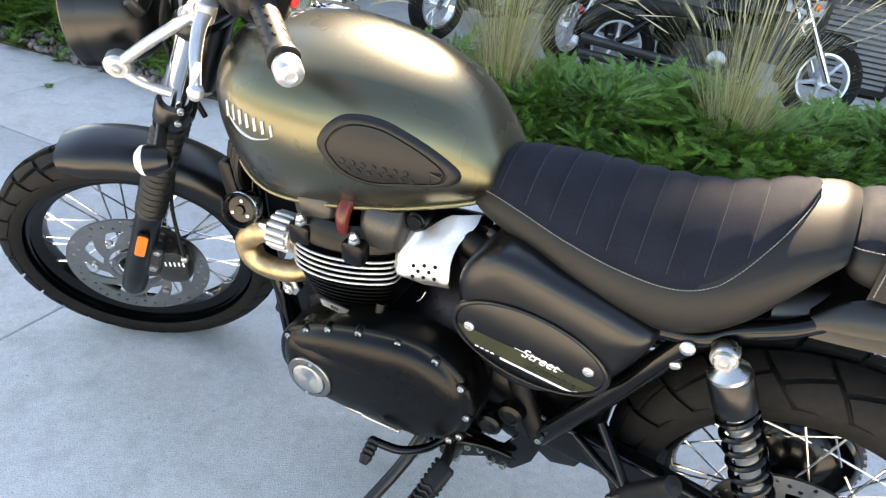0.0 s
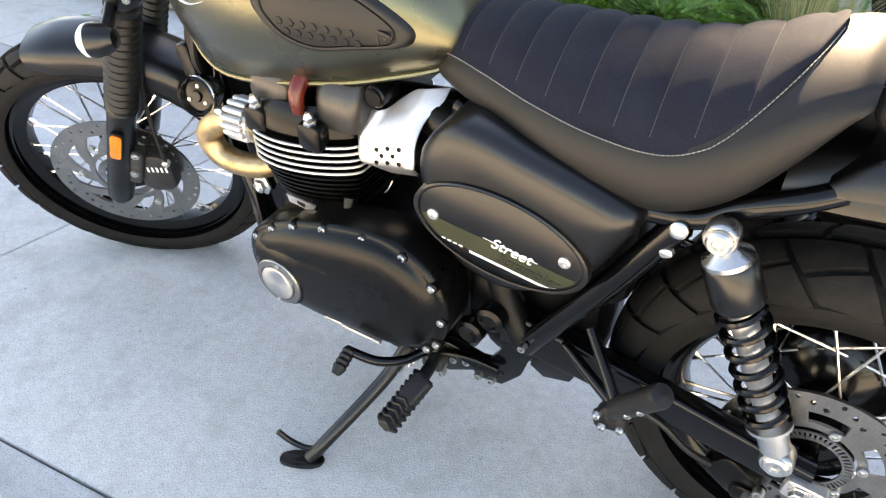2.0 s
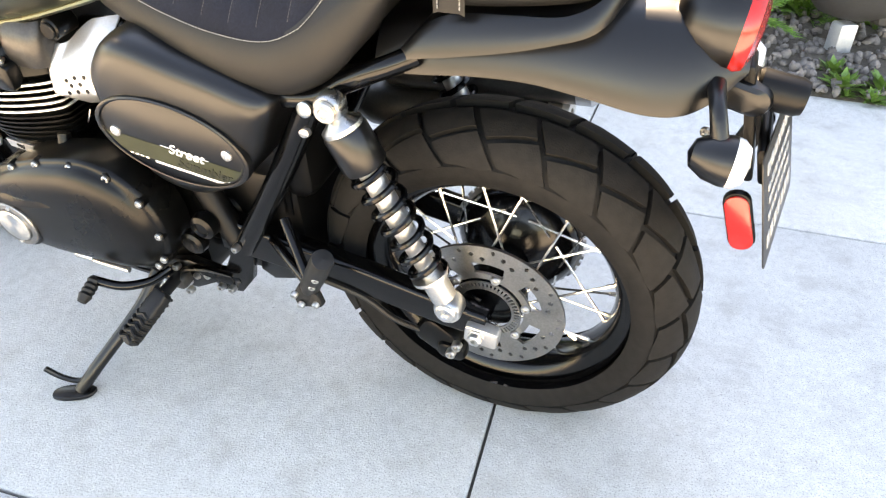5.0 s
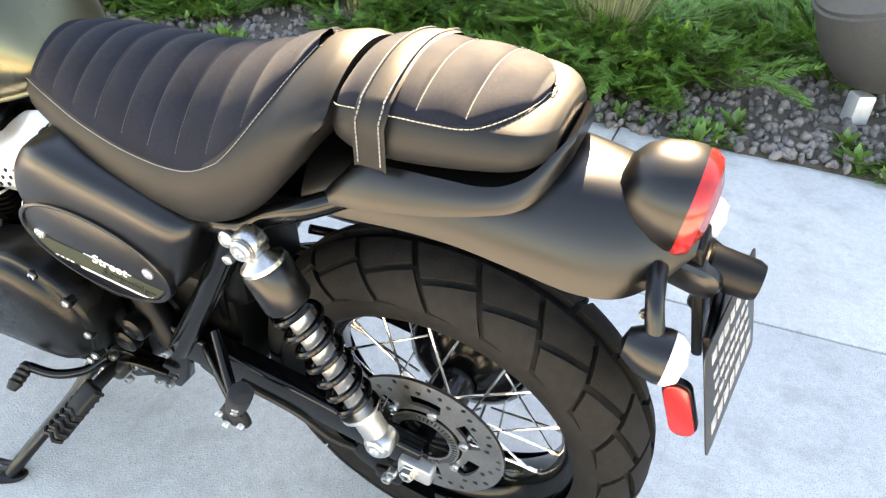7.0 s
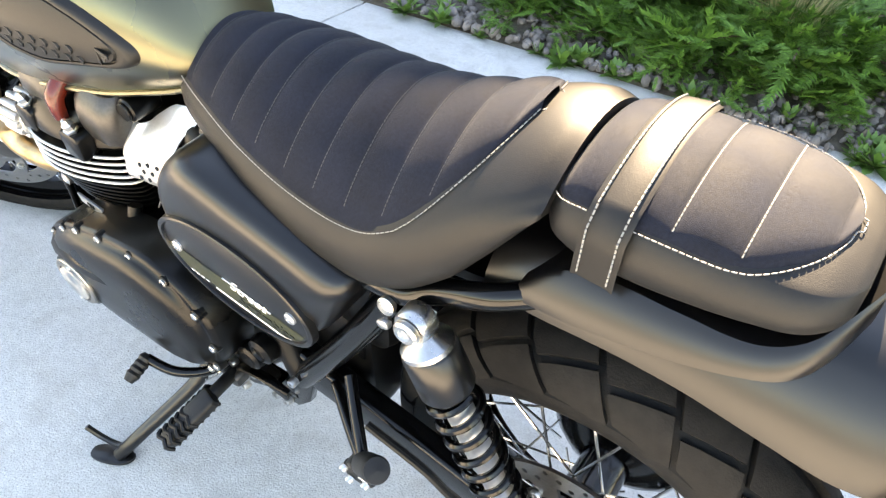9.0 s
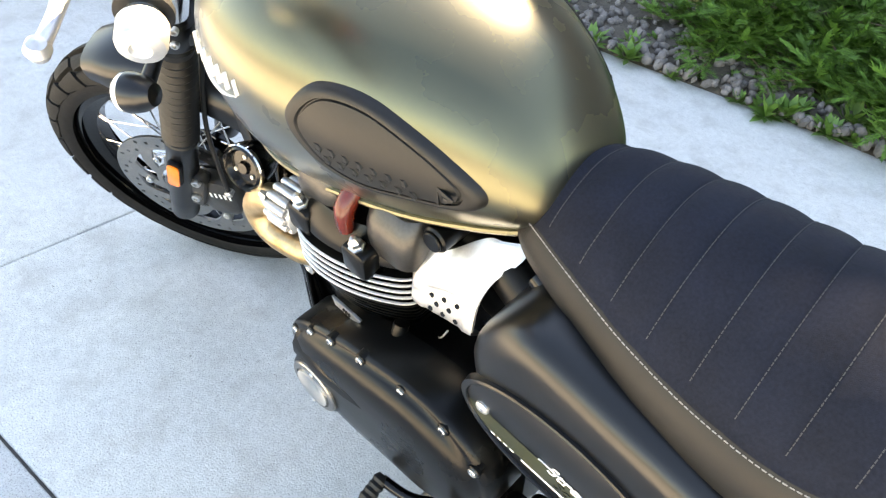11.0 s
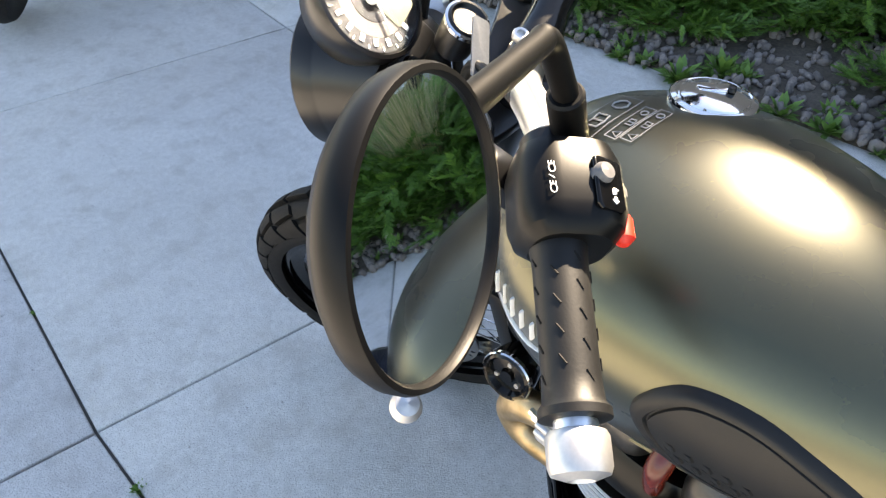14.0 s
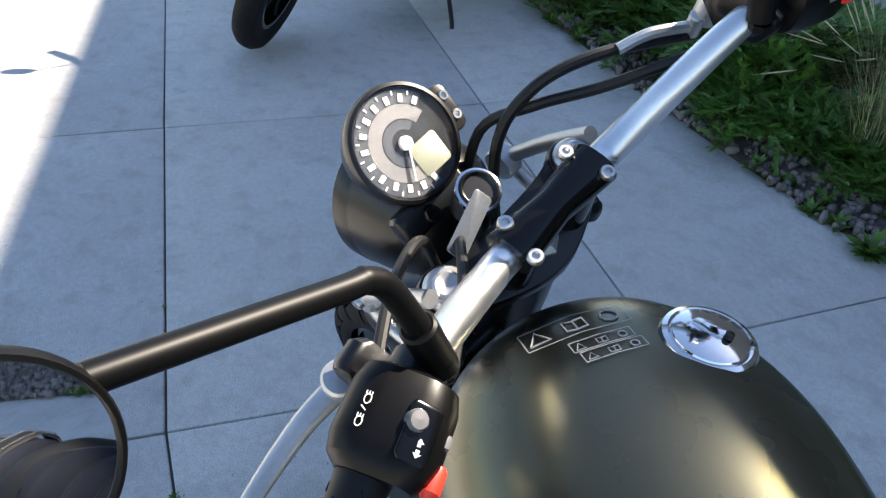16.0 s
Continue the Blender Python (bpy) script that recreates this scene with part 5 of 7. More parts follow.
FINS = [(p.x, p.y) for p in spline([(0.032, -0.085, 0), (0.026, -0.116, 0), (-0.015, -0.142, 0), (-0.065, -0.158, 0), (-0.115, -0.16, 0), (-0.152, -0.145, 0), (-0.174, -0.1, 0), (-0.178, 0.0, 0), (-0.174, 0.1, 0), (-0.152, 0.145, 0), (-0.115, 0.16, 0), (-0.065, 0.158, 0), (-0.015, 0.142, 0), (0.026, 0.116, 0), (0.032, 0.085, 0), (0.034, 0.0, 0)], 5, True)]


def fin_ring(s, z):
    return [Vector((-0.072 + (x + 0.072) * s, y * s, z)) for x, y in FINS]


part("cylinder_block", loft([fin_ring(0.72, 0.42), fin_ring(0.8, 0.5), fin_ring(0.86, 0.6)]), M_CASE, bike, "black finned cylinder block")
for i in range(5):
    z = 0.548 + 0.0118 * i
    fin = part("cooling_fin", loft([fin_ring(s, z + dz) for s, dz in ((0.94, -0.0022), (0.995, -0.0017), (0.995, 0.0017), (0.94, 0.0022))]), M_CASE, bike)
    ring = [fin_ring(s, z + dz) for s, dz in ((0.985, -0.0021), (1.0, -0.0017), (1.0, 0.0017), (0.985, 0.0021), (0.985, -0.0021))]
    part("machined_edge", loft(ring, cap=False), M_FIN, fin, "bright machined fin edge")
for i in range(6):
    z = 0.474 + 0.0115 * i
    s0 = 0.82 + 0.025 * i
    part("cooling_fin", loft([fin_ring(s, z + dz) for s, dz in ((s0 - 0.06, -0.002), (s0, -0.0016), (s0, 0.0016), (s0 - 0.06, 0.002))]), M_CASE, bike)
part("cylinder_head", loft([fin_ring(0.9, 0.598), fin_ring(0.94, 0.606), fin_ring(0.92, 0.63), fin_ring(0.82, 0.65)]), M_CASE, bike, "black cylinder head")
for x0, x1, z0, z1 in ((-0.165, -0.078, 0.63, 0.694), (-0.036, 0.046, 0.625, 0.694)):
    o = rrect(x1 - x0, 0.265, 0.025, 5)
    c = (x0 + x1) / 2
    part("cam_cover", loft([[Vector((c + x * s, y * s, z)) for x, y in o] for s, z in ((0.97, z0), (1.0, z0 + 0.02), (1.0, z1 - 0.028), (0.96, z1 - 0.012), (0.86, z1))]), M_CAST, bike, "dark grey satin cam cover")
part("plug_cap", join(tube([(-0.057, -0.115, 0.69), (-0.057, -0.133, 0.672), (-0.055, -0.136, 0.642)], [0.014, 0.013, 0.010], 14), box(0.024, 0.02, 0.03, (-0.057, -0.107, 0.685), 0.006)), M_REDCAP, bike, "dark red spark plug cap")
for x, y, z in ((-0.135, -0.142, 0.63), (-0.03, -0.142, 0.63)):
    lug = part("head_lug", box(0.042, 0.03, 0.045, (x, y + 0.004, z - 0.018), 0.006), M_CASE, bike)
    part("head_nut", turn([(0.011, 0), (0.011, 0.003), (0.0085, 0.004), (0.0085, 0.012), (0.006, 0.014), (0.004, 0.02), (0, 0.021)], (x, y, z + 0.005), (0, -0.25, 1), 6), M_BOLT, lug)
part("badge", join(xf(plate([(-0.03, 0.006), (0.03, 0.008), (0.022, -0.008), (-0.024, -0.008)], 0, 0.004, 0.001), Matrix.Translation((-0.072, -0.143, 0.474)) @ pose(0, 0, 0, 0, 6, 0))), M_BRIGHT, bike, "small silver engine badge")
txt = bpy.data.curves.new("engine_size", "FONT")
txt.body, txt.size, txt.extrude, txt.align_x = "900", 0.011, 0.0006, "CENTER"
tob = new("engine_size", txt)
tob.data.materials.append(M_CASE)
tob.parent = bike
tob.matrix_basis = Matrix.Translation((-0.071, -0.1478, 0.4695)) @ pose(0, 0, 0, 90, 6, 0)
part("oil_line", tube([(0.012, -0.12, 0.50), (0.014, -0.13, 0.475), (0.014, -0.125, 0.45)], 0.011, 12), M_CASE, bike)
part("intake_boss", join(cyl((0.062, -0.06, 0.684), (0.062, -0.106, 0.684), 0.017, 24), cyl((0.062, -0.106, 0.684), (0.062, -0.11, 0.684), 0.013, 24)), M_CASE, bike, "black round breather cap")
part("throttle_body", join(cyl((0.04, -0.03, 0.635), (0.16, -0.03, 0.65), 0.034, 24), box(0.09, 0.08, 0.1, (0.13, -0.03, 0.60), 0.02), cyl((0.13, -0.05, 0.65), (0.21, -0.075, 0.64), 0.032, 24)), M_PLASTIC, bike, "black intake rubber and throttle body")
# perforated cover: a wrapped sheet with a flared upper corner and a sunk perforated field
def shield_point(u, v):
    """u runs to the rear, v from the upper edge down."""
    left = ci(v, [0.0, 0.15, 0.3, 0.5, 0.75, 0.92, 1.0], [0.047, 0.041, 0.035, 0.031, 0.031, 0.036, 0.05])
    right = ci(v, [0.0, 0.12, 0.3, 0.5, 0.75, 1.0], [0.152, 0.15, 0.135, 0.131, 0.135, 0.131])
    x = left + (right - left) * u
    top = ci(u, [0.0, 0.2, 0.4, 0.6, 1.0], [0.654, 0.658, 0.676, 0.69, 0.695])
    z = top + (0.562 + 0.018 * abs(u - 0.4) - top) * v
    y = -0.062 - 0.064 * math.sin(min(1.0, 1.25 * v) * math.pi / 2) + 0.022 * max(0.0, v - 0.82) / 0.18
    y -= 0.042 * (1 - min(1.0, u / 0.6)) ** 1.3 * max(0.0, 1 - 1.6 * v)
    y += 0.014 * max(0.0, u - 0.72) / 0.28 * (1 - v) + 0.012 * max(0.0, 0.1 - u) / 0.1 - 0.008 * math.sin(math.pi * u) * (v < 0.4) * (0.4 - v)
    du, dv = abs(u - 0.56) / 0.3, abs(v - 0.68) / 0.2
    y += 0.0035 * (1 - max(du, dv) ** 10 if max(du, dv) < 1 else 0.0)
    return Vector((x, y, z))


rings = [[shield_point(a / 24, k / 28) for a in range(25)] for k in range(29)]
inner = [[p + Vector((0, 0.004, 0)) for p in r] for r in rings]
shield = part("intake_cover", join(loft(rings, closed=False), loft([list(reversed(r)) for r in inner], closed=False)), M_BRIGHT, bike, "silver perforated intake cover", smooth=60)
for u, v in ((0.38, 0.6), (0.57, 0.6), (0.76, 0.6), (0.47, 0.68), (0.66, 0.68), (0.38, 0.77), (0.57, 0.77), (0.76, 0.77)):
    part("hole", turn([(0.0034, 0.0), (0.0034, 0.0018), (0.0, 0.0018)], shield_point(u, v) + Vector((0, 0.0008, 0)), (0, -1, 0.1), 12), M_GLOSS, shield, fix=False)
part("retaining_spring", tube([(0.094, -0.118, 0.56), (0.088, -0.122, 0.545), (0.08, -0.12, 0.535)], 0.0012, 6), M_BOLT, shield)
# header pipe, clamp, horn
part("exhaust_header", tube([(-0.14, -0.12, 0.582), (-0.195, -0.128, 0.583), (-0.236, -0.134, 0.573), (-0.265, -0.136, 0.541), (-0.252, -0.134, 0.507), (-0.215, -0.128, 0.494), (-0.17, -0.115, 0.497), (-0.14, -0.06, 0.5), (-0.13, 0.06, 0.5)], 0.0215, 20, 8), M_PIPE, bike, "heat-tinted steel exhaust header")
clamp = part("header_clamp", turn([(0.025, 0)] + [(0.031 if (i // 2) % 2 else 0.028, 0.002 + 0.0035 * i) for i in range(11)] + [(0.025, 0.041)], (-0.162, -0.124, 0.583), (-1, -0.08, 0.03), 16), M_BRIGHT, bike, "silver finned header clamp")
for i in range(13):
    a = radians(-150 + 25 * i)
    part("clamp_fin", turn([(0.0, 0.0), (0.0052, 0.001), (0.0062, 0.004), (0.0062, 0.034), (0.005, 0.038), (0.0, 0.039)], (-0.164, -0.124 - 0.0305 * math.cos(a), 0.588 + 0.0305 * math.sin(a)), (-1, -0.08, 0.03), 10), M_BRIGHT, clamp, fix=False)
part("clamp_nut", turn([(0.008, 0), (0.008, 0.008), (0.005, 0.01), (0.005, 0.016), (0, 0.016)], (-0.201, -0.15, 0.606), (-1, 0, 0), 6), M_BOLT, clamp)
part("engine_mount", join(turn([(0.02, 0), (0.02, 0.004), (0.012, 0.006), (0.012, 0.014), (0.006, 0.016), (0, 0.013)], (-0.195, -0.105, 0.443), (0, -1, 0), 6)), M_BOLT, bike)
part("mount_plate", box(0.08, 0.014, 0.16, (-0.19, -0.09, 0.41), 0.006, (0, 18, 0)), M_GLOSS, bike)
part("tank_mount", join(turn([(0.016, 0), (0.016, 0.01), (0.01, 0.014), (0, 0.014)], (-0.2, -0.1, 0.665), (0, -1, 0), 16)), M_BOLT, bike)
HN, HV = Vector((-0.268, -0.14, 0.612)), Vector((-0.2, 0.95, -0.25))
horn = part("horn", turn([(0.02, 0.05), (0.03, 0.03), (0.034, 0.012), (0.034, 0.0), (0.028, -0.004), (0.024, 0.003), (0.010, 0.002), (0.008, -0.003), (0, -0.003)], HN, HV, 32), M_GLOSS, bike, "round black horn")
part("horn_rim", turn([(0.0335, -0.004), (0.035, -0.002), (0.035, 0.003), (0.0335, 0.004), (0.0335, -0.004)], HN, HV, 32), M_CHROME, horn, "chrome horn rim")
for a in (0.6, 2.7, 4.8):
    hu = HV.normalized().cross(Vector((0, 0, 1))).normalized()
    hw = HV.normalized().cross(hu)
    part("horn_bolt", bolt(HN + (hu * math.cos(a) + hw * math.sin(a)) * 0.017 + HV.normalized() * 0.003, -HV, 0.0035, 0.003), M_BOLT, horn, fix=False)
rad = part("radiator", join(box(0.03, 0.15, 0.2, (-0.315, 0, 0.57), 0.006, (0, -12, 0))), M_PLASTIC, bike, "black radiator core")
for sd in (-1, 1):
    part("radiator_tank", box(0.03, 0.022, 0.2, (-0.315, sd * 0.085, 0.57), 0.006, (0, -12, 0)), M_PLASTIC, rad)
for pts, r in (([(-0.235, -0.1, 0.42), (-0.2, -0.12, 0.3), (-0.17, -0.12, 0.22)], 0.007), ([(-0.215, -0.11, 0.43), (-0.18, -0.13, 0.3), (-0.15, -0.13, 0.23)], 0.005)):
    part("engine_rod", tube(pts, r, 10), M_GLOSS, bike)
for i in range(3):
    part("hose", join(*[tube([(-0.33 + 0.016 * i, -0.07 - 0.01 * i, 0.70), (-0.335 + 0.016 * i, -0.075 - 0.01 * i, 0.64), (-0.32 + 0.016 * i, -0.06, 0.54)], 0.007, 8)]), M_RUBBER, bike, "black hose behind the fork")
# bash plate, foot controls
part("bash_plate", join(xf(loft([[Vector((x, y, z)) for x, z in ((-0.19, 0.26), (-0.1, 0.2), (0.12, 0.19), (0.2, 0.22), (0.2, 0.226), (0.12, 0.197), (-0.1, 0.207), (-0.19, 0.268))] for y in (-0.125, 0.125)]), Matrix())), M_BLACK, bike, "black skid plate under the engine")
part("shift_rod", join(tube([(-0.13, -0.15, 0.262), (-0.02, -0.165, 0.245), (0.08, -0.165, 0.24)], 0.005, 8), cyl((-0.04, -0.165, 0.248), (0.0, -0.165, 0.246), 0.008, 12)), M_ALU, bike, "thin silver gear linkage")
shifter = part("gear_lever", tube([(0.17, -0.15, 0.262), (0.145, -0.18, 0.248), (0.105, -0.21, 0.25), (0.058, -0.222, 0.26)], 0.0085, 12), M_GLOSS, bike, "black gear lever")
part("toe_peg", turn([(0.008, 0)] + [(0.0125 if i % 2 else 0.0105, 0.004 + 0.005 * i) for i in range(9)] + [(0.008, 0.052), (0, 0.053)], (0.056, -0.216, 0.262), (0.05, -1, -0.3), 16), M_RUBBER, shifter, "ribbed rubber toe peg")
peg = part("foot_peg", join(box(0.04, 0.03, 0.03, (0.182, -0.15, 0.24), 0.006)), M_CAST, bike, "serrated rider foot peg")
PD = Vector((-0.012, -0.088, -0.024))
rub = part("peg_rubber", tube([Vector((0.182, -0.15, 0.245)), Vector((0.19, -0.2, 0.253)), Vector((0.19, -0.2, 0.253)) + PD], 0.011, 12), M_RUBBER, peg, "ribbed black peg rubber")
part("peg_block", xf(loft([[Vector((x * k, y, z * k)) for x, z in rrect(0.036, 0.024, 0.008, 4)] for y, k in ((0.05, 0.8), (0.045, 1.0), (-0.04, 1.0), (-0.05, 0.86), (-0.056, 0.5))]), Matrix.Translation(Vector((0.192, -0.206, 0.253)) + PD * 0.5) @ pose(0, 0, 0, 30, 0, -19)), M_RUBBER, rub)
for i in range(9):
    p = Vector((0.192, -0.206, 0.253)) + PD * (i / 8)
    part("rib", xf(tube([(-0.0178, 0.003, -0.006), (-0.0165, 0.002, 0.0088), (-0.008, -0.003, 0.0114), (0.004, 0.003, 0.0114), (0.0155, -0.002, 0.0098), (0.0178, 0.0, -0.006)], 0.0034, 6, 2), Matrix.Translation(p) @ pose(0, 0, 0, 30, 0, -19)), M_RUBBER, rub, fix=False)
part("frame_plate", plate([(0.306, 0.40), (0.325, 0.365), (0.35, 0.385), (0.345, 0.32), (0.33, 0.262), (0.298, 0.22), (0.25, 0.212), (0.235, 0.235), (0.27, 0.262), (0.295, 0.31)], 0.112, 0.128, 0.003), M_GLOSS, bike, "gloss black frame plate")
part("frame_lug", plate([(0.341, 0.31), (0.384, 0.335), (0.412, 0.285), (0.405, 0.268), (0.36, 0.254), (0.335, 0.27)], 0.09, 0.105, 0.003), M_BLACK, bike)
for x, z in ((0.15, 0.245), (0.165, 0.232), (0.18, 0.264), (0.172, 0.248), (0.192, 0.206), (0.194, 0.228), (0.235, 0.248), (0.257, 0.225), (0.281, 0.227), (0.21, 0.24)):
    part("bracket_bolt", bolt((x, -0.128 - 0.012 * (x < 0.2), z), (0, -1, 0.1), 0.0075, 0.012), M_BOLT, bike, fix=False)
part("peg_bracket", plate([(0.135, 0.236), (0.16, 0.262), (0.2, 0.275), (0.26, 0.268), (0.25, 0.235), (0.2, 0.205), (0.17, 0.205)], 0.115, 0.135, 0.004), M_BLACK, bike, "black foot-peg bracket")
part("heel_guard", tube([(0.165, -0.14, 0.225), (0.19, -0.142, 0.255), (0.217, -0.143, 0.27), (0.255, -0.142, 0.278), (0.295, -0.138, 0.27)], [0.004, 0.009, 0.009, 0.009, 0.005], 10, flat=0.5), M_CASE, bike, "black heel guard")
part("pivot_cap", join(turn([(0.022, 0), (0.024, 0.004), (0.022, 0.02), (0.014, 0.024), (0.012, 0.02), (0, 0.02)], (0.285, -0.14, 0.396), (0, -1, 0), 28)), M_CASE, bike, "black swingarm pivot cap")
part("pivot_cap", turn([(0.022, 0), (0.024, 0.004), (0.022, 0.018), (0.016, 0.022), (0, 0.018)], (0.25, -0.14, 0.35), (0, -1, 0), 28), M_CASE, bike, "black round frame plug")
part("heel_guard", xf(plate([(p.x, p.y) for p in spline([(0.0, 0.0, 0), (0.06, 0.028, 0), (0.13, 0.012, 0), (0.12, -0.02, 0), (0.05, -0.012, 0)], 4, True)], 0, 0.005, 0.002), Matrix.Translation((0.215, -0.14, 0.262)) @ Matrix.Scale(0.62, 4)), M_CASE, bike, "black heel guard")
stand = part("side_stand", join(tube([(0.118, -0.135, 0.225), (0.096, -0.19, 0.17), (0.046, -0.292, 0.092), (0.022, -0.328, 0.054)], [0.014, 0.0125, 0.012, 0.012], 14), tube([(0.036, -0.311, 0.074), (0.012, -0.32, 0.068), (-0.016, -0.328, 0.078), (-0.036, -0.335, 0.102)], 0.0055, 10)), M_BLACK, bike, "black steel side stand")
part("stand_foot", xf(plate([(p.x, p.y) for p in spline([(-0.035, -0.012, 0), (0.0, -0.02, 0), (0.035, -0.014, 0), (0.04, 0.008, 0), (0.0, 0.018, 0), (-0.035, 0.01, 0)], 4, True)], -0.004, 0.004, 0.002, normal=(0, 0, 1), up=(0, 1, 0)), Matrix.Translation((0.006, -0.334, 0.0465)) @ pose(0, 0, 0, -7.8, 0, 25)), M_BLACK, stand, "flat side stand foot")
part("stand_spring", tube([Vector((0.155, -0.14, 0.225)) + Vector((-0.05, -0.035, -0.05)) * (i / 40) + Vector((0, 0.006 * math.cos(i * 1.3), 0.006 * math.sin(i * 1.3))) for i in range(41)], 0.0016, 6, 1), M_BOLT, stand)
part("battery_box", box(0.2, 0.16, 0.2, (0.36, 0, 0.53), 0.02), M_PLASTIC, bike, "black inner box behind the covers")
part("gearbox_rear", box(0.2, 0.17, 0.25, (0.33, 0, 0.36), 0.03), M_PLASTIC, bike, "black casting between the frame plates")
part("inner_guard", xf(loft([[Vector((x, y, z)) for x, z in ((0.40, 0.40), (0.405, 0.52), (0.44, 0.62), (0.52, 0.69), (0.62, 0.71), (0.62, 0.70), (0.525, 0.675), (0.455, 0.61), (0.42, 0.51), (0.415, 0.4))] for y in (-0.085, 0.085)]), Matrix()), M_PLASTIC, bike, "black inner mudguard")

# ---- front end, turned to the left lock ----
def fpart(name, m, mat, parent=None, label="", **k):
    return part(name, xf(m, FORK), mat, parent or bike, label, **k)


LY = 0.104
for sd in (-1, 1):
    leg = fpart("fork_leg", turn([(0.0, -0.81), (0.02, -0.808), (0.0265, -0.795), (0.0275, -0.74), (0.027, -0.56), (0.028, -0.53), (0.025, -0.525)], (-0.034, sd * LY, 0), (0, 0, 1), 24), M_BLACK, None, "satin black fork slider")
    gait = [(0.03, -0.535)] + [((0.031 if i % 2 else 0.0265), -0.53 + 0.0085 * i) for i in range(27)] + [(0.029, -0.295), (0.022, -0.29)]
    fpart("fork_gaiter", turn(gait, (-0.034, sd * LY, 0), (0, 0, 1), 24), M_RUBBER, leg, "ribbed rubber fork gaiter")
    fpart("stanchion", turn([(0.0235, -0.33), (0.0235, -0.07)], (-0.034, sd * LY, 0), (0, 0, 1), 24), M_CHROME, leg, "chrome fork stanchion")
    fpart("fork_cap", turn([(0.024, -0.072), (0.024, -0.058), (0.02, -0.054), (0.016, -0.054), (0.015, -0.05), (0.012, -0.048), (0.0, -0.051)], (-0.034, sd * LY, 0), (0, 0, 1), 24), M_BRIGHT, leg, "silver fork cap")
    fpart("axle_clamp", join(box(0.05, 0.035, 0.06, (-0.034, sd * LY, AXLE), 0.012), turn([(0.012, 0), (0.012, 0.006), (0.007, 0.007), (0, 0.004)], (-0.034, sd * (LY + 0.018), AXLE), (0, sd, 0), 16)), M_BLACK, leg)
    rf = fpart("fork_reflector", plate(rrect(0.026, 0.07, 0.008), 0, 0.012, 0.003, (-0.034, sd * 0.128, -0.61), (0, sd, 0)), M_PLASTIC, leg)
    fpart("reflector_face", plate(rrect(0.022, 0.064, 0.007), 0.011, 0.016, 0.002, (-0.034, sd * 0.128, -0.61), (0, sd, 0)), M_AMBER, rf, "amber fork reflector")
    for z in (-0.262, -0.235):
        fpart("clamp_bolt", bolt((0.0 - 0.02, sd * 0.13, z), (0.3, sd, 0), 0.0065, 0.007), M_BOLT, leg, fix=False)
    # indicator
    ind = fpart("indicator", join(tube([(-0.045, sd * 0.115, -0.28), (-0.04, sd * 0.15, -0.288), (-0.035, sd * 0.19, -0.295)], [0.011, 0.01, 0.012], 12), turn([(0.0, -0.038), (0.015, -0.034), (0.024, -0.018), (0.0275, 0.0), (0.027, 0.006)], (-0.045, sd * 0.205, -0.295), (-0.9, 0, -0.43), 28)), M_BLACK, None, "black front indicator")
    fpart("lens", turn([(0.027, 0.006), (0.026, 0.013), (0.019, 0.021), (0.0, 0.026)], (-0.045, sd * 0.205, -0.295), (-0.9, 0, -0.43), 28), M_CLEAR, ind, "clear indicator lens")
    # headlight bracket: two silver arms meeting at the lamp's side bolt
    br = fpart("headlight_bracket", join(tube([(-0.035, sd * 0.128, -0.045), (-0.08, sd * 0.13, -0.105), (-0.125, sd * 0.128, -0.175)], 0.0095, 12), tube([(-0.04, sd * 0.128, -0.205), (-0.09, sd * 0.13, -0.2), (-0.125, sd * 0.128, -0.185)], 0.0085, 12), turn([(0.02, -0.012), (0.022, -0.008), (0.022, 0.01), (0.018, 0.015), (0.0, 0.015)], (-0.128, sd * 0.122, -0.182), (0, sd, 0), 24)), M_BRIGHT, None, "silver headlight bracket arm")
    fpart("bracket_bolt", bolt((-0.128, sd * 0.136, -0.182), (0, sd, 0), 0.009, 0.007), M_BOLT, br)
    for prof in ([(0.027, -0.09), (0.03, -0.085), (0.03, -0.068), (0.027, -0.063)], [(0.03, -0.285), (0.032, -0.28), (0.032, -0.245), (0.03, -0.24)]):
        fpart("triple_clamp_ring", turn(prof, (-0.034, sd * LY, 0), (0, 0, 1), 24), M_BLACK, leg)
fpart("triple_clamp", join(xf(plate([(p.x, p.y) for p in spline([(-0.12, -0.02, 0), (-0.07, 0.015, 0), (0.0, 0.035, 0), (0.07, 0.015, 0), (0.12, -0.02, 0), (0.12, -0.06, 0), (0.05, -0.05, 0), (-0.05, -0.05, 0), (-0.12, -0.06, 0)], 4, True)], -0.014, 0.008, 0.004, normal=(0, 0, 1), up=(1, 0, 0)), pose(0, 0, -0.074)), box(0.07, 0.24, 0.035, (-0.03, 0, -0.262), 0.012), cyl((0, 0, -0.27), (0, 0, -0.07), 0.028, 24)), M_BLACK, None, "black triple clamp and steering stem")
fpart("stem_nut", turn([(0.02, -0.016), (0.02, -0.006), (0.014, 0.0), (0.0, 0.0)], (0, 0, -0.056), (0, 0, 1), 6), M_BRIGHT, bike)
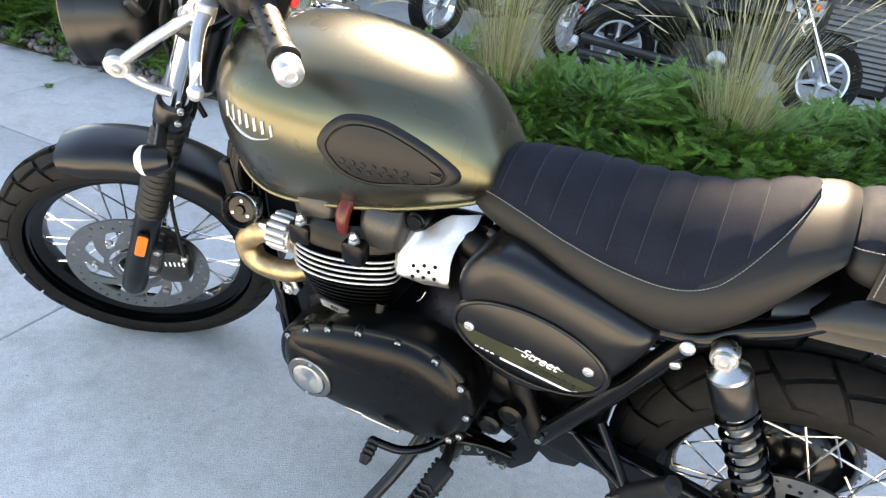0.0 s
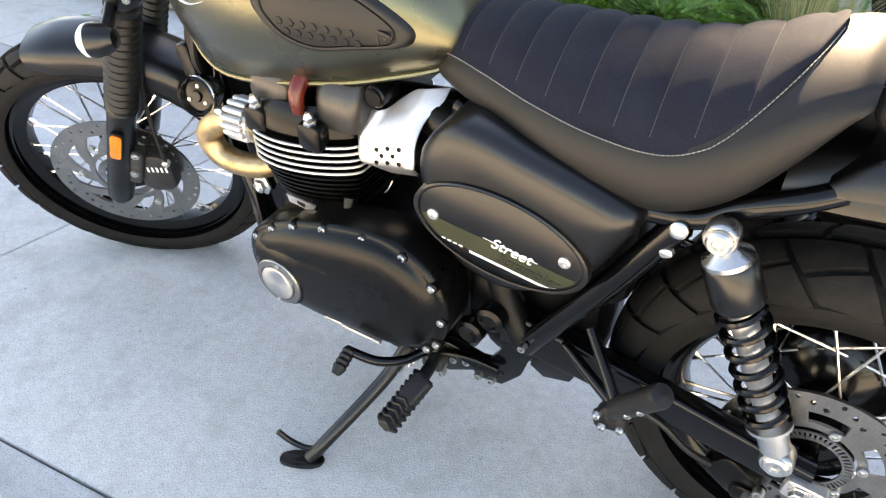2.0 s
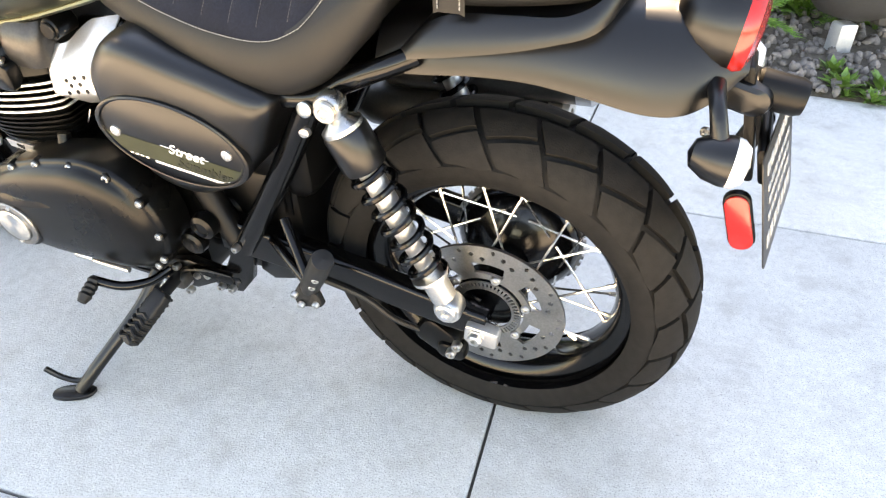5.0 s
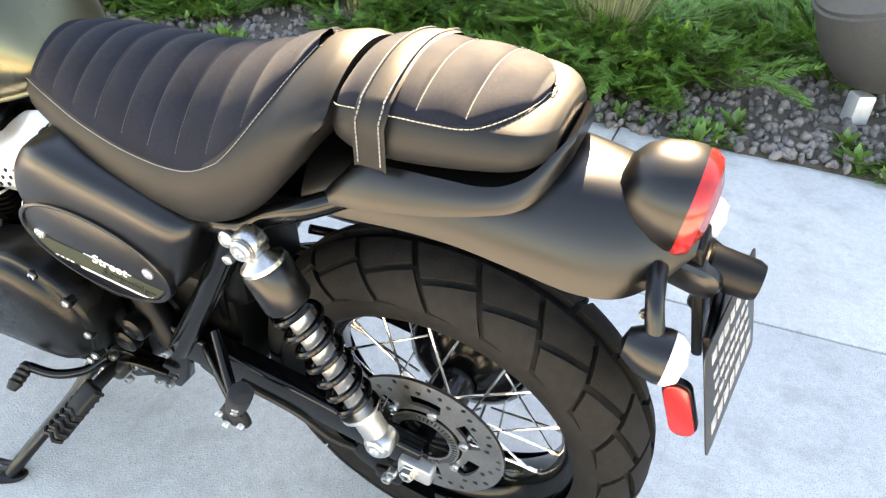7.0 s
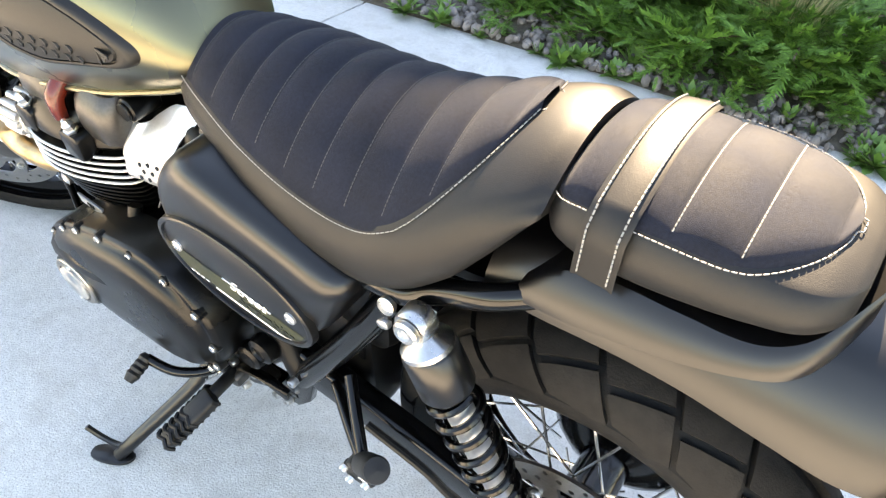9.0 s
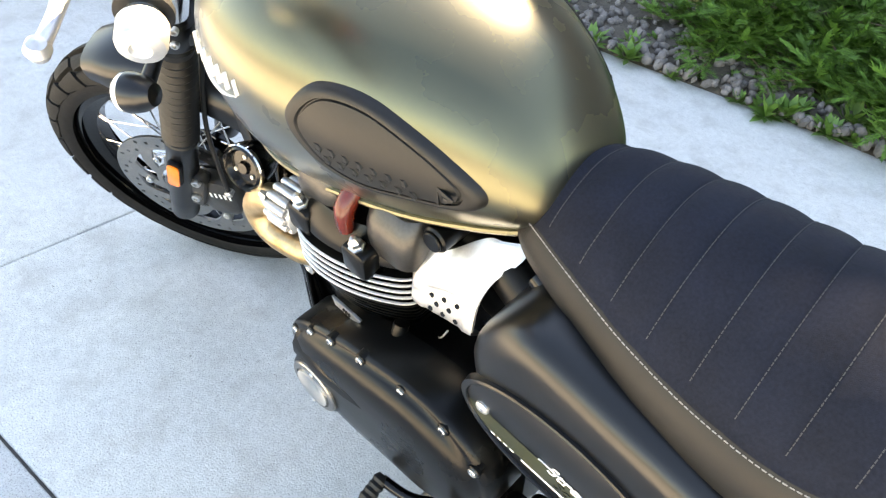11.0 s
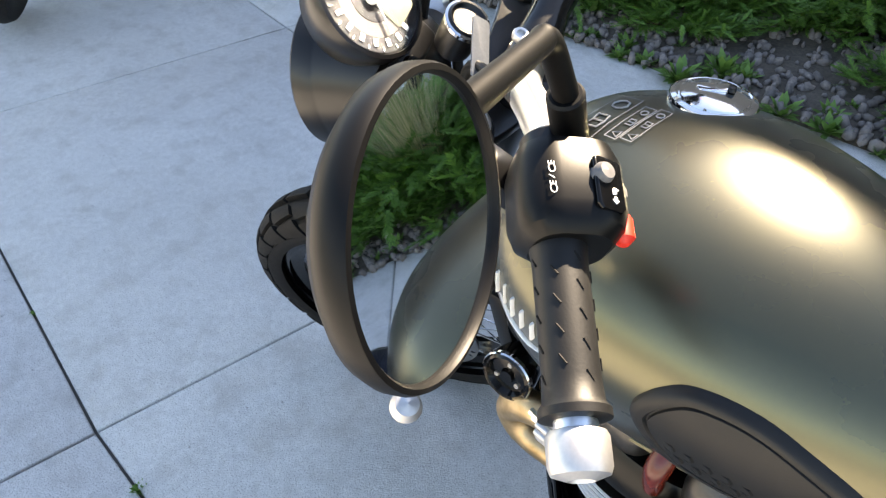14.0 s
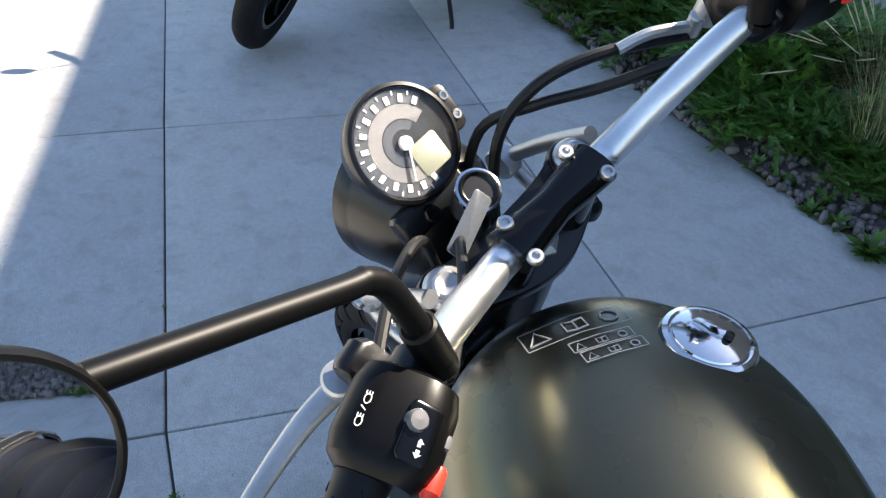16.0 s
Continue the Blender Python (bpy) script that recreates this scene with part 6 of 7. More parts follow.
# front mudguard
rings = []
for i in range(41):
    a = radians(-38 + 106 * i / 40)                     # from the front tip over the top to the rear
    taper = min(1, (i + 1.5) / 5) if i < 5 else min(1, (41.5 - i) / 4) if i > 37 else 1
    row = []
    for y, dr in ((-0.066, -0.045), (-0.0655, -0.022), (-0.06, -0.006), (-0.045, 0.006), (-0.02, 0.012), (0.02, 0.012), (0.045, 0.006), (0.06, -0.006), (0.0655, -0.022), (0.066, -0.045), (0.063, -0.045), (0.062, -0.02), (0.042, 0.002), (0.0, 0.008), (-0.042, 0.002), (-0.062, -0.02), (-0.063, -0.045)):
        r = 0.322 + dr * (0.5 + 0.5 * taper)
        row.append(Vector((-0.034 + r * math.sin(a), y * (0.75 + 0.25 * taper), AXLE + r * math.cos(a))))
    rings.append(row)
fpart("front_fender", loft(rings), M_BLACK, None, "satin black front mudguard", smooth=60)
fcal = fpart("front_caliper", join(box(0.075, 0.05, 0.11, (0.035, -0.085, -0.705), 0.018, (0, -20, 0)), box(0.035, 0.03, 0.1, (-0.005, -0.105, -0.685), 0.008)), M_CAST, None, "black front brake caliper")
for x, y, z in ((-0.002, -0.121, -0.64), (-0.002, -0.121, -0.695)):
    fpart("caliper_bolt", bolt((x, y, z), (0, -1, 0), 0.009, 0.008), M_BOLT, fcal)
fpart("caliper_marks", join(*[box(0.004, 0.001, 0.014, (0.02 + 0.009 * i, -0.1108, -0.69 + 0.003 * i), 0.0004, (0, -20, 0)) for i in range(5)]), M_WHITE, fcal)
fpart("banjo_bolt", turn([(0.008, 0), (0.008, 0.012), (0.005, 0.014), (0, 0.014)], (0.055, -0.105, -0.655), (0, -1, 0), 6), M_BRIGHT, fcal)
fpart("front_brake_hose", tube([(0.055, -0.112, -0.655), (0.03, -0.1, -0.6), (-0.005, -0.075, -0.5), (-0.02, -0.05, -0.3), (-0.04, 0.0, -0.2)], 0.0042, 10), M_RUBBER, None, "black front brake hose")
# headlight
HL, HA = Vector((-0.160, 0.006, -0.178)), Vector((-0.902, 0, -0.432))
head = fpart("headlight", turn([(0.0, -0.085), (0.0288, -0.082), (0.0576, -0.066), (0.0787, -0.038), (0.0883, 0.0), (0.0902, 0.03), (0.0907, 0.034), (0.0917, 0.036), (0.0917, 0.058), (0.0883, 0.062), (0.0826, 0.06)], HL, HA, 48), M_BLACK, None, "satin black round headlight shell", smooth=30)
fpart("glass", turn([(0.0835, 0.058), (0.072, 0.066), (0.045, 0.073), (0.0, 0.076)], HL, HA, 48), M_CLEAR, head, "clear headlight glass")
# instrument
GC, GN = Vector((-0.176, -0.012, -0.055)), Vector((0.55, 0.0, 0.83))
gauge = fpart("instrument", turn([(0.0, -0.06), (0.034, -0.057), (0.056, -0.038), (0.0645, -0.01), (0.066, 0.004), (0.0645, 0.0095), (0.0606, 0.0105), (0.06, 0.0045), (0.0, 0.0045)], GC, GN, 48), M_BLACK, None, "round black speedometer")
gz, gx = GN.normalized(), Vector((0, 1, 0))
gy = gz.cross(gx)
GM = Matrix(((gx.x, gy.x, gz.x, GC.x), (gx.y, gy.y, gz.y, GC.y), (gx.z, gy.z, gz.z, GC.z), (0, 0, 0, 1))) @ Matrix.Diagonal((1.14, 1.14, 1.14, 1))


def gpart(name, m, mat, label="", **k):
    return part(name, xf(xf(m, GM), FORK), mat, gauge, label, **k)


gpart("dial", turn([(0.0, 0.0045), (0.0525, 0.0045), (0.0525, 0.005), (0.0, 0.0052)], n=48), M_DIAL, "dark dial face")
gpart("dial_ring", loft([[Vector((r * math.cos(a), r * math.sin(a), 0.0056)) for a in [radians(30 + 250 * i / 40) for i in range(41)]] for r in (0.037, 0.05)], closed=False), M_DIALRING, "pale speed scale ring", fix=False)
gpart("inner_ring", loft([[Vector((r * math.cos(a), r * math.sin(a), 0.0056)) for a in [radians(30 + 250 * i / 40) for i in range(41)]] for r in (0.013, 0.022)], closed=False), M_DIALRING, fix=False)
for i in range(25):
    a = radians(36 + 238 * i / 24)
    gpart("scale_mark", xf(box(0.0075 if i % 2 == 0 else 0.004, 0.0046 if i % 2 == 0 else 0.0012, 0.0008, (0.0415 if i % 2 == 0 else 0.047, 0, 0.0062), 0.0003), pose(0, 0, 0, 0, 0, math.degrees(a))), M_WHITE, fix=False)
gpart("middle_ring", loft([[Vector((r * math.cos(a), r * math.sin(a), 0.0054)) for a in [radians(20 + 260 * i / 40) for i in range(41)]] for r in (0.023, 0.0365)], closed=False), M_KNOB, fix=False)
gpart("lcd", plate(rrect(0.034, 0.032, 0.004, cx=0.014, cy=-0.022), 0.005, 0.0062, 0.0003, normal=(0, 0, 1), up=(0, 1, 0)), M_LCD, "pale grey display window")
gpart("needle", join(tube([(0.004, 0.004, 0.0085), (-0.016, -0.032, 0.0085)], 0.0011, 6), turn([(0.007, 0.005), (0.0065, 0.0095), (0, 0.0098)], n=16)), M_WHITE, "white needle")
gl = gpart("dial_glass", turn([(0.0, 0.0092), (0.03, 0.0088), (0.0525, 0.0072), (0.0525, 0.0066), (0.0, 0.0086)], n=48), M_GAUGEGLASS, "clear gauge glass")
gl.visible_shadow = False
panel = gpart("warning_panel", join(xf(plate(rrect(0.02, 0.05, 0.009), -0.014, 0.0, 0.003, normal=(0, 0, 1), up=(0, 1, 0)), pose(0.062, -0.002, 0))), M_CAST, "grey warning lamp panel")
for v in (-0.012, 0.01):
    part("panel_bolt", xf(xf(bolt((0.064, v, 0.0), (0, 0, 1), 0.0055, 0.004), GM), FORK), M_BOLT, panel)
gpart("gauge_mount", join(xf(box(0.09, 0.03, 0.02, (0, 0, 0)), pose(-0.01, -0.062, -0.012)), bolt((-0.02, -0.066, -0.002), (0, 0, 1), 0.009, 0.007)), M_BLACK, "black gauge bracket")
fpart("ignition", join(turn([(0.02, -0.03), (0.022, 0.0), (0.022, 0.012), (0.018, 0.015), (0.015, 0.012), (0, 0.012)], (-0.073, -0.018, -0.034), (0.2, 0, 1), 28)), M_BLACK, None, "black ignition switch")
fpart("ignition_ring", turn([(0.0205, 0.006), (0.0235, 0.008), (0.0235, 0.012), (0.0205, 0.013), (0.0205, 0.006)], (-0.073, -0.018, -0.034), (0.2, 0, 1), 28), M_CHROME, bike)
fpart("key_tag", plate(rrect(0.02, 0.07, 0.004), -0.001, 0.001, 0.0005, (-0.047, -0.062, -0.004), (0.45, 0.1, 0.9), (0.33, -0.94, 0.0)), M_TAG, None, "clear plastic key tag")
# handlebar and risers
bar = fpart("handlebar", tube([(0.102, -0.42, 0.126), (0.052, -0.29, 0.122), (0.034, -0.225, 0.108), (0.018, -0.16, 0.062), (0.004, -0.1, 0.012), (0.0, -0.06, 0.0), (0.0, 0.06, 0.0), (0.004, 0.1, 0.012), (0.018, 0.16, 0.062), (0.034, 0.225, 0.108), (0.052, 0.29, 0.122), (0.102, 0.42, 0.126)], [0.0125, 0.0125, 0.0135, 0.0152, 0.016, 0.016, 0.016, 0.016, 0.0152, 0.0135, 0.0125, 0.0125], 18, 6), M_BAR, None, "silver tubular handlebar")
rings = []
for i in range(13):
    y = -0.066 + 0.132 * i / 12
    k = 0.85 + 0.3 * abs(i - 6) / 6
    rings.append([Vector((0.0 + x * k, y, 0.004 + z)) for x, z in rrect(0.044, 0.036, 0.0178, 8)])
clampp = fpart("bar_clamp", join(loft(rings), *[cyl((0, sd * 0.045, -0.08), (0, sd * 0.045, 0.0), 0.02, 20) for sd in (-1, 1)]), M_GLOSS, None, "black handlebar clamp")
for x, y in ((-0.017, -0.052), (0.023, -0.06), (0.019, 0.054), (-0.023, 0.045)):
    fpart("clamp_bolt", bolt((x, y, 0.018), (0, 0, 1), 0.0078, 0.006, 14), M_ALU, clampp)


def side_controls(sd):
    """Grip, switch box, lever, perch and bar end on one side."""
    s = sd
    d = Vector((0.053, s * 0.14, 0.004)).normalized()
    g0 = Vector((0.052, s * 0.288, 0.122))
    grip = fpart("grip", turn([(0.023, 0.0), (0.024, 0.004), (0.019, 0.008), (0.0175, 0.02)] + [(0.0172, 0.025 + 0.01 * i) for i in range(8)] + [(0.018, 0.108), (0.021, 0.112), (0.021, 0.117), (0.014, 0.118)], g0, d, 28), M_RUBBER, None, "black rubber grip with cut pattern")
    u = d.cross(Vector((0, 0, 1))).normalized()
    w = u.cross(d)
    for i in range(9):
        for k in range(7):
            a = radians(-150 + 50 * k) + 0.15
            c = g0 + d * (0.024 + 0.009 * i) + (u * math.cos(a) + w * math.sin(a)) * 0.0173
            t = (-u * math.sin(a) + w * math.cos(a))
            if (i + k) % 2:
                fpart("grip_cut", tube([c - t * 0.002 - d * 0.003, c + t * 0.002 + d * 0.003], 0.0007, 5), M_TYRE, grip, fix=False)
    fpart("bar_end", turn([(0.0095, 0.116), (0.0095, 0.122), (0.0165, 0.124), (0.018, 0.127), (0.018, 0.143), (0.0165, 0.147), (0.008, 0.15), (0.006, 0.147), (0.0, 0.147)], g0, d, 28), M_BRIGHT, None, "silver bar-end weight")
    c = g0 - d * 0.030 + Vector((0.010, s * 0.008, 0.004))
    bk = Vector((d.y, -d.x, 0)).normalized() * (-s) * -1
    bk = bk if bk.x > 0 else -bk
    w = (d.cross(bk) if d.cross(bk).z > 0 else bk.cross(d)).normalized()
    q = Matrix(((bk.x, d.x, w.x, c.x), (bk.y, d.y, w.y, c.y), (bk.z, d.z, w.z, c.z), (0, 0, 0, 1)))
    rings = []
    for y, k in ((-0.031, 0.72), (-0.028, 0.9), (-0.018, 1.0), (0.012, 1.02), (0.022, 0.93), (0.028, 0.7)):
        rings.append([Vector((x * k, y * 1.15, z * k - 0.003)) for x, z in rrect(0.07, 0.066, 0.024, 6)])
    sw = fpart("switch_box", xf(loft(rings), q), M_PLASTIC, None, "black plastic switch box")
    fpart("switch_recess", xf(box(0.022, 0.036, 0.004, (0.0175, 0.002, 0.0282), 0.003, (0, 22, 0)), q), M_GLOSS, sw)
    fpart("switch_button", xf(turn([(0.007, 0), (0.007, 0.006), (0.0055, 0.009), (0, 0.0095)], (0.012, -0.004, 0.027), (0.4, 0, 1), 18), q), M_KNOB, sw, "grey push button")
    fpart("switch_red", xf(box(0.014, 0.021, 0.014, (0.033, 0.02, 0.005), 0.004, (0, 20, 0)), q), M_RED, sw, "red switch button")
    fpart("switch_grey", xf(box(0.010, 0.012, 0.012, (0.031, -0.002, 0.01), 0.003, (0, 20, 0)), q), M_KNOB, sw)
    for y in (-0.009, 0.009):
        lampm = join(tube([(-0.014 + 0.0026 * math.cos(a), y + 0.0014 + 0.0038 * math.sin(a), 0.0309) for a in [math.pi * k / 8 for k in range(17)]], 0.0005, 5, 1), *[tube([(-0.0165 + 0.0022 * k, y - 0.0016, 0.0309), (-0.0165 + 0.0022 * k, y - 0.0046, 0.0309)], 0.0005, 5, 1) for k in range(3)])
        fpart("switch_mark", xf(lampm, q @ Matrix.Translation((-0.0175, 0, 0.0065)) @ Matrix.Diagonal((0.78, 0.78, 0.78, 1)) @ Matrix.Translation((0.0135, 0, 0))), M_WHITE, sw, "white lamp symbol", fix=False)
    fpart("switch_mark", xf(tube([(-0.02, -0.0011, 0.0306), (-0.0165, 0.0011, 0.0306)], 0.0004, 5, 1), q), M_WHITE, sw, fix=False)
    for y, k in ((0.0075, -1), (0.0135, 1)):
        arrow = plate([(-0.0012, -0.0022), (0.0012, -0.0022), (0.0012, 0.0), (0.0028, 0.0), (0.0, 0.0028), (-0.0028, 0.0), (-0.0012, 0.0)], 0.0, 0.0008, 0.0002, normal=(0, 0, 1), up=(0, 1, 0))
        fpart("switch_mark", xf(arrow, q @ pose(0.02, y, 0.0296, 0, 22, 0 if k > 0 else 180)), M_WHITE, sw, "white arrow symbol")
    p0 = Vector((0.034, s * 0.225, 0.108))
    lv = fpart("lever_perch", join(cyl(p0 - d * 0.012, p0 + d * 0.012, 0.021, 20), box(0.06, 0.03, 0.022, (0.008, s * 0.24, 0.082), 0.006, (0, 35, 12 * -s))), M_BLACK, None, "black lever perch")
    fpart("lever", join(tube([(-0.01, s * 0.252, 0.062), (-0.012, s * 0.29, 0.055), (-0.008, s * 0.33, 0.046), (0.0, s * 0.37, 0.042), (0.006, s * 0.404, 0.043)], [0.011, 0.0095, 0.0085, 0.007, 0.0075], 14, 8, 0.6), turn([(0.0, -0.011), (0.008, -0.008), (0.011, 0), (0.008, 0.008), (0, 0.011)], (0.006, s * 0.406, 0.044), (0, 0, 1), 18), cyl((-0.011, s * 0.256, 0.044), (-0.011, s * 0.256, 0.075), 0.0145, 20)), M_BRIGHT, lv, "silver control lever")
    m0 = Vector((0.044, s * 0.213, 0.125))
    m1, m2 = Vector((0.001, s * 0.222, 0.206)), Vector((-0.024, s * 0.36, 0.292))
    mir = fpart("mirror", join(cyl(m0 - Vector((0, 0, 0.012)), m0 + (m1 - m0) * 0.45, 0.0125, 18), tube([m0, m0 + (m1 - m0) * 0.8, m1 + (m2 - m1) * 0.06, m1 + (m2 - m1) * 0.2, m2], [0.0085, 0.0085, 0.0082, 0.0078, 0.0075], 16, 8), turn([(0.012, -0.018), (0.011, -0.012), (0.009, -0.012)], m0, (0, 0, 1), 8)), M_STEM, None, "round black mirror on a bent arm")
    return mir


MIRN = {-1: Vector((0.898, 0.3635, 0.248)), 1: Vector((0.9, 0.0, 0.25))}
for sd in (-1, 1):
    mir = side_controls(sd)
    mc = Vector((-0.022, sd * 0.411, 0.294))
    nb = BIKE.to_3x3().inverted() @ MIRN[sd]
    nf = FORK.to_3x3().inverted() @ nb
    fpart("mirror_shell", turn([(0.0, -0.014), (0.028, -0.012), (0.046, -0.008), (0.053, -0.001), (0.0548, 0.004), (0.0548, 0.0085), (0.0538, 0.0108), (0.0518, 0.0112), (0.0508, 0.0098), (0.0505, 0.004)], mc, nf, 56), M_STEM, mir, "satin black mirror shell", smooth=50)
    fpart("mirror_glass", turn([(0.0, 0.0085), (0.0507, 0.0085), (0.0507, 0.005), (0.0, 0.005)], mc, nf, 56), M_MIRROR, mir, "round mirror glass")
# cables
for pts, r in ((((0.02, 0.2, 0.07), (-0.04, 0.14, 0.02), (-0.09, 0.09, -0.01), (-0.13, 0.06, -0.06), (-0.12, 0.03, -0.16)), 0.006),
               (((-0.01, 0.25, 0.03), (-0.07, 0.15, 0.03), (-0.1, 0.09, 0.0), (-0.1, 0.05, -0.06), (-0.06, 0.03, -0.2)), 0.0065),
               (((0.0, -0.235, 0.045), (-0.05, -0.16, 0.02), (-0.08, -0.09, -0.04), (-0.07, -0.06, -0.16), (0.02, -0.05, -0.3)), 0.0055),
               (((0.045, -0.2, 0.07), (0.0, -0.13, 0.03), (-0.05, -0.07, -0.02), (-0.05, -0.04, -0.14)), 0.005)):
    fpart("control_cable", tube(pts, r, 10), M_RUBBER, None, "black control cable")
fpart("brake_banjo", join(tube([(-0.015, 0.245, 0.04), (-0.04, 0.2, 0.045), (-0.055, 0.17, 0.035)], 0.006, 10), cyl((-0.015, 0.245, 0.03), (-0.015, 0.245, 0.055), 0.009, 12)), M_BRIGHT, None, "silver brake hose fitting")
fpart("brake_reservoir", join(box(0.06, 0.07, 0.045, (0.03, 0.25, 0.105), 0.01, (0, 20, 0)), box(0.064, 0.074, 0.008, (0.03, 0.25, 0.132), 0.003, (0, 20, 0))), M_BLACK, None, "black brake fluid reservoir")

# ---- other motorcycles: front to -x, wheels on the ground ----
def cast_wheel(R, w, mat, parent, at, spokes=5, turn_by=None):
    m = turn_by or Matrix()
    T = Matrix.Translation(at)
    k = 64
    prof = [(R * 0.66, -w * 0.36), (R * 0.8, -w * 0.48), (R * 0.93, -w * 0.42), (R * 0.99, -w * 0.2), (R, 0), (R * 0.99, w * 0.2), (R * 0.93, w * 0.42), (R * 0.8, w * 0.48), (R * 0.66, w * 0.36)]
    ring = [[Vector((r * math.cos(a), h, r * math.sin(a))) for a in [2 * math.pi * j / k for j in range(k)]] for r, h in prof + prof[:1]]
    wh = part("wheel", xf(xf(turn([(R * 0.14, -w * 0.4), (R * 0.16, 0), (R * 0.14, w * 0.4)], axis=(0, 1, 0), n=24), T), m), mat, parent, "silver cast wheel hub")
    part("tyre", xf(xf(loft(ring, cap=False), T), m), M_TYRE, wh, "black road tyre")
    prof = [(R * 0.6, -w * 0.34), (R * 0.69, -w * 0.36), (R * 0.7, -w * 0.3), (R * 0.62, 0), (R * 0.7, w * 0.3), (R * 0.69, w * 0.36), (R * 0.6, w * 0.34)]
    ring = [[Vector((r * math.cos(a), h, r * math.sin(a))) for a in [2 * math.pi * j / k for j in range(k)]] for r, h in prof + prof[:1]]
    part("rim", xf(xf(loft(ring, cap=False), T), m), mat, wh)
    for i in range(spokes):
        a = 2 * math.pi * i / spokes + 0.3
        d = Vector((math.cos(a), 0, math.sin(a)))
        if spokes > 12:
            sp = tube([d * R * 0.1 + Vector((0, w * 0.25 * (-1) ** i, 0)), Vector((math.cos(a + 0.25), 0, math.sin(a + 0.25))) * R * 0.63], 0.003, 6)
        else:
            sp = tube([d * R * 0.1, d * R * 0.4, d * R * 0.64], [R * 0.12, R * 0.085, R * 0.11], 8, 3, 0.6)
        part("spoke", xf(xf(sp, T), m), mat, wh, fix=False)
    return wh


def cruiser(label, wheel_mat, spokes, steer=0.0, body=M_GLOSS):
    b = new("motorcycle")
    tagged(b, label, "motorcycle", "parked motorcycles")
    cast_wheel(0.32, 0.16, wheel_mat, b, (0.8, 0, 0.32), spokes)
    rk = radians(31)
    F2 = Matrix.Translation((-0.45, 0, 0.908)) @ Matrix(((math.cos(rk), 0, math.sin(rk), 0), (0, 1, 0, 0), (-math.sin(rk), 0, math.cos(rk), 0), (0, 0, 0, 1))) @ pose(0, 0, 0, 0, 0, steer)
    wl = Vector((-0.06, 0, -0.71))
    cast_wheel(0.33, 0.12, wheel_mat, b, tuple(wl), spokes, F2)
    for sd in (-1, 1):
        part("fork_leg", xf(join(tube([(-0.06, sd * 0.11, -0.72), (-0.06, sd * 0.11, -0.4)], 0.03, 14), tube([(-0.06, sd * 0.11, -0.42), (-0.06, sd * 0.11, 0.02)], 0.022, 14)), F2), M_CHROME, b, "chrome fork leg")
        part("indicator", xf(turn([(0.0, -0.03), (0.025, -0.02), (0.03, 0.01), (0.0, 0.025)], (-0.09, sd * 0.2, -0.12), (-1, 0, -0.5), 14), F2), M_AMBER, b, "amber indicator")
        part("exhaust_pipe", tube([(-0.05, sd * 0.1 if sd > 0 else 0.1, 0.45 + 0.08 * sd), (-0.2, 0.15, 0.38), (-0.1, 0.19, 0.25 + 0.04 * sd), (0.4, 0.2, 0.25 + 0.05 * sd), (1.1, 0.21, 0.3 + 0.06 * sd)], [0.025, 0.025, 0.027, 0.035, 0.04], 14), M_CAST, b, "dark exhaust pipe")
        part("shock_absorber", tube([(0.55, sd * 0.14, 0.6), (0.8, sd * 0.14, 0.36)], 0.03, 12), M_GLOSS, b, "black shock absorber")
        part("frame_tube", tube([(-0.4, sd * 0.05, 0.8), (-0.32, sd * 0.13, 0.4), (-0.22, sd * 0.15, 0.2), (0.45, sd * 0.15, 0.2), (0.8, sd * 0.12, 0.32)], 0.02, 12), body, b, "black frame tube")
        part("grip", xf(tube([(0.1, sd * 0.3, 0.14), (0.17, sd * 0.42, 0.13)], 0.018, 12), F2), M_RUBBER, b)
        part("mirror", xf(join(tube([(0.06, sd * 0.27, 0.14), (0.0, sd * 0.34, 0.24)], 0.006, 8), turn([(0, -0.02), (0.05, -0.005), (0.055, 0.008), (0, 0.008)], (0.0, sd * 0.37, 0.27), (1, 0, 0.3), 20)), F2), M_CHROME, b, "chrome mirror")
    part("handlebar", xf(tube([(0.1, -0.3, 0.14), (0.02, -0.2, 0.12), (0, -0.07, 0.02), (0, 0.07, 0.02), (0.02, 0.2, 0.12), (0.1, 0.3, 0.14)], 0.0125, 12), F2), M_CHROME, b, "chrome handlebar")
    hl = part("headlight", xf(turn([(0, -0.13), (0.06, -0.1), (0.09, -0.03), (0.095, 0.02), (0.085, 0.03)], (-0.13, 0, -0.05), (-0.86, 0, -0.5), 32), F2), M_CHROME, b, "chrome headlight")
    part("glass", xf(turn([(0.085, 0.03), (0.05, 0.045), (0, 0.05)], (-0.13, 0, -0.05), (-0.86, 0, -0.5), 32), F2), M_CLEAR, hl, "clear headlight glass")
    part("triple_clamp", xf(join(box(0.09, 0.27, 0.035, (-0.03, 0, 0.0), 0.01), box(0.09, 0.27, 0.035, (-0.03, 0, -0.2), 0.01)), F2), M_CHROME, b)
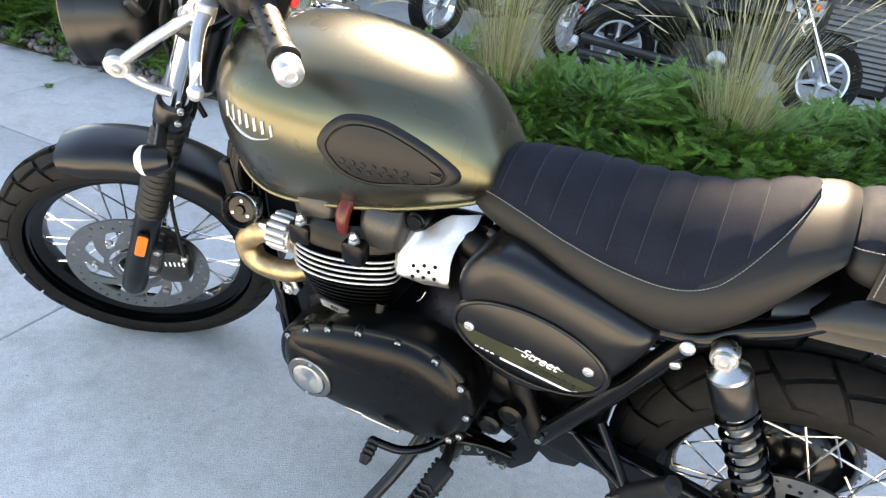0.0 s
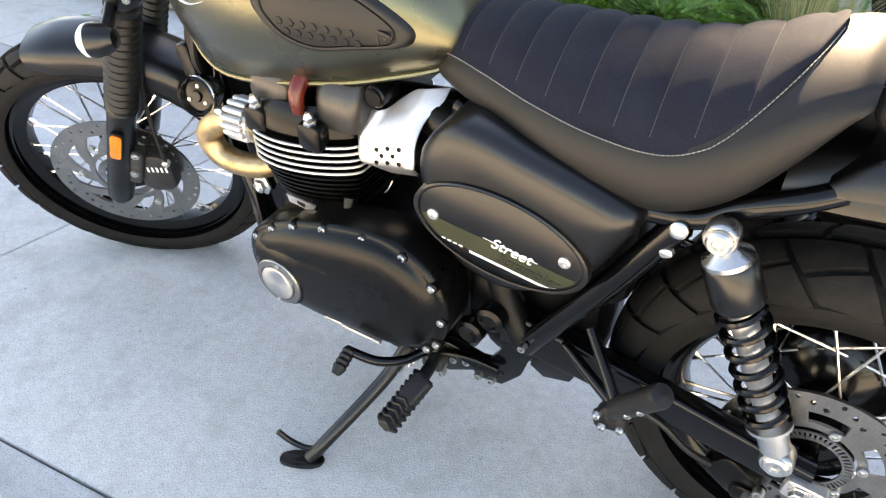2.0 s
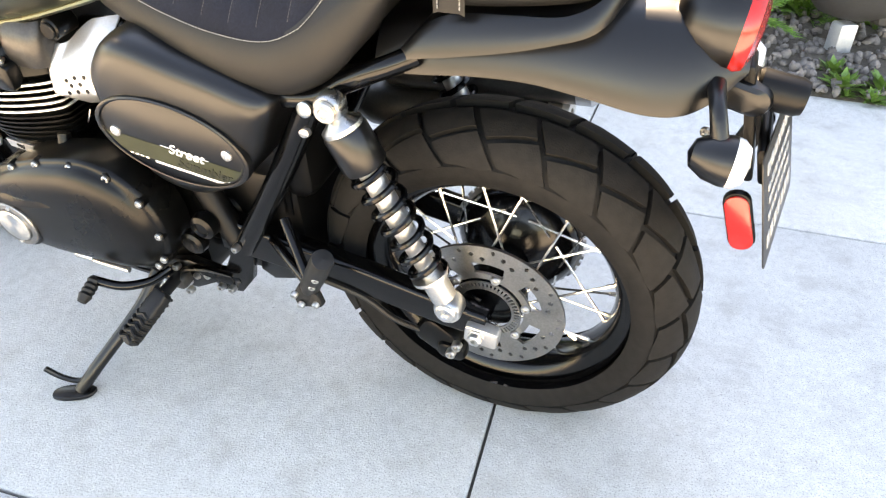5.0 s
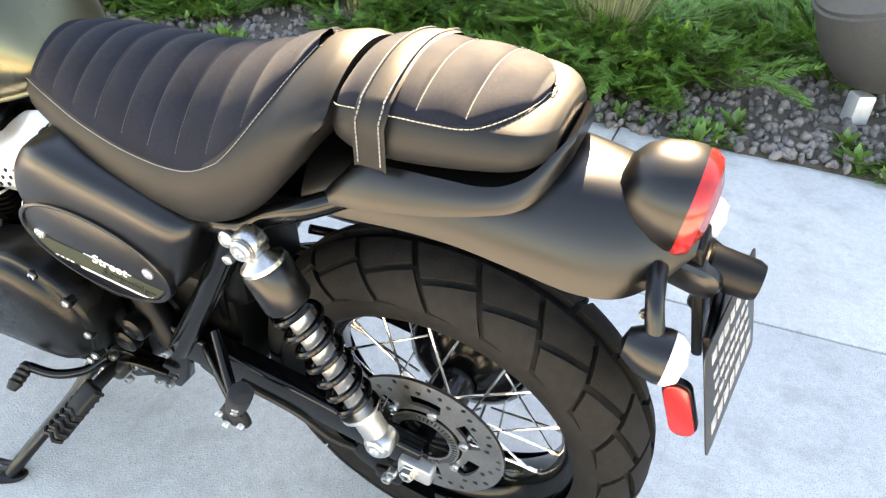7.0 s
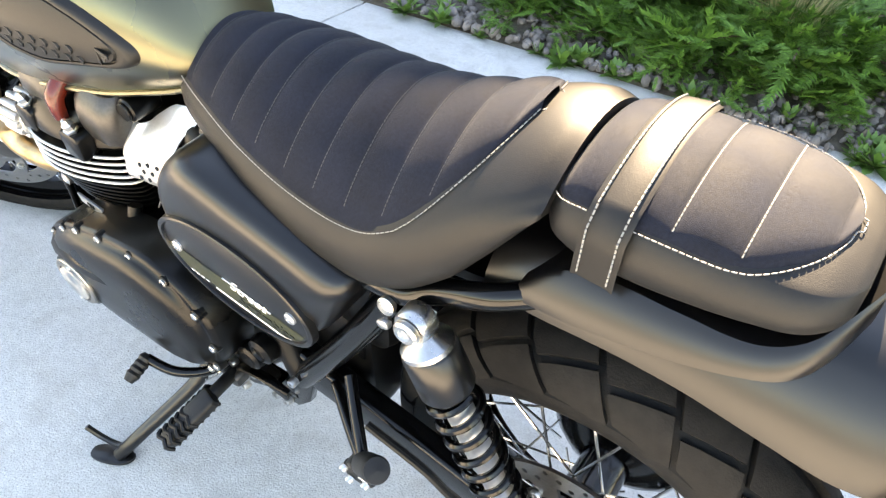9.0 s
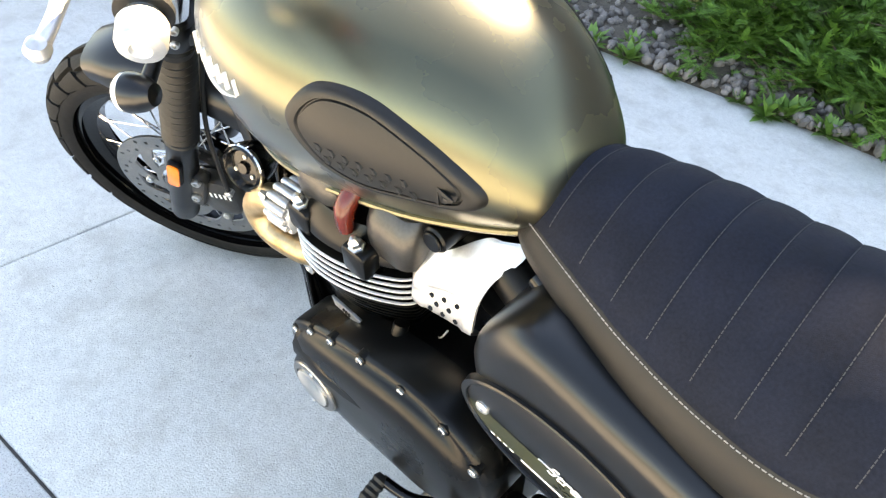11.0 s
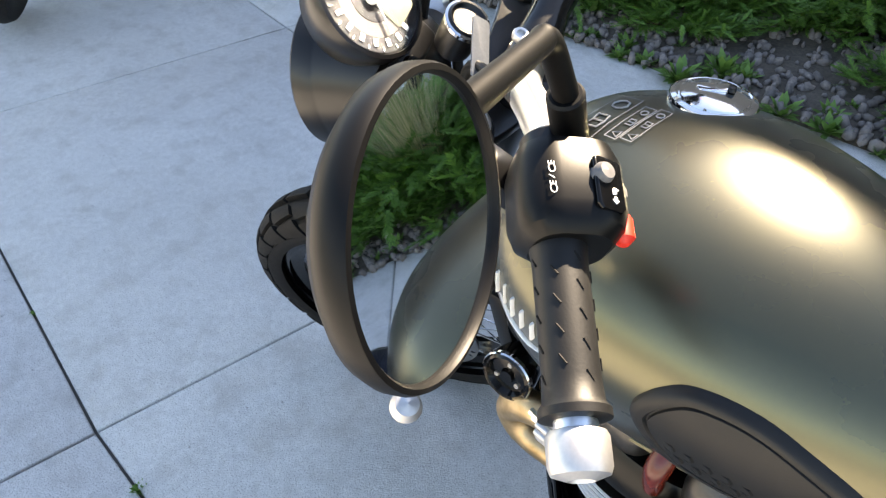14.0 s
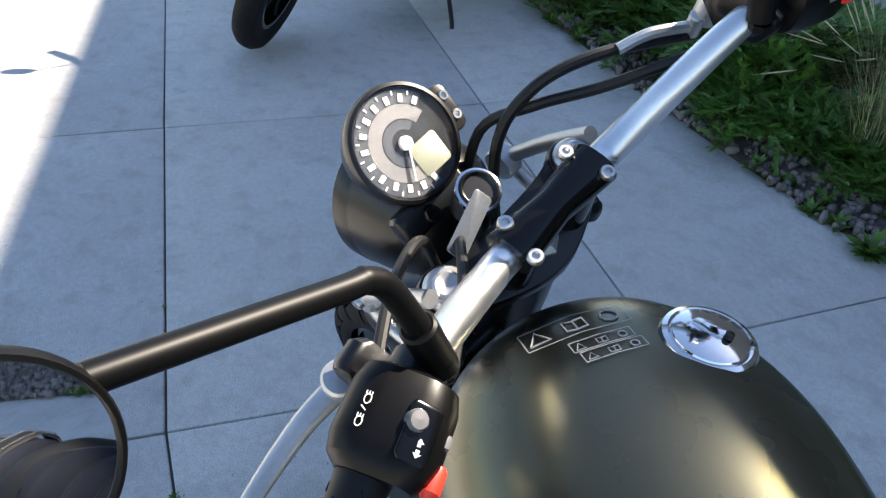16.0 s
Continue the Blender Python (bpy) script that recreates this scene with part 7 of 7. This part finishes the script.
    for name, c, R, a0, a1, w in (("front_fender", None, 0.36, -60, 70, 0.08), ("rear_fender", Vector((0.8, 0, 0.32)), 0.365, -70, 85, 0.1)):
        rings = []
        for i in range(25):
            a = radians(a0 + (a1 - a0) * i / 24)
            row = []
            for y, dr in ((-1, -0.07), (-0.95, -0.02), (-0.6, 0.01), (0, 0.02), (0.6, 0.01), (0.95, -0.02), (1, -0.07), (0.9, -0.06), (0.5, 0.0), (0, 0.01), (-0.5, 0.0), (-0.9, -0.06)):
                p = Vector(((R + dr) * math.sin(a), y * w, (R + dr) * math.cos(a)))
                row.append(F2 @ (p + wl) if c is None else p + c)
            rings.append(row)
        part(name, loft(rings), body, b, "gloss black mudguard")
    rings = []
    for i in range(25):
        x = -0.42 + 0.58 * i / 24
        t = i / 24
        w, h = 0.17 * math.sin(math.pi * (0.08 + 0.86 * t) ** 0.8) + 0.02, 0.16 * math.sin(math.pi * (0.1 + 0.85 * t) ** 0.75) + 0.03
        rings.append([Vector((x, w * math.cos(q), 0.78 - 0.05 * t + h * (math.sin(q) if math.sin(q) > 0 else 0.6 * math.sin(q)))) for q in [2 * math.pi * j / 24 for j in range(24)]])
    part("fuel_tank", loft(rings), body, b, "gloss black teardrop fuel tank")
    rings = []
    for i in range(21):
        t = i / 20
        w = 0.11 + 0.07 * math.sin(math.pi * t) ** 0.7
        z = 0.68 + 0.07 * max(0, t - 0.5)
        rings.append([Vector((0.15 + 0.75 * t, x * w * 2, z + y)) for x, y in rrect(1.0, 0.1, 0.045, 4)])
    part("seat", loft(rings), M_VINYL, b, "black leather saddle")
    for sd in (-1, 1):
        part("engine_cap", turn([(0.075, 0), (0.075, 0.015), (0.06, 0.028), (0.0, 0.034)], (0.0, sd * 0.16, 0.36), (0, sd, 0), 28), M_ALU, b, "round chrome engine cap")
        part("side_panel", box(0.24, 0.03, 0.2, (0.4, sd * 0.15, 0.54), 0.012, (0, 8, 0)), body, b, "gloss black side panel")
        part("foot_board", box(0.24, 0.1, 0.03, (-0.12, sd * 0.26, 0.27), 0.01), M_CAST, b)
    eng = part("engine_case", join(box(0.62, 0.28, 0.34, (0.06, 0, 0.38), 0.06), cyl((-0.08, -0.17, 0.32), (-0.08, 0.17, 0.32), 0.11, 28), cyl((0.18, -0.16, 0.33), (0.18, 0.16, 0.33), 0.09, 28)), M_CAST, b, "dark engine cases")
    for ang, x in ((-24, -0.06), (24, 0.14)):
        cylm = join(turn([(0.06, 0), (0.06, 0.24)], n=20), *[turn([(0.06, 0.03 + 0.02 * i), (0.095, 0.032 + 0.02 * i), (0.095, 0.038 + 0.02 * i), (0.06, 0.04 + 0.02 * i)], n=20) for i in range(9)], turn([(0.085, 0.21), (0.09, 0.23), (0.075, 0.27), (0, 0.28)], n=20))
        part("cylinder", xf(cylm, pose(x, 0, 0.42, 0, ang, 0)), M_CAST, eng, "finned cylinder")
    part("air_cleaner", turn([(0.09, 0), (0.1, 0.01), (0.095, 0.05), (0, 0.06)], (0.04, 0.1, 0.6), (0, 1, 0), 28), M_GLOSS, b, "round black air cleaner")
    part("tail_light", turn([(0.0, -0.03), (0.03, -0.02), (0.04, 0.01), (0, 0.03)], (1.15, 0, 0.55), (1, 0, 0), 16), M_REDLENS, b, "red tail light")
    part("side_stand", tube([(0.05, -0.13, 0.2), (0.0, -0.26, 0.05), (-0.03, -0.3, 0.005)], 0.012, 10), M_BLACK, b, "black side stand")
    part("battery_box", box(0.3, 0.2, 0.3, (0.32, 0, 0.45), 0.04), M_PLASTIC, b)
    return b


def stand(fx, fy, rx, ry, z=LOT, lean=6):
    """Sets a motorcycle with its front wheel at one place and its rear towards another."""
    a = math.degrees(math.atan2(ry - fy, rx - fx))
    m = pose(0, 0, 0, 0, 0, a) @ pose(0, 0, 0, lean, 0, 0)
    off = m @ Vector((-0.87, 0, 0.0))
    return Matrix.Translation((fx - off.x, fy - off.y, z + 0.008)) @ m


c1 = cruiser("black cruiser motorcycle with silver five-spoke wheels parked before the shop", M_WHITEWHEEL, 5, 12)
c1.matrix_basis = stand(1.48, 5.42, -0.1, 5.25)
c2 = cruiser("black cruiser motorcycle with wire wheels parked before the shop", M_SPOKE, 28, -15)
c2.matrix_basis = stand(-0.69, 5.58, -0.3, 7.0)
for src, f, r in ((c2, (-1.89, 5.42), (-1.5, 6.9)), (c1, (-3.7, 5.6), (-3.2, 7.0))):
    copy_thing(src, stand(*f, *r))
c3 = cruiser("black cruiser motorcycle standing across the pavement on its side stand", M_GLOSS, 5, 40)
c3.matrix_basis = stand(-3.17, 0.25, -3.57, 1.53, 0.0)

# ---- small things by the bed and the shop ----
lamp = new("flood_light")
lamp.matrix_basis = pose(1.74, 2.17, 0.05, 0, 0, 25)
tagged(lamp, "large taupe plastic flood light on a post in the bed", "flood light")
part("housing", xf(turn([(0.0, -0.02), (0.16, -0.01), (0.22, 0.05), (0.25, 0.15), (0.25, 0.34), (0.24, 0.345), (0.24, 0.36), (0.2, 0.4), (0.0, 0.42)], n=40), pose(0, 0, 0.2, 0, -28, 0)), M_BROWN, lamp, "rounded taupe housing")
part("bracket", box(0.1, 0.22, 0.1, (0, 0, 0.16), 0.015), M_BROWN, lamp)
part("post", cyl((-0.1, 0.0, 0.0), (-0.1, 0.0, 0.2), 0.03, 16), M_CAST, lamp, "dark metal post")
part("base", box(0.07, 0.07, 0.13, (-0.14, -0.05, 0.05), 0.006), M_WHITEWHEEL, lamp, "pale base block")
cone = new("traffic_cone")
cone.matrix_basis = pose(2.5, 6.3, LOT) @ Matrix.Diagonal((0.85, 0.85, 0.85, 1))
tagged(cone, "orange plastic traffic cone by the shop", "cone")
part("cone_body", turn([(0.15, 0.03), (0.145, 0.05), (0.03, 0.68), (0.025, 0.7), (0.02, 0.7), (0.13, 0.05)], n=32), M_CONE, cone)
part("cone_base", box(0.36, 0.36, 0.03, (0, 0, 0.015), 0.01), M_CONE, cone)
ac = new("utility_cabinet")
ac.matrix_basis = pose(1.9, 6.85, LOT, 0, 0, -5)
tagged(ac, "grey ribbed metal utility cabinet against the shop", "cabinet")
part("cabinet_body", box(0.75, 0.45, 0.8, (0, 0, 0.44), 0.02), M_CAST, ac)
for i in range(14):
    part("slat", box(0.66, 0.012, 0.03, (0, -0.23, 0.12 + 0.05 * i), 0.004, (20, 0, 0)), M_ALU, ac)
part("cabinet_foot", box(0.7, 0.4, 0.04, (0, 0, 0.02), 0.005), M_PLASTIC, ac)


# ---- pavement slabs, each a piece of the pavement ----
def crossing(c, r):
    (x, y), d = COLS[c], ROWS_Y[r]
    return Vector((x + SKEW[c] * d, y + d, 0))


def slab_mesh(corners):
    """A slab between four joint crossings, with worn arrises and a shallow gap round it."""
    mid = sum(corners, Vector()) / 4
    V, F = [], []
    for inset, z in ((0.003, -0.013), (0.003, -0.006), (0.0042, -0.0015), (0.007, 0.0)):
        for p in corners:
            d = p - mid
            V.append((p.x - math.copysign(inset, d.x), p.y - math.copysign(inset, d.y), z))
    for a in range(3):
        for i in range(4):
            F.append((a * 4 + i, a * 4 + (i + 1) % 4, (a + 1) * 4 + (i + 1) % 4, (a + 1) * 4 + i))
    F.append((12, 13, 14, 15))
    return mesh_of("slab", (V, F), M_SLAB, 0)


for c in range(len(COLS) - 1):
    for r in range(len(ROWS_Y) - 1):
        o = new("slab", slab_mesh([crossing(c, r), crossing(c + 1, r), crossing(c + 1, r + 1), crossing(c, r + 1)]))
        o.parent = pavement
    edge = [crossing(c, -1), crossing(c + 1, -1), Vector((crossing(c + 1, -1).x + 0.1, 2.05, 0)), Vector((crossing(c, -1).x + 0.1, 2.05, 0))]
    o = new("slab", slab_mesh(edge))
    o.parent = pavement
